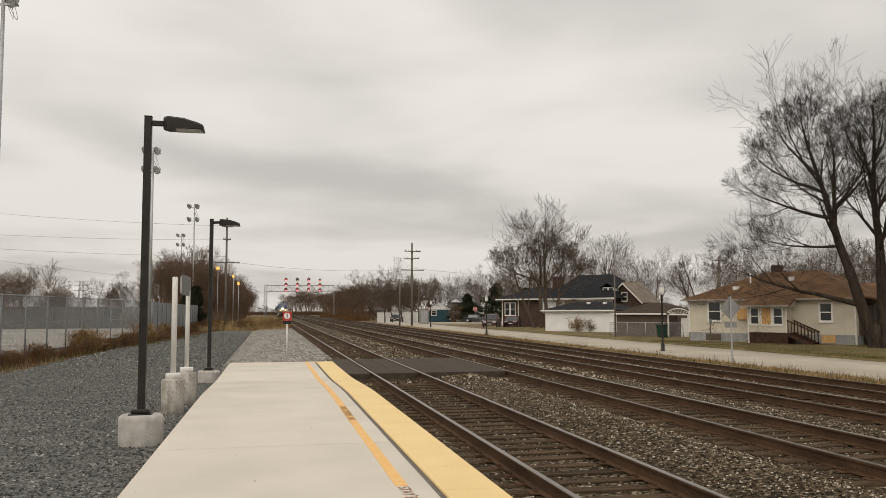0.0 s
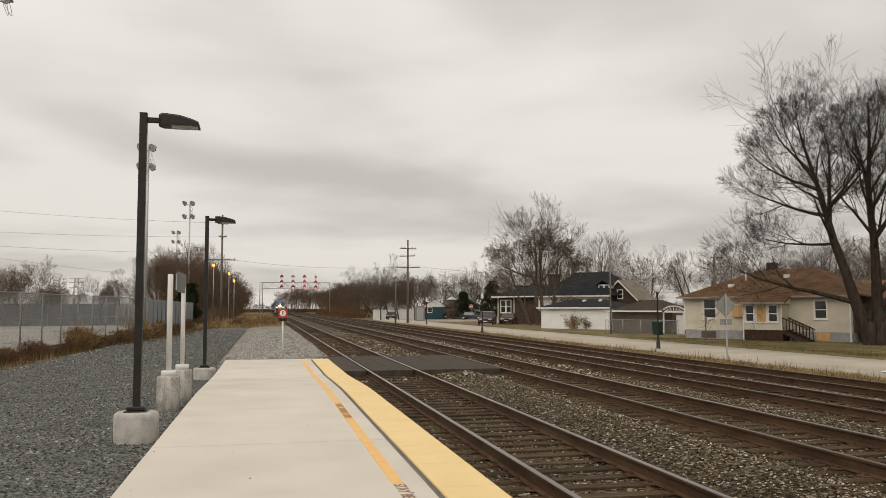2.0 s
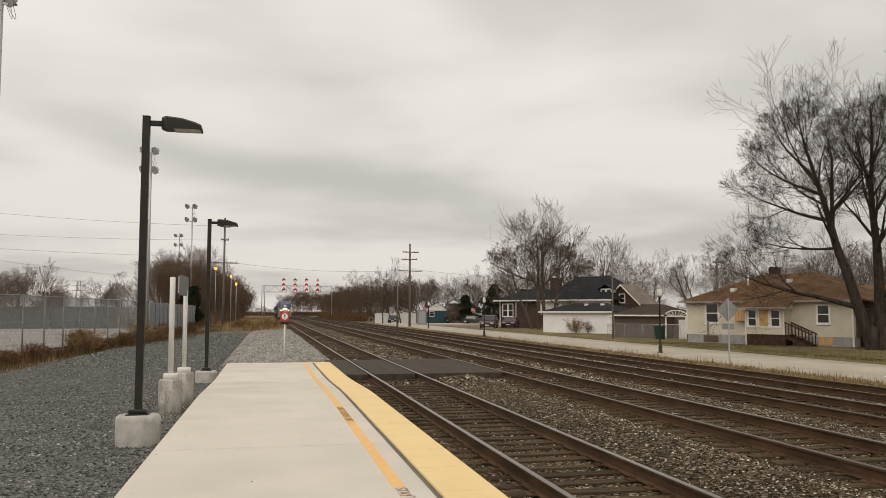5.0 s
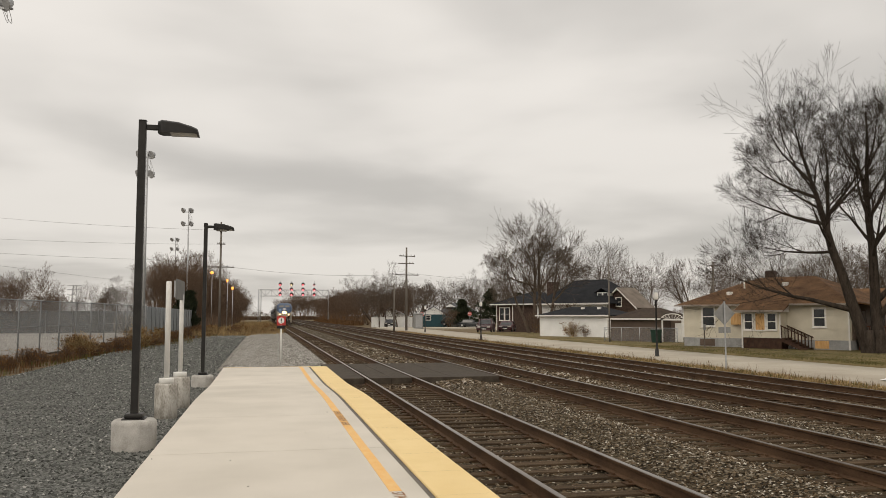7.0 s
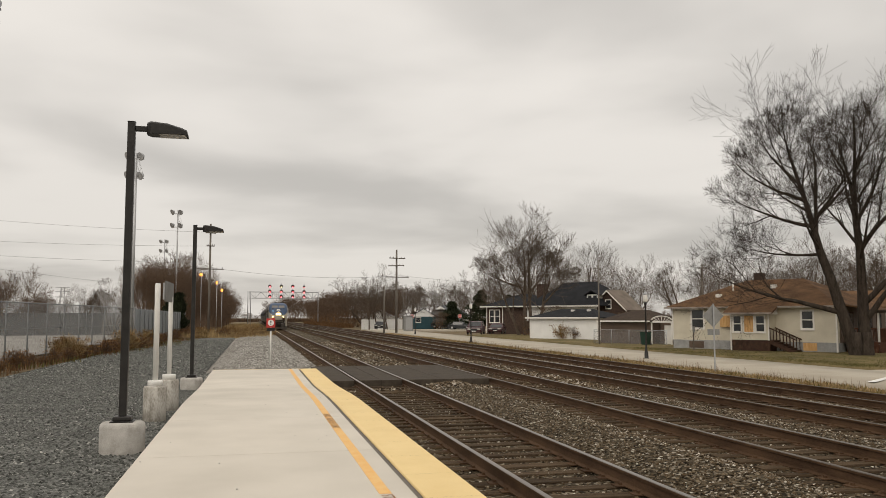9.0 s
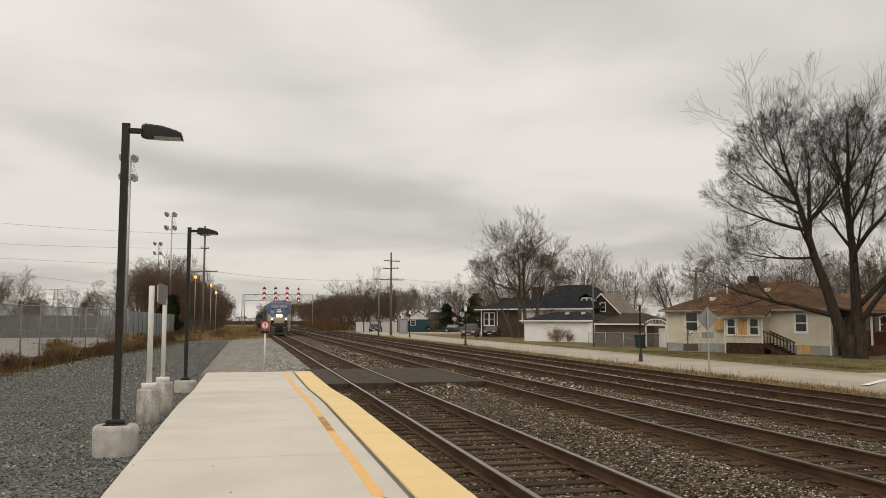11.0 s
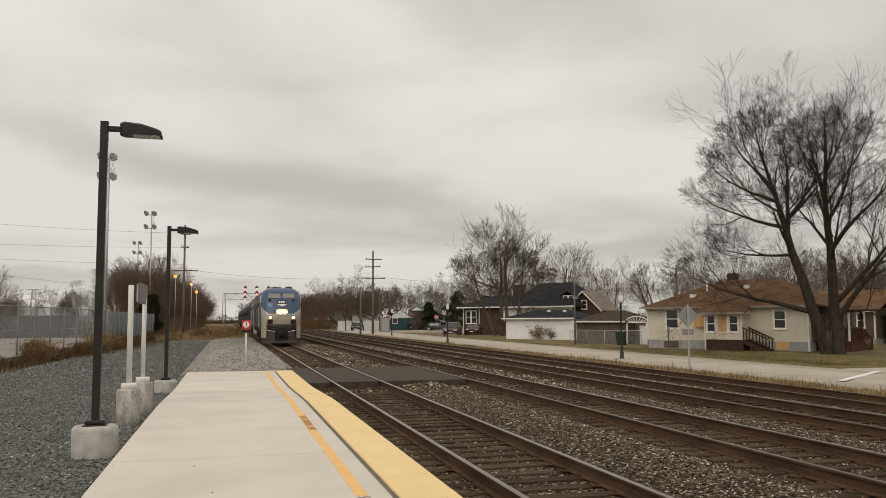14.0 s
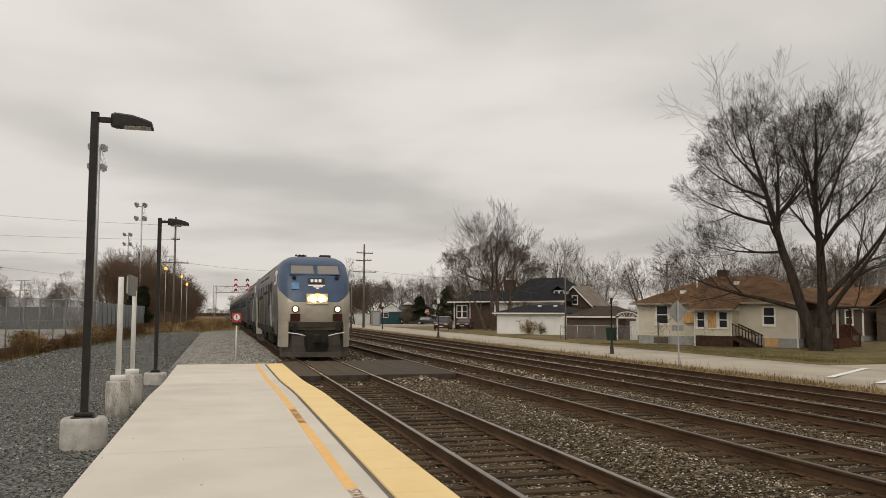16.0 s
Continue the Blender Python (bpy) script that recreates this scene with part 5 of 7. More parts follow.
# ---------------------------------------------------------------- trees and weeds
def grow(acc, rng, p, d, length, radius, level, top, lift=0.35, wig=0.12, kids=(7, 6, 5, 4), rmin=0.006):
    """One limb as a bent tapered tube with its forks; a fork reaches about as far out as its parent's tip."""
    n = (9, 7, 5, 3, 2)[level]
    pts, rad = [Vector(p)], [radius]
    q, dd = Vector(p), Vector(d).normalized()
    k = wig * (0.6 if level == 0 else 1.0)
    for i in range(n):
        dd = (dd + Vector((rng.gauss(0, k), rng.gauss(0, k), rng.gauss(0, k * 0.7) + lift / n))).normalized()
        q = q + dd * length / n
        pts.append(q.copy())
        rad.append(max(radius * (1 - 0.9 * (i + 1) / n), rmin))
    acc.append((pts, rad, 8 if level == 0 else (5 if level == 1 else 3)))
    if level >= top:
        return
    lo = (0.5 if radius > 0.35 else 0.24) if level == 0 else 0.16
    turn = rng.uniform(0, 6.283)
    for j in range(kids[level]):
        f = lo + (0.98 - lo) * (j + rng.random() * 0.9) / kids[level]
        i = min(int(f * n), n - 1)
        base = pts[i].lerp(pts[i + 1], f * n - i)
        along = (pts[i + 1] - pts[i]).normalized()
        side = along.orthogonal().normalized()
        turn += 2.4 + rng.gauss(0, 0.4)
        side.rotate(Matrix.Rotation(turn, 3, along))
        a = rng.uniform(0.42, 0.88)
        ln = length * ((1 - f) * 0.48 + (0.24 if level == 0 else 0.36)) * rng.uniform(0.7, 1.25)
        grow(acc, rng, base, along * math.cos(a) + side * math.sin(a), ln, max(rad[i] * rng.uniform(0.34, 0.56), rmin), level + 1, top, lift, wig * 1.04, kids, rmin)


def tubes_mesh(name, acc, material):
    vs, fs = [], []
    for pts, rad, n in acc:
        b0 = len(vs)
        m = len(pts)
        u = (pts[1] - pts[0]).orthogonal().normalized()
        for i, (p, r) in enumerate(zip(pts, rad)):
            d = (pts[min(i + 1, m - 1)] - pts[max(i - 1, 0)]).normalized()
            u = (u - d * u.dot(d)).normalized()
            v = d.cross(u)
            for k in range(n):
                t = 6.28318 * k / n
                c = p + (u * math.cos(t) + v * math.sin(t)) * r
                vs.append((c.x, c.y, c.z))
        for i in range(m - 1):
            for k in range(n):
                a, b = b0 + i * n + k, b0 + i * n + (k + 1) % n
                fs.append((a, b, b + n, a + n))
    me = bpy.data.meshes.new(name)
    me.from_pydata(vs, [], fs)
    me.materials.append(material)
    me.polygons.foreach_set("use_smooth", [True] * len(me.polygons))
    return me


def tree(m, stems, seed, top, kids, label, bark, grp="", wig=0.12, name="tree", rmin=0.006, lift=0.35):
    """stems: (foot, direction, length, radius). The thick stems are the trunk, all limbs past them the crown."""
    rng = random.Random(seed)
    acc = []
    trunk = []
    for foot, d, ln, r in stems:
        start = len(acc)
        if foot[0] == "on":
            # a limb springing from an earlier stem, at a share of its length
            pts = trunk[foot[1]][0]
            i = min(int(foot[2] * (len(pts) - 1)), len(pts) - 2)
            foot = pts[i].lerp(pts[i + 1], foot[2] * (len(pts) - 1) - i)
        grow(acc, rng, foot, d, ln * 0.82, r, 0, top, lift, wig, kids, rmin)
        trunk.append(acc[start])
    t = group(name, m, label, "tree", grp)
    for nm, lst in (("trunk", trunk), ("crown", [a for a in acc if not any(a is q for q in trunk)])):
        ob = new(nm, tubes_mesh(nm, lst, bark))
        ob.parent = t
    return t


def big_tree():
    stems = [((-0.3, 0, -0.2), (-0.19, 0.0, 1), 17.2, 0.37), ((0.22, 0.1, -0.2), (0.03, 0.03, 1), 17.0, 0.36)]
    # limbs of the leaning trunk: the low one sweeps out over the bungalow
    stems += [(("on", 0, 0.19), (-0.95, -0.1, 0.16), 9.0, 0.16), (("on", 0, 0.44), (-1, 0.2, -0.02), 5.8, 0.09), (("on", 0, 0.56), (-1, 0.05, 0.2), 6.2, 0.12),
              (("on", 0, 0.68), (-0.9, -0.15, 0.4), 5.6, 0.11), (("on", 0, 0.76), (-0.65, 0.15, 0.7), 5.2, 0.1), (("on", 0, 0.52), (0.1, 0.2, 1), 8.0, 0.15),
              (("on", 0, 0.58), (0.6, -0.25, 0.75), 5.6, 0.11), (("on", 0, 0.46), (-0.3, -0.8, 0.5), 5.4, 0.1), (("on", 0, 0.64), (-0.1, 0.8, 0.7), 5.2, 0.1)]
    # limbs of the upright trunk
    stems += [(("on", 1, 0.22), (0.72, 0.1, 0.68), 8.8, 0.18), (("on", 1, 0.15), (0.6, -0.15, 0.8), 8.8, 0.18), (("on", 1, 0.19), (1, 0.25, 0.08), 6.4, 0.1),
              (("on", 1, 0.44), (0.6, 0.0, 0.8), 7.0, 0.15), (("on", 1, 0.56), (0.5, 0.1, 0.9), 6.2, 0.12), (("on", 1, 0.46), (-0.55, 0.2, 0.75), 5.2, 0.1),
              (("on", 1, 0.64), (-0.2, -0.1, 1), 5.6, 0.11), (("on", 1, 0.4), (0.1, -0.8, 0.7), 5.4, 0.11), (("on", 1, 0.52), (0.25, 0.8, 0.7), 5.4, 0.11), (("on", 0, 0.8), (-0.35, -0.3, 0.9), 4.6, 0.08), (("on", 1, 0.76), (0.4, 0.3, 0.85), 4.8, 0.08), (("on", 1, 0.7), (-0.4, -0.3, 0.8), 4.8, 0.08)]
    t = tree(pose(33.4, 39.9, -0.2, 0, 0, -38), stems, 11, 4, (7, 6, 5, 5), "tall bare twin-trunked tree on the lawn", M["bark"], wig=0.11, rmin=0.0056, lift=0.25)
    # flared foot where the trunks meet
    bm = bmesh.new()
    lathe(bm, [(0.52, -0.3), (0.43, 0.02), (0.37, 0.35), (0.33, 0.8), (0.25, 1.3)], 16, (-0.33, 0, 0))
    lathe(bm, [(0.5, -0.3), (0.42, 0.02), (0.36, 0.35), (0.32, 0.8), (0.25, 1.3)], 16, (0.22, 0.1, 0))
    for v in bm.verts:
        v.co.x += noise.noise(v.co * 2.1) * 0.05
        v.co.y += noise.noise(v.co * 2.3 + Vector((5, 0, 0))) * 0.05
    part("root_flare", bm, M["bark"], t)


def bare(seed, h, r, bark, label, m, grp="", stems=1, spread=0.2, top=4, kids=(6, 5, 4, 4), name="tree", rmin=0.009):
    rng = random.Random(seed * 3 + 1)
    st = []
    for k in range(stems):
        a = 6.283 * k / stems + rng.random()
        s = spread * (0.6 + 0.8 * rng.random()) if stems > 1 else 0.05
        st.append(((math.cos(a) * 0.4 * (stems > 1), math.sin(a) * 0.4 * (stems > 1), -0.3), (math.cos(a) * s, math.sin(a) * s, 1), h * rng.uniform(0.82, 1.0), r * rng.uniform(0.7, 1.0)))
    return tree(m, st, seed, top, kids, label, bark, grp, name=name, rmin=rmin)


def all_trees():
    big_tree()
    # multi-stemmed pair by the dark house
    stems = [((-0.5, 0, -0.3), (-0.16, 0.05, 1), 15.0, 0.27), ((0.25, 0.4, -0.3), (0.12, -0.1, 1), 15.2, 0.27), ((0.9, -0.2, -0.3), (0.36, 0.1, 1), 13.6, 0.23), ((-1.1, 0.3, -0.3), (-0.34, 0.1, 1), 11.5, 0.22),
             (("on", 0, 0.5), (-1, 0.0, 0.15), 7.2, 0.13), (("on", 1, 0.45), (0.7, 0.2, 0.8), 6.6, 0.15), (("on", 2, 0.4), (0.85, -0.2, 0.7), 6.0, 0.13), (("on", 0, 0.42), (-0.5, -0.6, 0.8), 6.5, 0.13), (("on", 1, 0.5), (0.0, 0.7, 0.8), 6.5, 0.13)]
    tree(pose(32.6, 95.0, -0.3, 0, 0, -14), stems, 23, 4, (7, 6, 5, 5), "bare many-stemmed tree beside the dark house", M["bark_hazed"], rmin=0.0095)
    rng = random.Random(17)
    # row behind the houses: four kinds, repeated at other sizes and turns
    kinds = [bare(30 + k, 13.0, 0.26, M["bark_hazed"], "bare winter tree behind the houses", pose(0, 0, 0), "bare trees behind the houses", stems=(3, 4, 3, 5)[k], spread=0.5, rmin=0.009) for k in range(4)]
    spots = [(54.5, 133, 1.12), (60, 138, 1.05), (66, 136, 1.15), (72, 128, 0.98), (49, 140, 0.95), (78, 135, 0.95), (84, 130, 0.9), (90, 128, 0.95), (70, 100, 0.62), (75, 98, 0.7), 
             (96, 120, 0.9), (104, 118, 0.95), (112, 115, 1.0), (88, 100, 0.8), (58, 150, 1.1), (46, 150, 0.8), (80, 88, 0.72), (98, 92, 0.8), (120, 105, 1.0), (128, 95, 1.0), 
             (46, 200, 0.9), (52, 210, 0.85), (60, 205, 0.9), (40, 215, 0.8), (68, 190, 0.9), (33, 218, 0.85), (57, 76, 0.86), (64, 72, 0.9), (70, 68, 0.85), (52, 83, 0.72), (61, 80, 0.8), (30, 192, 0.75), (48, 182, 0.7), (24.0, 178, 0.9), (33.5, 182, 0.9), (93, 118, 0.95), (100, 112, 0.95), (108, 108, 0.95), (79, 106, 0.75),
             (64, 200, 1.0), (72, 205, 1.0), (56, 215, 1.0), (44, 225, 0.95), (36, 230, 0.95), (80, 190, 1.0), (86, 180, 1.0), (50, 196, 0.9), (41, 198, 0.85), (76, 178, 0.9)]
    rng = random.Random(77)
    first = [True] * 4
    for i, (x, y, s) in enumerate(spots):
        k = i % 4
        s *= rng.uniform(0.92, 1.18)
        m = pose(x, y, -0.3, 0, 0, rng.uniform(0, 360))
        if first[k]:
            kinds[k].matrix_basis = m
            kinds[k].scale = (s, s, s)
            first[k] = False
        else:
            t = copy_thing(kinds[k], m)
            t.scale = (s, s, s)
    slim = bare(71, 10.5, 0.2, M["bark_hazed"], "slim bare tree before the white board fence", pose(22.8, 166, -0.4), "trees before the board fence", stems=1, kids=(9, 5, 4, 4), rmin=0.009)
    for i, (x, y) in enumerate(((24.6, 167.5), (26.4, 165.5), (28.6, 168.0), (30.6, 167.0))):
        copy_thing(slim, pose(x, y, -0.4, 0, 0, 75 * i + 40))
    # rust-brown thicket lining both sides of the far tracks
    belt = [bare(50 + k, 10.5, 0.15, M["twig_rust"], "rust-brown bare thicket tree lining the tracks", pose(0, 0, 0), "thicket trees along the tracks", stems=6, spread=0.36, kids=(6, 5, 4, 3)) for k in range(3)]
    for k, b in enumerate(belt):
        rl = random.Random(90 + k)
        cl = []
        for i in range(170):
            a, rr, z = rl.uniform(0, 6.283), 3.2 * math.sqrt(rl.random()), rl.uniform(0.1, 4.2)
            cl.append((math.cos(a) * rr * (1 - z / 12), math.sin(a) * rr * (1 - z / 12), z))
        blades("leaves", cl, 0.06, 0.2, M["leaf_rust"], 60 + k, "withered rust-brown leaves", per=6, spread=0.3, width=0.024, lean=1.2, category="", parent=b)
    first = [True] * 3
    places = []
    for i in range(30):
        places.append((22.5 + 5.5 * rng.random() + (0 if i < 20 else 5), 205 + i * 7.5 + rng.uniform(-2, 2), rng.uniform(0.75, 1.15)))
    for i in range(10):
        places.append((22.0 + 7 * rng.random(), 186 + i * 2.5 + rng.uniform(-2, 2), rng.uniform(0.55, 0.8)) if i % 3 == 0 else (34 + 5 * rng.random(), 196 + i * 6, rng.uniform(0.8, 1.0)))
    for i in range(44):
        places.append((-12.6 - 3.4 * rng.random() + i * 0.08, 128 + i * 5.0 + rng.uniform(-3, 3), rng.uniform(1.0, 1.28)))
    for i in range(14):
        places.append((-10.5 + 1.5 * rng.random(), 138 + i * 11, rng.uniform(0.45, 0.6)))
    for i in range(18):
        places.append((-14 + 2.6 * i, 440 + rng.uniform(-10, 30), rng.uniform(1.0, 1.5)) if i > 8 else (-16 + 3.4 * i, 450 + 6 * i, rng.uniform(0.4, 0.62)))
    for i in range(10):
        places.append((-30 - 14 * i, 190 + rng.uniform(-25, 25), rng.uniform(0.65, 0.85)))
    places += [(46 + 4.5 * i, 112 + rng.uniform(-6, 14) - 0.25 * i, rng.uniform(0.32, 0.5)) for i in range(16)]
    places += [(40.3, 92.5, 0.36), (42.2, 91.5, 0.33), (36.0, 160, 0.4), (44, 196, 0.5), (51, 186, 0.5), (24.0, 173.5, 0.5), (27.5, 174.5, 0.45), (60, 180, 0.55), (54, 176, 0.45), (35.2, 94.2, 0.4), (32.0, 93.6, 0.34)]
    for i, (x, y, s) in enumerate(places):
        k = i % 3
        m = pose(x, y, -0.4, 0, 0, rng.uniform(0, 360))
        if first[k]:
            belt[k].matrix_basis, first[k] = m, False
            belt[k].scale = (s, s, s * rng.uniform(0.9, 1.1))
        else:
            copy_thing(belt[k], m).scale = (s, s, s * rng.uniform(0.85, 1.1))
    # orange-brown round tree behind the lot, and bare trees at its edge
    for x, y, s, k in ((-29, 109.5, 0.82, 0), (-31.8, 111, 0.76, 1), (-26.2, 111, 0.62, 2), (-34.5, 112, 0.74, 1)):
        copy_thing(belt[k], pose(x, y, -0.4, 0, 0, 50 * k)).scale = (s, s, s)
    for x, y, s, k in ((-23.5, 150, 0.66, 1), (-25.5, 158, 0.66, 3), (-31, 165, 0.7, 0), (-36, 170, 0.5, 2), (-42, 175, 0.55, 1), (-19.3, 150, 0.92, 2)):
        copy_thing(kinds[k], pose(x, y, -0.4, 0, 0, 70 * k + 20)).scale = (s, s, s)
    # evergreens
    for x, y, h, w, seed in ((46.0, 165.0, 7.8, 4.8, 1), (53.5, 169.0, 7.0, 4.8, 2), (-9.6, 112.0, 5.4, 1.3, 3), (-10.8, 114.5, 5.0, 1.3, 4), (41.5, 172, 5.6, 4.2, 5)):
        t = group("evergreen_tree", pose(x, y, -0.4), "dark green evergreen tree", "tree", "evergreens")
        bm = bmesh.new()
        tube(bm, (0, 0, -0.2), (0, 0, h * 0.9), 0.16, 0.03, n=7)
        part("trunk", bm, M["bark_hazed"], t)
        rl = random.Random(seed)
        cl = []
        for i in range(1300):
            z = h * (0.06 + 0.92 * rl.random())
            rr = w * (0.35 + 0.65 * rl.random()) * (1 - (z / h) ** 1.6) * (0.8 + 0.35 * math.sin(z * 3 + seed))
            a = rl.uniform(0, 6.283)
            cl.append((math.cos(a) * rr, math.sin(a) * rr, z))
        ob = blades("crown", cl, 0.15, 0.5, M["evergreen"], seed, "", per=7, spread=0.22, width=0.06, lean=1.6, category="", parent=t)


def weeds():
    rng = random.Random(5)
    road_side = [(rng.triangular(18.2, 20.3, 19.9), 12 + 110 * rng.random() ** 1.4, -0.47) for _ in range(2000)]
    blades("dry_weeds", road_side, 0.03, 0.17, M["dry_grass"], 1, "pale dry grass and weeds between the tracks and the road", per=13, spread=0.2, width=0.013)
    tall = [(rng.uniform(19.0, 20.2), 16 + 60 * rng.random(), -0.45) for _ in range(110)]
    blades("tall_weeds", tall, 0.12, 0.42, M["rust_weed"], 2, "tall brown seed stalks at the roadside", per=8, spread=0.2, width=0.007)
    low = [(rng.uniform(18.4, 20.2), 14 + 80 * rng.random(), -0.47) for _ in range(420)]
    blades("low_weeds", low, 0.04, 0.16, M["green_weed"], 3, "low olive weeds at the roadside", per=14, spread=0.25, width=0.015)
    fence_side = [(-12.3 + (y - 30) * 0.088 + rng.gauss(0.6, 0.55), y, -0.4) for y in (26 + 75 * rng.random() ** 1.2 for _ in range(380))]
    blades("fence_weeds", fence_side, 0.12, 0.5, M["rust_weed"], 4, "rust-brown dead weeds along the foot of the fence", per=13, spread=0.24, width=0.014)
    blades("green_weeds", [(x + 0.5, y, z + 0.1) for x, y, z in fence_side[::4]], 0.08, 0.3, M["green_weed"], 5, "low green weeds along the fence", per=12, spread=0.3, width=0.02)
    far = [(rng.uniform(-9.5, 1.6), 92 + 170 * rng.random() ** 1.4, -0.5) for _ in range(1900)]
    blades("far_weeds", far, 0.2, 0.95, M["dry_grass"], 8, "tall tan grass at the end of the gravel", per=9, spread=0.35, width=0.025)
    left = [(rng.uniform(-14.5, -7.0), rng.uniform(122, 210), -0.5) for _ in range(900)]
    blades("thicket_brush", left, 0.6, 3.2, M["twig_rust"], 22, "rust-brown brush below the thicket trees", per=9, spread=0.7, width=0.03)
    brush = [(rng.uniform(-60, 75), rng.uniform(470, 500), -0.6) for _ in range(2600)]
    blades("far_brush", brush, 0.6, 2.2, M["twig_rust"], 21, "grey-brown brush closing the far end of the line", per=10, spread=1.6, width=0.16)
    side = [(rng.uniform(19.0, 23.0), 195 + 130 * rng.random(), -0.5) for _ in range(1500)]
    blades("thicket_grass", side, 0.4, 1.3, M["rust_weed"], 9, "brown undergrowth along the far tracks", per=9, spread=0.4, width=0.03)
    lawn = [(25.9 + 22 * rng.random(), 31 + 26 * rng.random() ** 1.3, -0.23) for _ in range(5200)]
    lawn = [p for p in lawn if (p[0] - 28.69) * 0.866 + (p[1] - 52.83) * 0.5 < -0.4 and p[0] < 41]
    blades("lawn_grass", lawn, 0.03, 0.09, M["green_weed"], 10, "short patchy lawn grass", per=9, spread=0.3, width=0.012)


def fence_bushes():
    """Low twiggy bushes: two kinds, repeated along the fence and the road."""
    kinds = []
    for k, bark in enumerate((M["twig_rust"], M["dry_grass"])):
        rng = random.Random(200 + k)
        stems = [((rng.gauss(0, 0.12), rng.gauss(0, 0.12), -0.05), (rng.gauss(0, 0.45), rng.gauss(0, 0.45), 1), rng.uniform(0.7, 1.25), 0.008) for _ in range(26)]
        b = tree(pose(0, 0, 0), stems, 300 + k, 2, (7, 4, 0, 0), "dry twiggy brown bush along the fence", bark, "dry bushes", wig=0.2, name="bush", rmin=0.0045)
        rl = random.Random(k)
        blades("leaf", [(rl.gauss(0, 0.3), rl.gauss(0, 0.3), rl.uniform(0.1, 0.9)) for _ in range(90)], 0.04, 0.12, M["leaf_rust"], 70 + k, "withered leaves", per=7, spread=0.1, width=0.014, lean=1.5, category="", parent=b)
        b["category"] = "bush"
        kinds.append(b)
    rng = random.Random(321)
    spots = []
    for i in range(60):
        y = 27 + 72 * (i / 60) ** 1.15
        x = (-12.75 + (y - 25.6) * 0.092) if y < 68 else -8.9
        spots.append((x + rng.uniform(0.2, 1.0), y + rng.uniform(-0.8, 0.8), -0.42, rng.uniform(0.45, 1.05)))
    spots += [(rng.uniform(-9.0, 1.8), rng.uniform(94, 125), -0.5, rng.uniform(0.7, 1.5)) for _ in range(36)]
    spots += [(-10.2, 49.5, -0.4, 1.36), (-10.35, 50.3, -0.4, 1.36), (-8.7, 61.5, -0.4, 1.6), (-8.6, 73.0, -0.4, 1.4), (30.2, 77.3, -0.3, 1.7), (31.0, 76.0, -0.3, 1.3)]
    for i, (x, y, z, s) in enumerate(spots):
        k = 1 if s > 1.35 or i == 2 else 0
        m = pose(x, y, z, 0, 0, rng.uniform(0, 360))
        if i in (0, 2):
            b = kinds[k]
            b.matrix_basis = m
        else:
            b = copy_thing(kinds[k], m)
        b.scale = (s, s, s)


all_trees()
weeds()
fence_bushes()


# ---------------------------------------------------------------- behind the fence, and the signal bridge
M["fence_steel"] = mat("weathered_fence_steel", (0.17, 0.175, 0.175), (0.26, 0.265, 0.265), 5, 0.6, metal=0.3)
M["slat_grey"] = mat("grey_fence_slats", (0.17, 0.185, 0.19), (0.24, 0.255, 0.26), 1.5, 0.6, 0.1, 30, stretch=(6, 6, 0.3))
M["lamp_amber"] = glow("amber_lamp", (1.0, 0.38, 0.07), 1.5)
M["signal_red"] = glow("signal_red", (1.0, 0.2, 0.22), 5.0)
# red halo round a lit signal, made as an emitting disc
M["signal_halo"] = glow("signal_halo", (1.0, 0.03, 0.06), 1.0)
M["signal_amber"] = glow("signal_amber", (1.0, 0.7, 0.3), 4.0)
M["haze_wall"] = mat("far_grey_wall", (0.05, 0.047, 0.044), (0.095, 0.089, 0.083), 0.2, 0.9)
M["wire"] = mat("dark_wire", (0.16, 0.16, 0.16), (0.24, 0.24, 0.24), 4, 0.6)


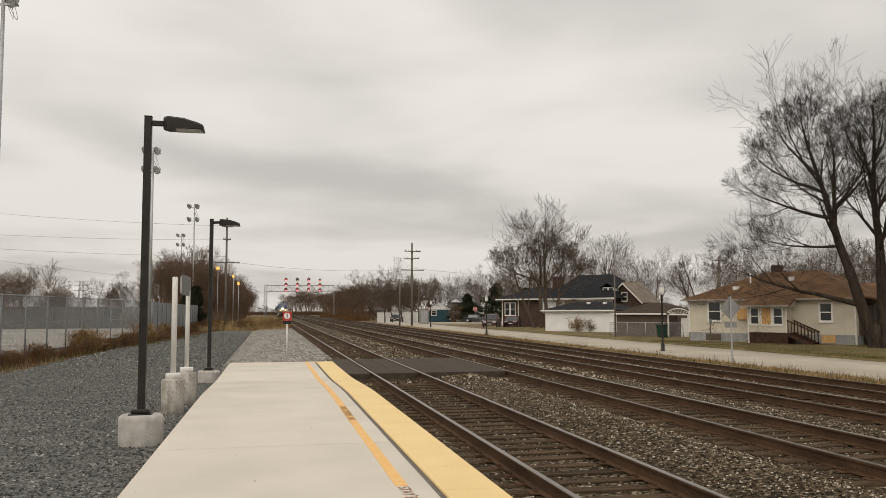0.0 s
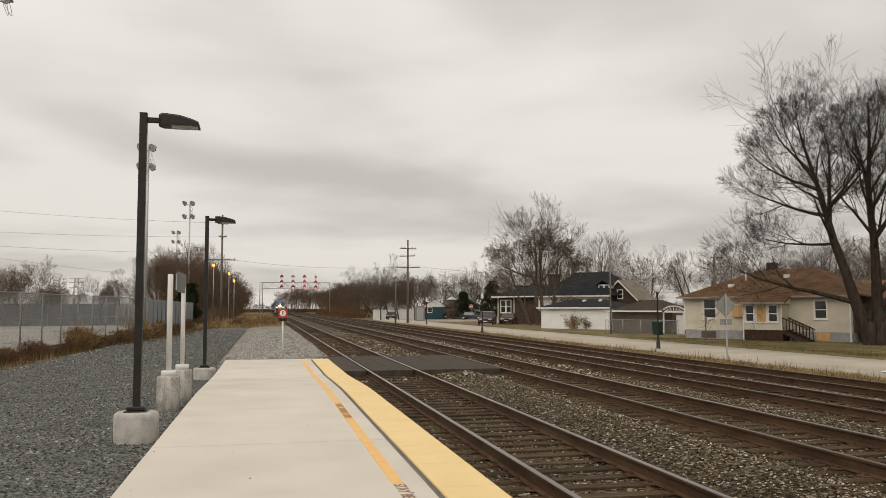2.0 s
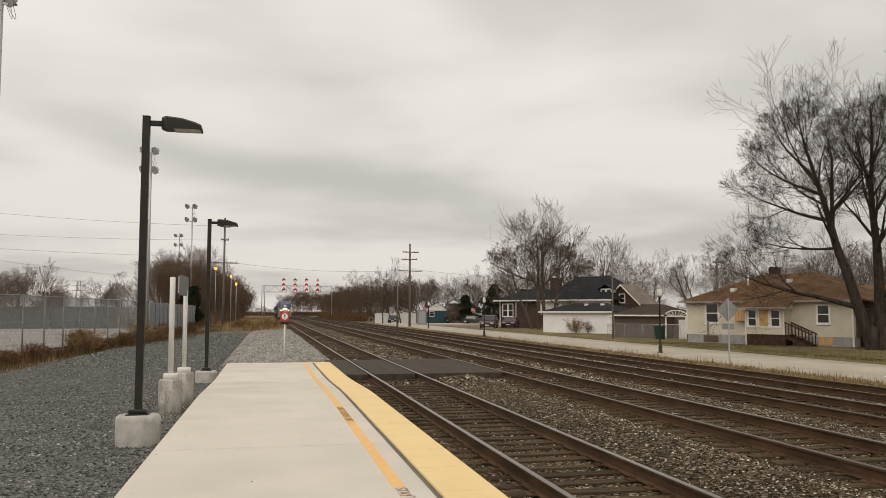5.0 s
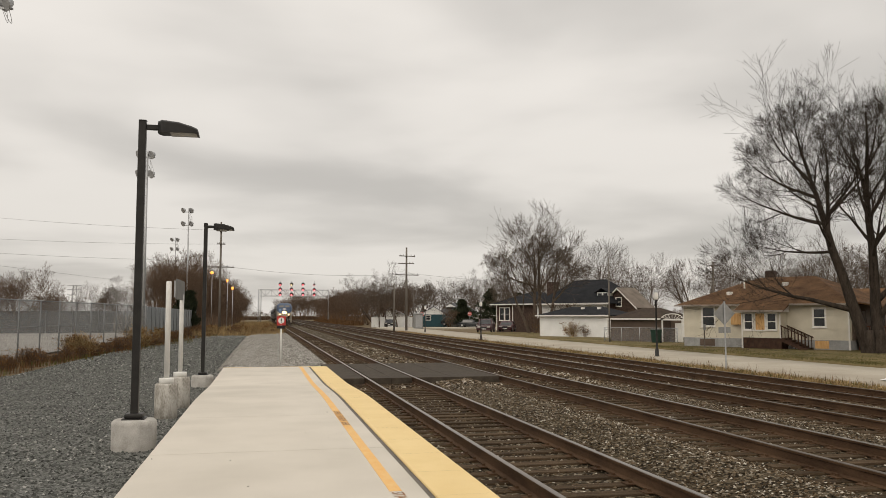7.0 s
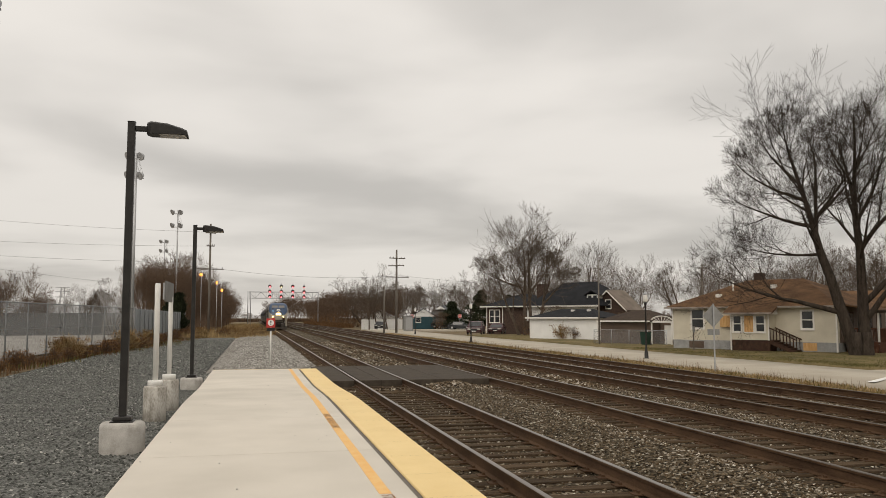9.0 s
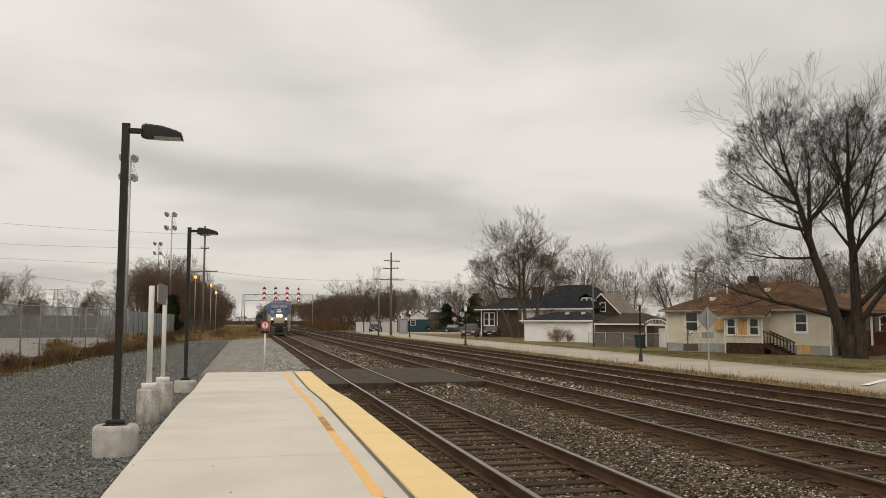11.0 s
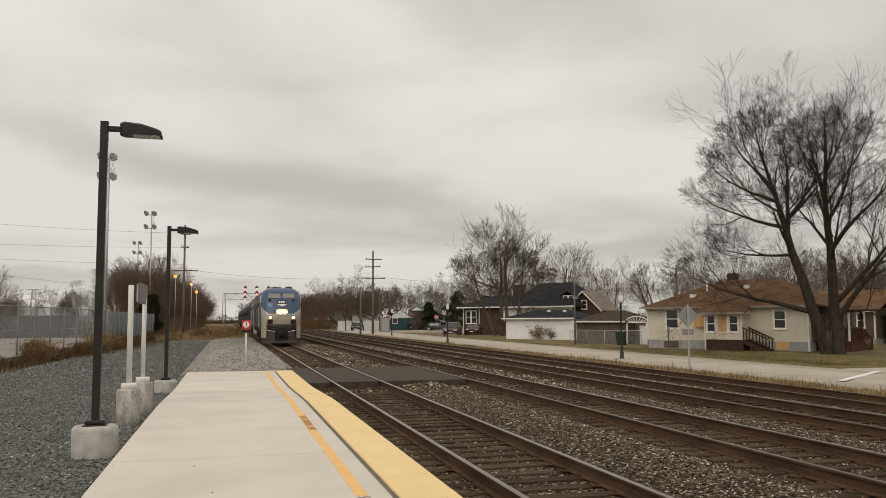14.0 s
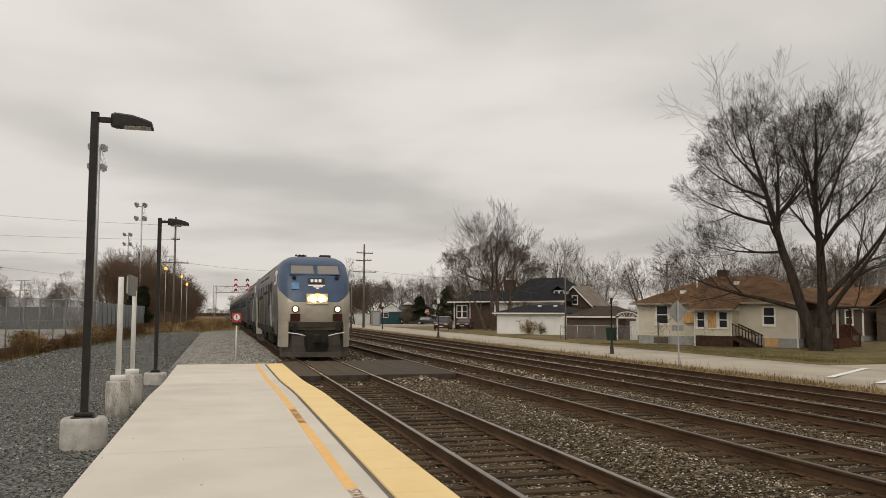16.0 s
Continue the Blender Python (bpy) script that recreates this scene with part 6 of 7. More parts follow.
def tall_fence():
    a, b = Vector((-13.0, 25.6, -0.35)), Vector((-9.1, 68.0, -0.35))
    d = (b - a).normalized()
    f = group("chain_link_fence", pose(0, 0, 0), "tall galvanised chain-link fence beside the gravel", "fence")
    n = 15
    step = (b - a) / n
    top = 3.05
    for i in range(n + 1):
        p = a + step * i
        bm = bmesh.new()
        tube(bm, p + Vector((0, 0, -0.2)), p + Vector((0, 0, top + 0.06)), 0.038 if i % 5 else 0.05, n=8)
        part("fence_post", bm, M["fence_steel"], f)
    for z in (top, 1.75, 0.12):
        bm = bmesh.new()
        tube(bm, a + Vector((0, 0, z)), b + Vector((0, 0, z)), 0.024 if z > 2 else 0.012, n=6)
        part("rail", bm, M["fence_steel"], f)
    for i in range(n):
        p, q = a + step * i, a + step * (i + 1)
        o = Vector((d.y, -d.x, 0)) * 0.05
        bm = bmesh.new()
        quad(bm, p + o + Vector((0, 0, 0.05)), q + o + Vector((0, 0, 0.05)), q + o + Vector((0, 0, top)), p + o + Vector((0, 0, top)))
        part("wire_mesh", bm, M["chain_link"], f)
    g = group("slatted_fence", pose(0, 0, 0), "tall chain-link fence with grey privacy slats", "fence")
    a, b = Vector((-9.1, 68.05, -0.35)), Vector((-9.3, 118.0, -0.35))
    n = 17
    step = (b - a) / n
    for i in range(n + 1):
        p = a + step * i
        bm = bmesh.new()
        tube(bm, p + Vector((0.06, 0, -0.2)), p + Vector((0.06, 0, 3.0)), 0.04, n=8)
        part("fence_post", bm, M["fence_steel"], g)
    k = 0
    for i in range(n):
        p = a + step * i
        for j in range(14):
            y = p.y + 0.06 + j * 0.206
            bm = bmesh.new()
            box(bm, p.x - 0.012, p.x + 0.012, y, y + 0.19, -0.3, 2.62 + 0.02 * ((k * 7) % 3))
            part("slat", bm, M["slat_grey"], g)
            k += 1
    # second fence across the lot
    h = group("chain_link_fence", pose(0, 0, 0), "distant chain-link fence across the lot", "fence")
    for i in range(24):
        bm = bmesh.new()
        tube(bm, (-80 + i * 3.0, 108, -0.4), (-80 + i * 3.0, 108, 2.6), 0.05, n=6)
        part("fence_post", bm, M["fence_steel"], h)
    bm = bmesh.new()
    box(bm, -80, -11, 108.05, 108.06, -0.3, 2.5)
    part("wire_mesh", bm, M["chain_link"], h)
    w = group("low_building", pose(-70, 128, -0.4), "low grey commercial building beyond the lot", "building")
    bm = bmesh.new()
    box(bm, -30, 46, 0, 14, -0.2, 2.7)
    part("wall", bm, M["haze_wall"], w)
    bm = bmesh.new()
    box(bm, -30.4, 46.4, -0.4, 14.4, 2.7, 3.0)
    part("roof", bm, M["dark_metal"], w)
    for i in range(9):
        bm = bmesh.new()
        box(bm, -26 + i * 7.8, -23 + i * 7.8, -0.06, 0.0, 0.9, 2.3)
        part("window", bm, M["pane"], w)


def flood_pole(m, h, heads, label):
    p = group("floodlight_pole", m, label, "floodlight", "floodlight poles")
    bm = bmesh.new()
    tube(bm, (0, 0, -0.3), (0, 0, h), 0.16, 0.09, n=10)
    part("pole", bm, M["galv"], p)
    for z, dx in heads:
        bm = bmesh.new()
        box(bm, -0.75, 0.75, -0.06, 0.06, z - 0.05, z + 0.05)
        part("crossarm", bm, M["galv"], p)
        for s, tilt in ((-0.72, 35), (0.5, 40)):
            bm = bmesh.new()
            lathe(bm, [(0.1, -0.3), (0.2, -0.22), (0.42, 0.12), (0.45, 0.2)], 14)
            mm = Matrix.Translation((s, -0.1, z + 0.28)) @ Matrix.Rotation(radians(-120), 4, "Y") @ Matrix.Rotation(radians(tilt), 4, "X")
            bmesh.ops.transform(bm, matrix=mm, verts=bm.verts)
            part("floodlight", bm, M["galv"], p)
    for k in range(2):
        bm = bmesh.new()
        last = Vector((0.1, 0, h - 0.3))
        for i in range(1, 9):
            t = i / 8
            q = Vector((0.1 + 0.55 * math.sin(t * 3.1) * (0.8 + 0.3 * k), 0.05 * k, h - 0.3 - 1.9 * math.sin(t * 3.14 * 0.9) - 0.5 * t))
            tube(bm, last, q, 0.015, n=4, cap=False)
            last = q
        part("loose_cable", bm, M["wire"], p)
    return p


def left_poles():
    flood_pole(pose(-12.05, 88, -0.4), 19.2, ((18.6, 0), (16.6, 0)), "tall steel floodlight pole with loose cables")
    flood_pole(pose(-11.95, 134, -0.4), 19.2, ((18.6, 0), (16.5, 0)), "tall steel floodlight pole above the thicket")
    flood_pole(pose(-18.75, 182, -0.4), 18.9, ((18.2, 0), (16.2, 0)), "distant steel floodlight pole")
    flood_pole(pose(-14.0, 46, -0.4), 20.2, ((19.9, 0), (18.5, 0)), "tall steel floodlight pole behind the fence")
    utility_pole("utility_pole", pose(-5.7, 110, -0.4), 14.5, 0.17, ((13.3, 1.3, 15), (11.6, 1.0, 15), (8.6, 3.4, 8)), "weathered wooden utility pole by the thicket", M["pole_wood"])
    for x, y, h, r in ((-7.95, 130, 8.6, 0.3), (-5.55, 128, 7.3, 0.16), (-4.8, 128.5, 6.2, 0.2)):
        l = group("yard_light", pose(x, y, -0.4), "glowing amber yard light on a steel pole", "street lamp", "yard lights")
        bm = bmesh.new()
        tube(bm, (0, 0, -0.2), (0, 0, h + 0.4), 0.045, n=8)
        tube(bm, (0, 0, h + 0.2), (0.0, -0.6, h + 0.35), 0.035, n=6)
        part("pole", bm, M["galv"], l)
        bm = bmesh.new()
        lathe(bm, [(0.1, -0.18), (r * 0.7, -0.12), (r * 0.95, 0.05), (0.12, 0.25)], 12, (0, -0.7, h + 0.2))
        part("lantern", bm, M["lamp_amber"], l, "glowing amber lantern")
    # lattice pylons far behind the lot
    for x, y, h in ((-58, 220, 13.3), (-49.7, 235, 10.6)):
        t = group("power_pylon", pose(x, y, -0.5), "distant lattice power pylon", "pylon", "power pylons")
        bm = bmesh.new()
        for sx in (-1, 1):
            for sy in (-1, 1):
                tube(bm, (sx * 0.95, sy * 0.95, 0), (sx * 0.35, sy * 0.35, h), 0.09, n=4)
        for i in range(7):
            z0, z1 = h * i / 7, h * (i + 1) / 7
            w0, w1 = 0.95 - 0.6 * i / 7, 0.95 - 0.6 * (i + 1) / 7
            tube(bm, (-w0, -w0, z0), (w1, -w1, z1), 0.05, n=4)
            tube(bm, (w0, -w0, z0), (-w1, -w1, z1), 0.05, n=4)
        part("lattice", bm, M["galv"], t)
        for z in (0.75, 0.88, 0.99):
            bm = bmesh.new()
            box(bm, -1.8, 1.8, -0.1, 0.1, h * z - 0.08, h * z + 0.08)
            part("crossarm", bm, M["galv"], t)
    # sagging wires
    for k, (p, q, sag) in enumerate((((-95, 150, 25.0), (-5.7, 110, 13.0), 1.8), ((-95, 152, 19.5), (-5.7, 110, 11.2), 1.6), ((-55, -10, 9.0), (-11, 220, 8.0), 0.4), ((-5.7, 110, 8.4), (20.5, 120, 8.1), 0.7), ((-90, 140, 16.5), (-5.7, 110, 9.0), 1.4), ((20.5, 120, 8.2), (70, 135, 8.0), 1.0))):
        w = group("overhead_wire", pose(0, 0, 0), "thin dark overhead power wire", "wire", "overhead wires")
        pts = []
        for i in range(25):
            c = Vector(p).lerp(Vector(q), i / 24)
            c.z -= sag * 4 * (i / 24) * (1 - i / 24)
            pts.append(c)
        ob = new("strand", tubes_mesh("strand", [(pts, [0.016] * 25, 5)], M["wire"]))
        ob.parent = w


def signal_bridge():
    Y = 285.0
    g = group("signal_bridge", pose(0, Y, -0.4), "galvanised steel signal bridge spanning four tracks", "signal bridge")
    x0, x1, z0, z1 = -1.7, 21.4, 8.9, 11.0
    for x in (x0, x1):
        bm = bmesh.new()
        for s in (-0.45, 0.45):
            tube(bm, (x + s * (x == x0), s, -0.3), (x + s * (x == x0), s, z1 + 0.2), 0.14, n=8)
        for i in range(8):
            tube(bm, (x, -0.45, i * 1.35), (x, 0.45, (i + 1) * 1.35), 0.05, n=5)
        part("mast", bm, M["galv"], g)
    for y in (-0.5, 0.5):
        bm = bmesh.new()
        for z in (z0, z1):
            tube(bm, (x0, y, z), (x1, y, z), 0.12, n=6)
        n = 12
        for i in range(n):
            a, b = x0 + (x1 - x0) * i / n, x0 + (x1 - x0) * (i + 1) / n
            tube(bm, (a, y, z0 if i % 2 else z1), (b, y, z1 if i % 2 else z0), 0.07, n=5)
            tube(bm, (a, y, z0), (a, y, z1), 0.05, n=5)
        part("truss", bm, M["galv"], g)
    bm = bmesh.new()
    box(bm, x0, x1, -0.9, -0.5, z0 - 0.06, z0)
    for i in range(13):
        tube(bm, (x0 + (x1 - x0) * i / 12, -0.9, z0), (x0 + (x1 - x0) * i / 12, -0.9, z0 + 1.1), 0.03, n=4)
    part("walkway", bm, M["galv"], g)
    for k, x in enumerate((5.05, 8.85, 12.7, 16.5)):
        s = group("signal_mast", pose(x, Y - 0.78, 0), "railway signal with three round lamp heads", "railway signal", "signals on the bridge")
        bm = bmesh.new()
        tube(bm, (0, 0.2, 8.4), (0, 0.2, 13.6), 0.07, n=6)
        part("mast", bm, M["galv"], s)
        for j, z in enumerate((8.9, 10.6, 12.3)):
            if k == 3:
                z += -0.1
            lit = M["signal_red"]
            if j == 2 and k == 1:
                lit = M["signal_amber"]
            bm = bmesh.new()
            r = 0.55 if not (k == 3 and j == 2) else 0.4
            tube(bm, (0, 0, z + 0.25), (0, 0.08, z + 0.25), r, n=20)
            hd = part("target", bm, M["sign_black"], s, "black round signal target")
            bm = bmesh.new()
            tube(bm, (0, -0.45, z + 0.3), (0, 0, z + 0.25), 0.2, n=12, cap=False)
            part("hood", bm, M["sign_black"], hd)
            bm = bmesh.new()
            tube(bm, (0, -0.12, z - 0.02), (0, -0.02, z - 0.02), 0.2 if r > 0.5 else 0.13, n=14)
            part("lens", bm, lit, hd, "lit signal lens")
            # added disc behind the lens: its halo in glowing red, no real part
            if lit is M["signal_red"]:
                bm = bmesh.new()
                tube(bm, (0, -0.1, z - 0.02), (0, -0.01, z - 0.02), 0.29 if r > 0.5 else 0.2, n=16)
                part("lens_halo", bm, M["signal_halo"], hd, "red halo of the lens, added as a glowing disc")


tall_fence()
left_poles()
signal_bridge()


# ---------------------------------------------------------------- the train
# one silver in two tones: nose kept lit, long sides darkened for shade
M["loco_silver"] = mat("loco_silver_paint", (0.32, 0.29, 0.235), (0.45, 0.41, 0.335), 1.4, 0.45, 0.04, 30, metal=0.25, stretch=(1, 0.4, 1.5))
M["loco_side"] = mat("shaded_weathered_silver", (0.075, 0.068, 0.058), (0.155, 0.142, 0.122), 1.0, 0.45, 0.06, 25, metal=0.3, stretch=(1, 0.35, 2))
M["loco_blue"] = mat("loco_blue_paint", (0.022, 0.047, 0.1), (0.042, 0.078, 0.145), 1.6, 0.4, 0.03, 40)
M["loco_roof"] = mat("sooty_roof", (0.035, 0.033, 0.03), (0.075, 0.07, 0.064), 1.2, 0.8, 0.2, 20)
M["pilot_grey"] = mat("pilot_grey", (0.022, 0.018, 0.014), (0.058, 0.048, 0.038), 2.5, 0.6, 0.1, 30)
M["under_black"] = mat("grimy_underframe", (0.018, 0.016, 0.014), (0.04, 0.035, 0.03), 3, 0.8, 0.2, 30)
# glossy glass whose pale base colour carries part of the sky reflection
M["windscreen"] = mat("sky_tinted_glass", (0.15, 0.137, 0.12), (0.2, 0.184, 0.16), 1.2, 0.06, spec=0.9)
M["car_steel"] = mat("stainless_car_side", (0.05, 0.046, 0.04), (0.10, 0.092, 0.08), 1.0, 0.4, 0.05, 25, metal=0.5, stretch=(1, 0.2, 3))
M["car_band"] = mat("blue_window_band", (0.03, 0.05, 0.09), (0.05, 0.075, 0.12), 1.5, 0.4)
M["headlight_on"] = glow("headlight_on", (1.0, 0.62, 0.22), 120.0)
# bloom round the headlights, imitated by an emitting surface
M["headlight_glow_disc"] = glow("headlight_glow_disc", (1.0, 0.44, 0.1), 4.0)
M["ditch_on"] = glow("ditch_light_on", (1.0, 0.6, 0.24), 8.0)
M["marker_red"] = mat("marker_lamp_red", (0.035, 0.014, 0.01), (0.06, 0.022, 0.016), 5, 0.2)

LEVELS = ((0.92, 0.42, 0.98, 1.36, 1.05), (1.25, 0.14, 1.06, 1.46, 0.98), (1.56, 0.03, 1.10, 1.50, 0.95), (2.0, 0.0, 1.12, 1.52, 0.95), (2.37, 0.05, 1.08, 1.54, 1.0), (2.53, 0.12, 1.07, 1.545, 1.05), (2.7, 0.2, 1.06, 1.55, 1.1), (2.87, 0.29, 1.06, 1.55, 1.17), (3.05, 0.38, 1.12, 1.55, 1.25),
          (3.35, 0.55, 1.12, 1.54, 1.4), (3.55, 0.68, 1.12, 1.52, 1.5), (4.02, 1.12, 1.08, 1.43, 1.75), (4.2, 1.42, 1.0, 1.30, 2.0), (4.36, 1.9, 0.8, 1.04, 2.3), (4.43, 2.4, 0.55, 0.78, 2.7))
LOCO = 20.6


def nose_y(z):
    for a, b in zip(LEVELS, LEVELS[1:]):
        if a[0] <= z <= b[0]:
            return a[1] + (b[1] - a[1]) * (z - a[0]) / (b[0] - a[0])
    return LEVELS[-1][1]


def bogie(parent, y, axles, wheel_r=0.51):
    span = 1.7 * (axles - 1)
    bm = bmesh.new()
    for s in (-1, 1):
        slab(bm, [(y - span / 2 - 0.55, 0.45), (y + span / 2 + 0.55, 0.45), (y + span / 2 + 0.4, 0.78), (y - span / 2 - 0.4, 0.78)], "x", s * 1.15 - 0.08, s * 1.15 + 0.08)
        box(bm, s * 1.15 - 0.12, s * 1.15 + 0.12, y - 0.5, y + 0.5, 0.3, 0.62)
    box(bm, -1.1, 1.1, y - 0.4, y + 0.4, 0.5, 0.85)
    b = part("bogie", bm, M["under_black"], parent, "grimy black bogie")
    for i in range(axles):
        q = y - span / 2 + 1.7 * i
        for s in (-1, 1):
            bm = bmesh.new()
            tube(bm, (s * 0.69, q, wheel_r + 0.004), (s * 0.82, q, wheel_r + 0.004), wheel_r, n=22)
            part("wheel", bm, M["under_black"], b)


def locomotive(m, lit, label):
    t = group("locomotive", m, label, "locomotive", "locomotives of the train")
    # body skin: plan outline at each level, front to back, mirrored
    def outline(z, y0, a, w, y1):
        half = [(a * 0.5, y0 + 0.01), (a * 0.86, y0 + 0.05), (a + (w - a) * 0.22, y0 + 0.05 + (y1 - y0) * 0.10), (a + (w - a) * 0.6, y0 + 0.05 + (y1 - y0) * 0.28), (a + (w - a) * 0.88, y0 + (y1 - y0) * 0.58), (w, y1), (w, 5.2), (w, LOCO)]
        return [(-x, y) for x, y in reversed(half)] + half
    bms = {"front": bmesh.new(), "blue": bmesh.new(), "side": bmesh.new(), "cab_roof": bmesh.new(), "roof": bmesh.new()}
    cols = len(outline(*LEVELS[0]))
    for lo, hi in zip(LEVELS, LEVELS[1:]):
        A, B = outline(*lo), outline(*hi)
        for i in range(cols - 1):
            k = min(i, cols - 2 - i)  # 0 long side, 1 cab side, 2.. corner and front
            z = lo[0]
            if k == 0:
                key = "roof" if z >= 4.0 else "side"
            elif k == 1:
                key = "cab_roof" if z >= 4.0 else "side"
            elif k == 2:
                key = "blue" if z >= 3.04 else "front"
            elif k == 3:
                key = "blue" if z >= 2.86 else "front"
            elif k == 4:
                key = "blue" if z >= 2.69 else "front"
            elif k == 5:
                key = "blue" if z >= 2.52 else "front"
            else:
                key = "blue" if z >= 2.36 else "front"
            edge = {2: 2.87, 3: 2.7, 4: 2.53, 5: 2.37}.get(k)
            P = [(*A[i], z), (*A[i + 1], z), (*B[i + 1], hi[0]), (*B[i], hi[0])]
            if edge and abs(z - edge) < 0.005:
                # the paint line runs slantwise across this panel
                if i < cols / 2:
                    tri_b, tri_s = (P[1], P[2], P[3]), (P[0], P[1], P[3])
                else:
                    tri_b, tri_s = (P[0], P[2], P[3]), (P[0], P[1], P[2])
                quad(bms["blue"], *tri_b)
                quad(bms["front"], *tri_s)
            else:
                quad(bms[key], *P).smooth = True
    T = outline(*LEVELS[-1])
    f = bms["roof"].faces.new([bms["roof"].verts.new((*p, LEVELS[-1][0])) for p in T])
    for z0, z1 in zip(LEVELS, LEVELS[1:]):
        quad(bms["side"], (-z0[3], LOCO, z0[0]), (z0[3], LOCO, z0[0]), (z1[3], LOCO, z1[0]), (-z1[3], LOCO, z1[0]))
    for b in bms.values():
        bmesh.ops.remove_doubles(b, verts=b.verts, dist=0.0005)
    nose = part("nose", bms["front"], M["loco_silver"], t, "silver lower nose")
    cab = part("cab_front", bms["blue"], M["loco_blue"], t, "dark blue cab front")
    side = part("side_panel", bms["side"], M["loco_side"], t, "weathered silver side, its colour darkened for shade")
    part("cab_roof", bms["cab_roof"], M["loco_blue"], t)
    roof = part("roof", bms["roof"], M["loco_roof"], t, "sooty dark roof")
    # windscreens
    for x0, x1 in ((-1.03, -0.05), (0.1, 1.03)):
        z0, z1 = 3.6, 3.97
        bm = bmesh.new()
        d = 0.028
        for s in (0,):
            a = [(x0, nose_y(z0) + 0.03 - d, z0), (x1, nose_y(z0) + 0.03 - d, z0), (x1 - 0.02, nose_y(z1) + 0.03 - d, z1), (x0 + 0.02, nose_y(z1) + 0.03 - d, z1)]
            slabv = [bm.verts.new(p) for p in a] + [bm.verts.new((p[0], p[1] + 0.04, p[2])) for p in a]
            bm.faces.new(slabv[:4])
            for i in range(4):
                bm.faces.new((slabv[i], slabv[(i + 1) % 4], slabv[4 + (i + 1) % 4], slabv[4 + i]))
        part("windscreen", bm, M["windscreen"], cab, "glossy windscreen, coloured pale for the sky's reflection")
        bm = bmesh.new()
        for u0, u1, v0, v1 in ((x0 - 0.05, x1 + 0.05, z0 - 0.05, z0), (x0 - 0.05, x1 + 0.05, z1, z1 + 0.04), (x0 - 0.05, x0, z0, z1), (x1, x1 + 0.05, z0, z1)):
            p = [(u0, nose_y(v0) + 0.03 - 0.045, v0), (u1, nose_y(v0) + 0.03 - 0.045, v0), (u1, nose_y(v1) + 0.03 - 0.045, v1), (u0, nose_y(v1) + 0.03 - 0.045, v1)]
            q = [bm.verts.new(v) for v in p] + [bm.verts.new((v[0], v[1] + 0.06, v[2])) for v in p]
            bm.faces.new(q[:4])
            for i in range(4):
                bm.faces.new((q[i], q[(i + 1) % 4], q[4 + (i + 1) % 4], q[4 + i]))
        part("window_frame", bm, M["loco_blue"], cab)

    def plate(name, x0, x1, z0, z1, material, parent, out=0.03, label="", yoff=0.0):
        bm = bmesh.new()
        p = [(x0, nose_y(z0) - out + yoff, z0), (x1, nose_y(z0) - out + yoff, z0), (x1, nose_y(z1) - out + yoff, z1), (x0, nose_y(z1) - out + yoff, z1)]
        q = [bm.verts.new(v) for v in p] + [bm.verts.new((v[0], v[1] + out + 0.12, v[2])) for v in p]
        bm.faces.new(q[:4])
        for i in range(4):
            bm.faces.new((q[i], q[(i + 1) % 4], q[4 + (i + 1) % 4], q[4 + i]))
        return part(name, bm, material, parent, label)
    nb = plate("number_board", -0.33, 0.38, 3.17, 3.40, M["pilot_grey"], cab, 0.02)
    for i in range(3):
        plate("number_bar", -0.22 + i * 0.17, -0.1 + i * 0.17, 3.22, 3.35, M["sign_white"], nb, 0.03, "white bar")
    for i, (x0, x1, z) in enumerate(((-0.32, 0.38, 3.06), (-0.12, 0.28, 3.0), (0.0, 0.12, 2.94))):
        plate("emblem", x0, x1, z, z + 0.05, M["sign_white"], cab, 0.018, "white emblem stripe")
    plate("patch", -1.02, -0.7, 2.92, 3.2, M["blue_patch"], cab, 0.012, "pale blue square patch", yoff=0.02)
    # lights
    hb = plate("headlight_housing", -0.42, 0.48, 2.29, 2.73, M["loco_silver"], cab, 0.05)
    # added oval wider than the lamps; when lit it stands for their bloom
    bm = bmesh.new()
    y = nose_y(2.51) - 0.05
    tube(bm, (0, 0, 0), (0, 0.05, 0), 0.2, n=24)
    bmesh.ops.transform(bm, matrix=Matrix.Translation((0.03, y - 0.012, 2.51)) @ Matrix.Diagonal((2.1, 1, 1.08, 1)), verts=bm.verts)
    part("headlight_glow_disc", bm, M["headlight_glow_disc"] if lit else M["lens"], hb, "wide glowing disc added for the headlight bloom" if lit else "")
    for x in (-0.15, 0.21):
        bm = bmesh.new()
        y = nose_y(2.51) - 0.06
        tube(bm, (x, y - 0.025, 2.51), (x, y + 0.06, 2.51), 0.12, n=18)
        part("headlight", bm, M["headlight_on"] if lit else M["lens"], hb, "glowing headlight" if lit else "")
    for s in (-1, 1):
        x = s * 0.88
        bm = bmesh.new()
        tube(bm, (x, -0.035, 2.08), (x, 0.1, 2.08), 0.155, n=18)
        ring = part("ditch_light_rim", bm, M["pilot_grey"], nose)
        bm = bmesh.new()
        tube(bm, (x, -0.055, 2.08), (x, -0.02, 2.08), 0.1, n=18)
        part("ditch_light", bm, M["ditch_on"] if lit else M["lens"], ring, "glowing ditch light" if lit else "")
        plate("marker_lamp", x - 0.2, x + 0.2, 1.58, 1.88, M["marker_red"], nose, 0.025, "dark red marker lamps")
        bm = bmesh.new()
        lathe(bm, [(0.05, 0), (0.09, 0.04), (0.05, 0.1)], 10)
        bmesh.ops.transform(bm, matrix=Matrix.Translation((s * 0.9, nose_y(3.4) + 0.02, 3.42)) @ Matrix.Rotation(radians(100), 4, "X"), verts=bm.verts)
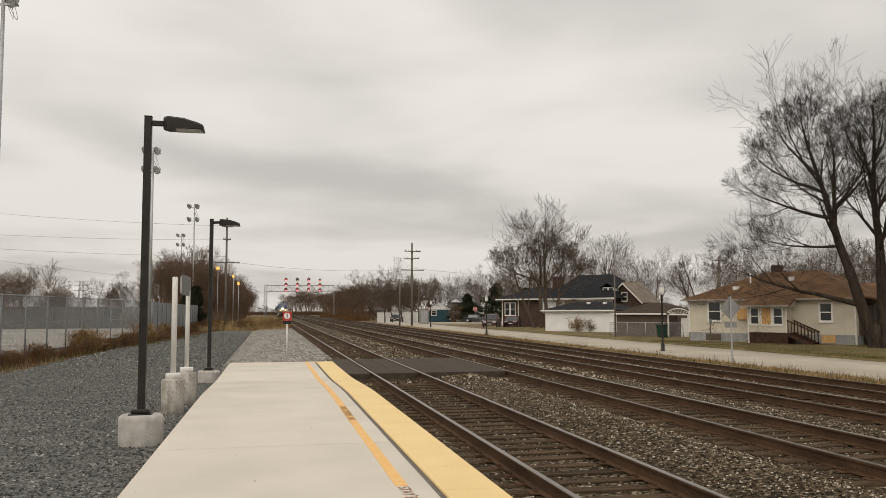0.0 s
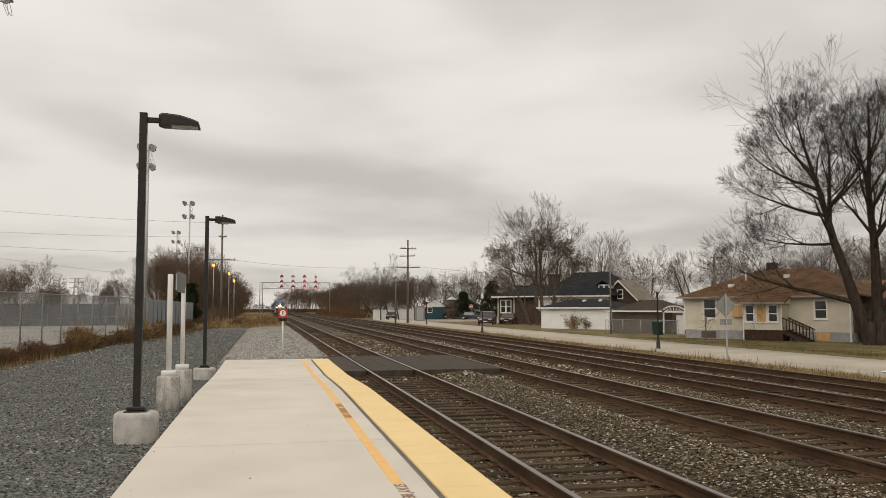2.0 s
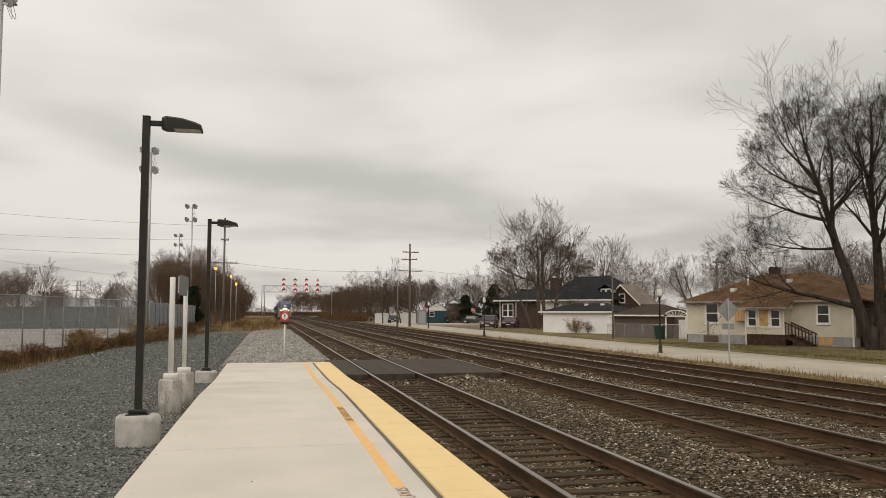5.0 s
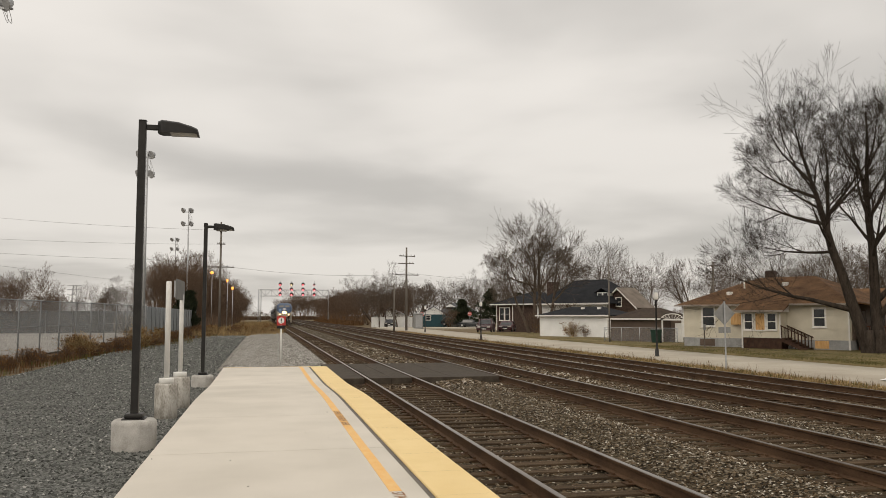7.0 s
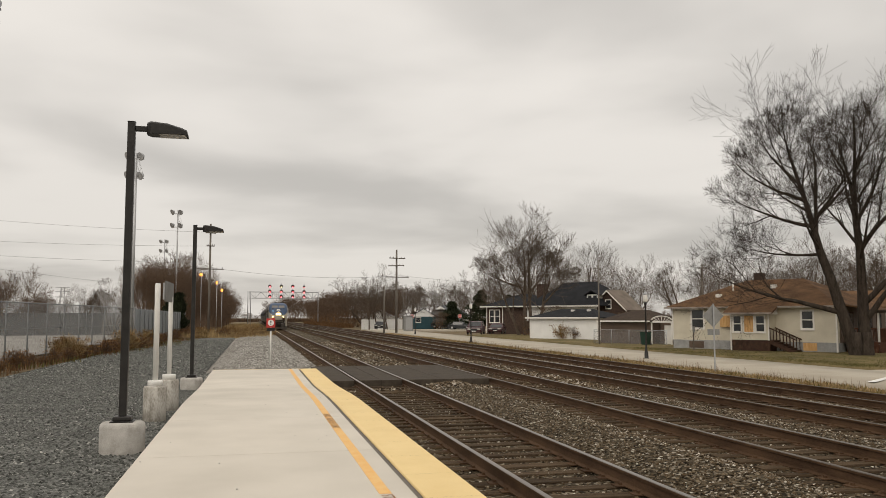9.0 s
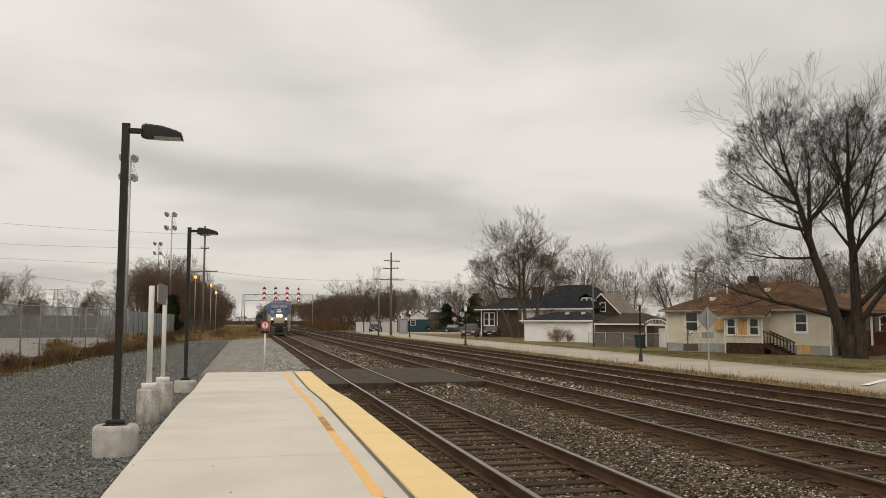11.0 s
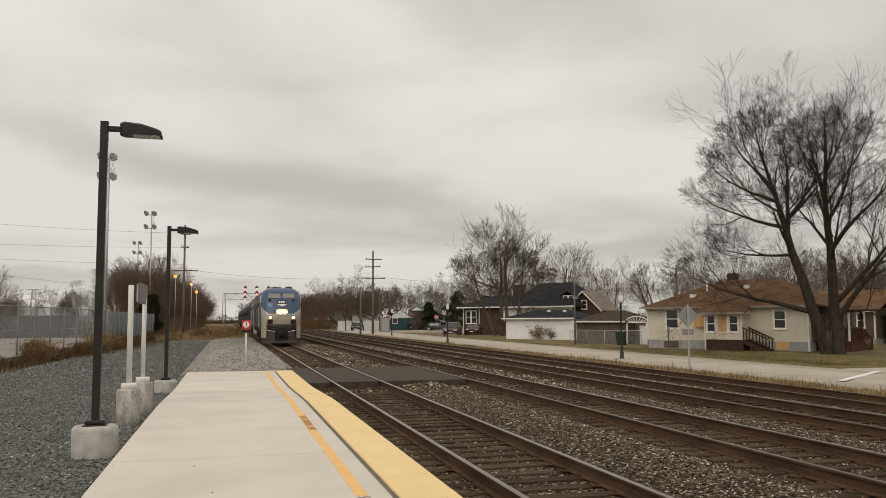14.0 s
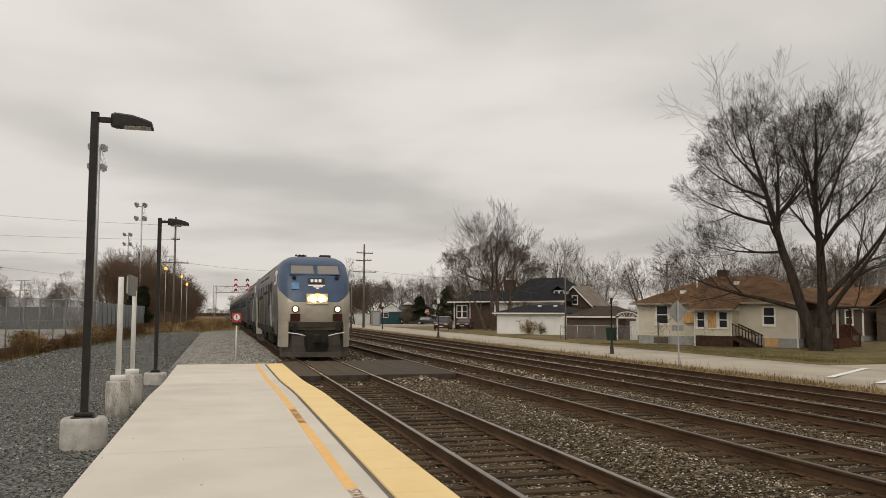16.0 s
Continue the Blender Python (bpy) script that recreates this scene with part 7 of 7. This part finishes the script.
        part("hook", bm, M["under_black"], cab)
    # bumper beam, pilot wings, coupler
    bm = bmesh.new()
    slab(bm, [(-1.12, 0.06), (-0.9, -0.12), (0.9, -0.12), (1.12, 0.06), (1.12, 1.0), (-1.12, 1.0)], "z", 1.34, 1.54)
    part("bumper_beam", bm, M["pilot_grey"], t)
    for s in (-1, 1):
        bm = bmesh.new()
        rows = []
        for z, f in ((0.12, 0.0), (0.6, 0.08), (0.95, 0.22), (1.2, 0.4)):
            rows.append([bm.verts.new(p) for p in ((s * (0.5 - 0.1 * (z < 0.3)), -0.25 + f, z), (s * 1.0, -0.18 + f, z), (s * 1.42, 0.35 + f, z), (s * 1.42, 1.0, z), (s * 0.5, 0.6, z))])
        for a, b in zip(rows, rows[1:]):
            for i in range(5):
                bm.faces.new((a[i], a[(i + 1) % 5], b[(i + 1) % 5], b[i]))
        bm.faces.new(rows[0]); bm.faces.new(rows[-1])
        part("pilot_wing", bm, M["pilot_grey"], t, "steel grey snow pilot wing")
        bm = bmesh.new()
        slab(bm, [(s * 1.16, -0.03), (s * 1.3, 0.13), (s * 1.44, 0.38), (s * 1.5, 0.75), (s * 1.5, 1.2), (s * 1.44, 1.2), (s * 1.4, 0.5), (s * 1.12, 0.06)], "z", 0.5, 1.57)
        part("corner_skirt", bm, M["loco_silver"], t, "silver corner skirt beside the pilot")
        bm = bmesh.new()
        pts = [(s * 0.48, -0.2, 0.98), (s * 0.55, -0.34, 1.0), (s * 0.8, -0.34, 1.06), (s * 1.15, -0.2, 1.1), (s * 1.15, -0.05, 1.1)]
        for p, q in zip(pts, pts[1:]):
            tube(bm, p, q, 0.02, n=6)
        part("grab_iron", bm, M["sign_white"], t)
        bm = bmesh.new()
        box(bm, s * 0.9 - 0.09, s * 0.9 + 0.09, -0.16, 0.05, 1.16, 1.5, bevel=0.02)
        part("step_bracket", bm, M["under_black"], t)
        bm = bmesh.new()
        for i in range(4):
            box(bm, s * 1.34 - 0.12, s * 1.34 + 0.12, 1.25, 1.75, 0.42 + i * 0.3, 0.45 + i * 0.3)
        tube(bm, (s * 1.5, 1.25, 0.4), (s * 1.5, 1.25, 1.6), 0.02, n=6)
        part("cab_steps", bm, M["under_black"], t)
    bm = bmesh.new()
    slab(bm, [(-1.42, 0.3), (-1.02, -0.22), (-0.42, -0.3), (0.42, -0.3), (1.02, -0.22), (1.42, 0.3), (1.3, 0.5), (-1.3, 0.5)], "z", 0.1, 0.3)
    part("plow_edge", bm, M["plow_grey"], t)
    bm = bmesh.new()
    box(bm, -0.5, 0.5, -0.02, 1.0, 0.3, 1.2)
    part("coupler_pocket", bm, M["under_black"], t)
    bm = bmesh.new()
    box(bm, -0.13, 0.13, -0.45, 0.2, 0.72, 1.0, bevel=0.03)
    box(bm, -0.2, 0.08, -0.62, -0.38, 0.68, 1.04, bevel=0.05)
    box(bm, 0.1, 0.22, -0.6, -0.35, 0.7, 1.02, bevel=0.03)
    part("coupler", bm, M["under_black"], t)
    bm = bmesh.new()
    last = None
    for i in range(9):
        u = i / 8
        p = Vector((0.25 - 0.5 * u, -0.28, 0.75 - 0.35 * math.sin(math.pi * u)))
        if last:
            tube(bm, last, p, 0.03, n=6)
        last = p
    part("air_hose", bm, M["under_black"], t)
    # cab side windows, doors, grilles
    for s in (-1, 1):
        for y0, y1, z0, z1, mt, nm in ((1.9, 2.7, 3.15, 3.75, M["windscreen"], "side_window"), (3.0, 3.6, 3.15, 3.75, M["windscreen"], "side_window"), (4.1, 4.8, 1.5, 3.5, M["loco_silver"], "cab_door"), (6.0, 7.2, 2.3, 3.3, M["under_black"], "grille"), (8.6, 12.4, 2.9, 3.8, M["under_black"], "grille"), (13.4, 17.8, 2.7, 3.8, M["under_black"], "grille")):
            bm = bmesh.new()
            def wx(z):
                for a, b in zip(LEVELS, LEVELS[1:]):
                    if a[0] <= z <= b[0]:
                        return a[3] + (b[3] - a[3]) * (z - a[0]) / (b[0] - a[0])
            p = [(s * (wx(z0) + 0.012), y0, z0), (s * (wx(z0) + 0.012), y1, z0), (s * (wx(z1) + 0.012), y1, z1), (s * (wx(z1) + 0.012), y0, z1)]
            q = [bm.verts.new(v) for v in p] + [bm.verts.new((v[0] - s * 0.06, v[1], v[2])) for v in p]
            bm.faces.new(q[:4])
            for i in range(4):
                bm.faces.new((q[i], q[(i + 1) % 4], q[4 + (i + 1) % 4], q[4 + i]))
            part(nm, bm, mt, side)
        bm = bmesh.new()
        box(bm, s * 1.58 - 0.012, s * 1.58 + 0.012, 1.55, 1.72, 3.25, 3.75)
        part("mirror", bm, M["sign_white"], side)
        bm = bmesh.new()
        slab(bm, [(5.2, 1.25), (LOCO - 0.2, 1.25), (LOCO - 0.2, 0.95), (5.2, 0.95)], "x", s * 1.5 - 0.02, s * 1.5 + 0.01)
        part("skirt", bm, M["under_black"], side, "grimy lower skirt")
        for y in (5.2, 7.7, 9.9, 12.9, 15.2, 18.4):
            bm = bmesh.new()
            box(bm, s * 1.555 - 0.02, s * 1.555 + 0.015, y, y + 0.07, 1.0, 3.35)
            part("side_rib", bm, M["loco_roof"], side)
        for y in (3.95, 4.95):
            bm = bmesh.new()
            tube(bm, (s * 1.6, y, 1.3), (s * 1.6, y, 2.9), 0.018, n=6)
            part("handrail", bm, M["galv"], side)
    # roof gear
    for x, y, w, d, h in ((-0.35, 3.0, 0.4, 0.5, 0.12), (0.75, 3.4, 0.5, 0.5, 0.16), (0, 8, 1.2, 2.0, 0.14), (0, 12.5, 1.3, 2.6, 0.16), (0, 17.2, 1.3, 2.4, 0.14)):
        bm = bmesh.new()
        box(bm, x - w / 2, x + w / 2, y, y + d, 4.38, 4.43 + h, bevel=0.03)
        part("roof_hatch", bm, M["loco_roof"], roof)
    bm = bmesh.new()
    for x in (-0.16, 0.0, 0.16):
        tube(bm, (x - 0.5, 2.6, 4.5), (x - 0.5, 3.0, 4.49), 0.045, 0.02, n=10)
    tube(bm, (-0.5, 2.9, 4.38), (-0.5, 2.9, 4.5), 0.03, n=8)
    part("horn", bm, M["under_black"], roof)
    # underframe
    bm = bmesh.new()
    box(bm, -1.3, 1.3, 0.8, LOCO - 0.3, 0.8, 1.05)
    box(bm, -1.25, 1.25, 8.2, 12.6, 0.35, 0.85, bevel=0.12)
    part("underframe", bm, M["under_black"], t)
    bogie(t, 4.2, 2)
    bogie(t, 16.8, 2)
    return t


def coach(m, label):
    t = group("passenger_coach", m, label, "railway coach", "coaches of the train")
    L = 25.6
    prof = [(1.38, 0.95), (1.5, 1.15), (1.5, 3.4), (1.42, 3.75), (1.15, 4.1), (0.7, 4.3), (-0.7, 4.3), (-1.15, 4.1), (-1.42, 3.75), (-1.5, 3.4), (-1.5, 1.15), (-1.38, 0.95)]
    bm = bmesh.new()
    slab(bm, prof, "y", 0.3, L - 0.3)
    body = part("body", bm, M["car_steel"], t, "fluted stainless steel body")
    bm = bmesh.new()
    slab(bm, [(1.16, 4.105), (0.7, 4.32), (-0.7, 4.32), (-1.16, 4.105), (-1.1, 4.08), (1.1, 4.08)], "y", 0.28, L - 0.28)
    part("roof", bm, M["loco_roof"], t)
    for s in (-1, 1):
        bm = bmesh.new()
        box(bm, s * 1.505 - 0.006, s * 1.505 + 0.006, 0.5, L - 0.5, 2.25, 3.25)
        band = part("window_band", bm, M["car_band"], body, "dark blue window band")
        for i in range(12):
            bm = bmesh.new()
            y = 2.4 + i * 1.8
            box(bm, s * 1.514 - 0.006, s * 1.514 + 0.006, y, y + 1.2, 2.42, 3.08)
            part("window", bm, M["under_black"], band)
        bm = bmesh.new()
        for k in range(8):
            box(bm, s * 1.505 - 0.01, s * 1.505 + 0.01, 0.5, L - 0.5, 1.2 + k * 0.12, 1.25 + k * 0.12)
        part("fluting", bm, M["car_steel"], body)
    bm = bmesh.new()
    box(bm, -1.2, 1.2, 0.5, L - 0.5, 0.75, 1.0)
    box(bm, -1.1, 1.1, 9, 16, 0.4, 0.8)
    box(bm, -0.5, 0.5, -0.15, L + 0.15, 0.85, 3.2)
    part("underframe", bm, M["under_black"], t)
    bogie(t, 3.6, 2, 0.45)
    bogie(t, L - 3.6, 2, 0.45)
    return t


M["plow_grey"] = mat("worn_plow_edge", (0.04, 0.034, 0.028), (0.085, 0.074, 0.062), 2.5, 0.6, 0.1, 30)
M["blue_patch"] = mat("pale_blue_patch", (0.08, 0.2, 0.38), (0.11, 0.25, 0.44), 3, 0.3)
AHEAD = 34.6   # where the nose stands at the end of the clip
SPEED = 15.0
LINE = 3.92
TRAIN = [(locomotive(pose(LINE, AHEAD, 0), True, "silver and blue diesel locomotive with lit headlights"), 0.0),
         (locomotive(pose(LINE, AHEAD + 21.6, 0), False, "second silver and blue diesel locomotive, coupled behind"), 21.6)]
for i in range(5):
    back = 43.2 + i * 26.1
    if i == 0:
        first_coach = coach(pose(LINE, AHEAD + back, 0), "stainless steel passenger coach with a dark window band")
        TRAIN.append((first_coach, back))
    else:
        TRAIN.append((copy_thing(first_coach, pose(LINE, AHEAD + back, 0)), back))


# ---------------------------------------------------------------- what moves
def motions():
    for thing, back in TRAIN:
        rows = []
        for k in range(33):
            t = k * 0.5
            rows.append((t, pose(LINE, AHEAD + SPEED * (16.0 - t) + back, 0)))
        walk(thing, rows)


motions()
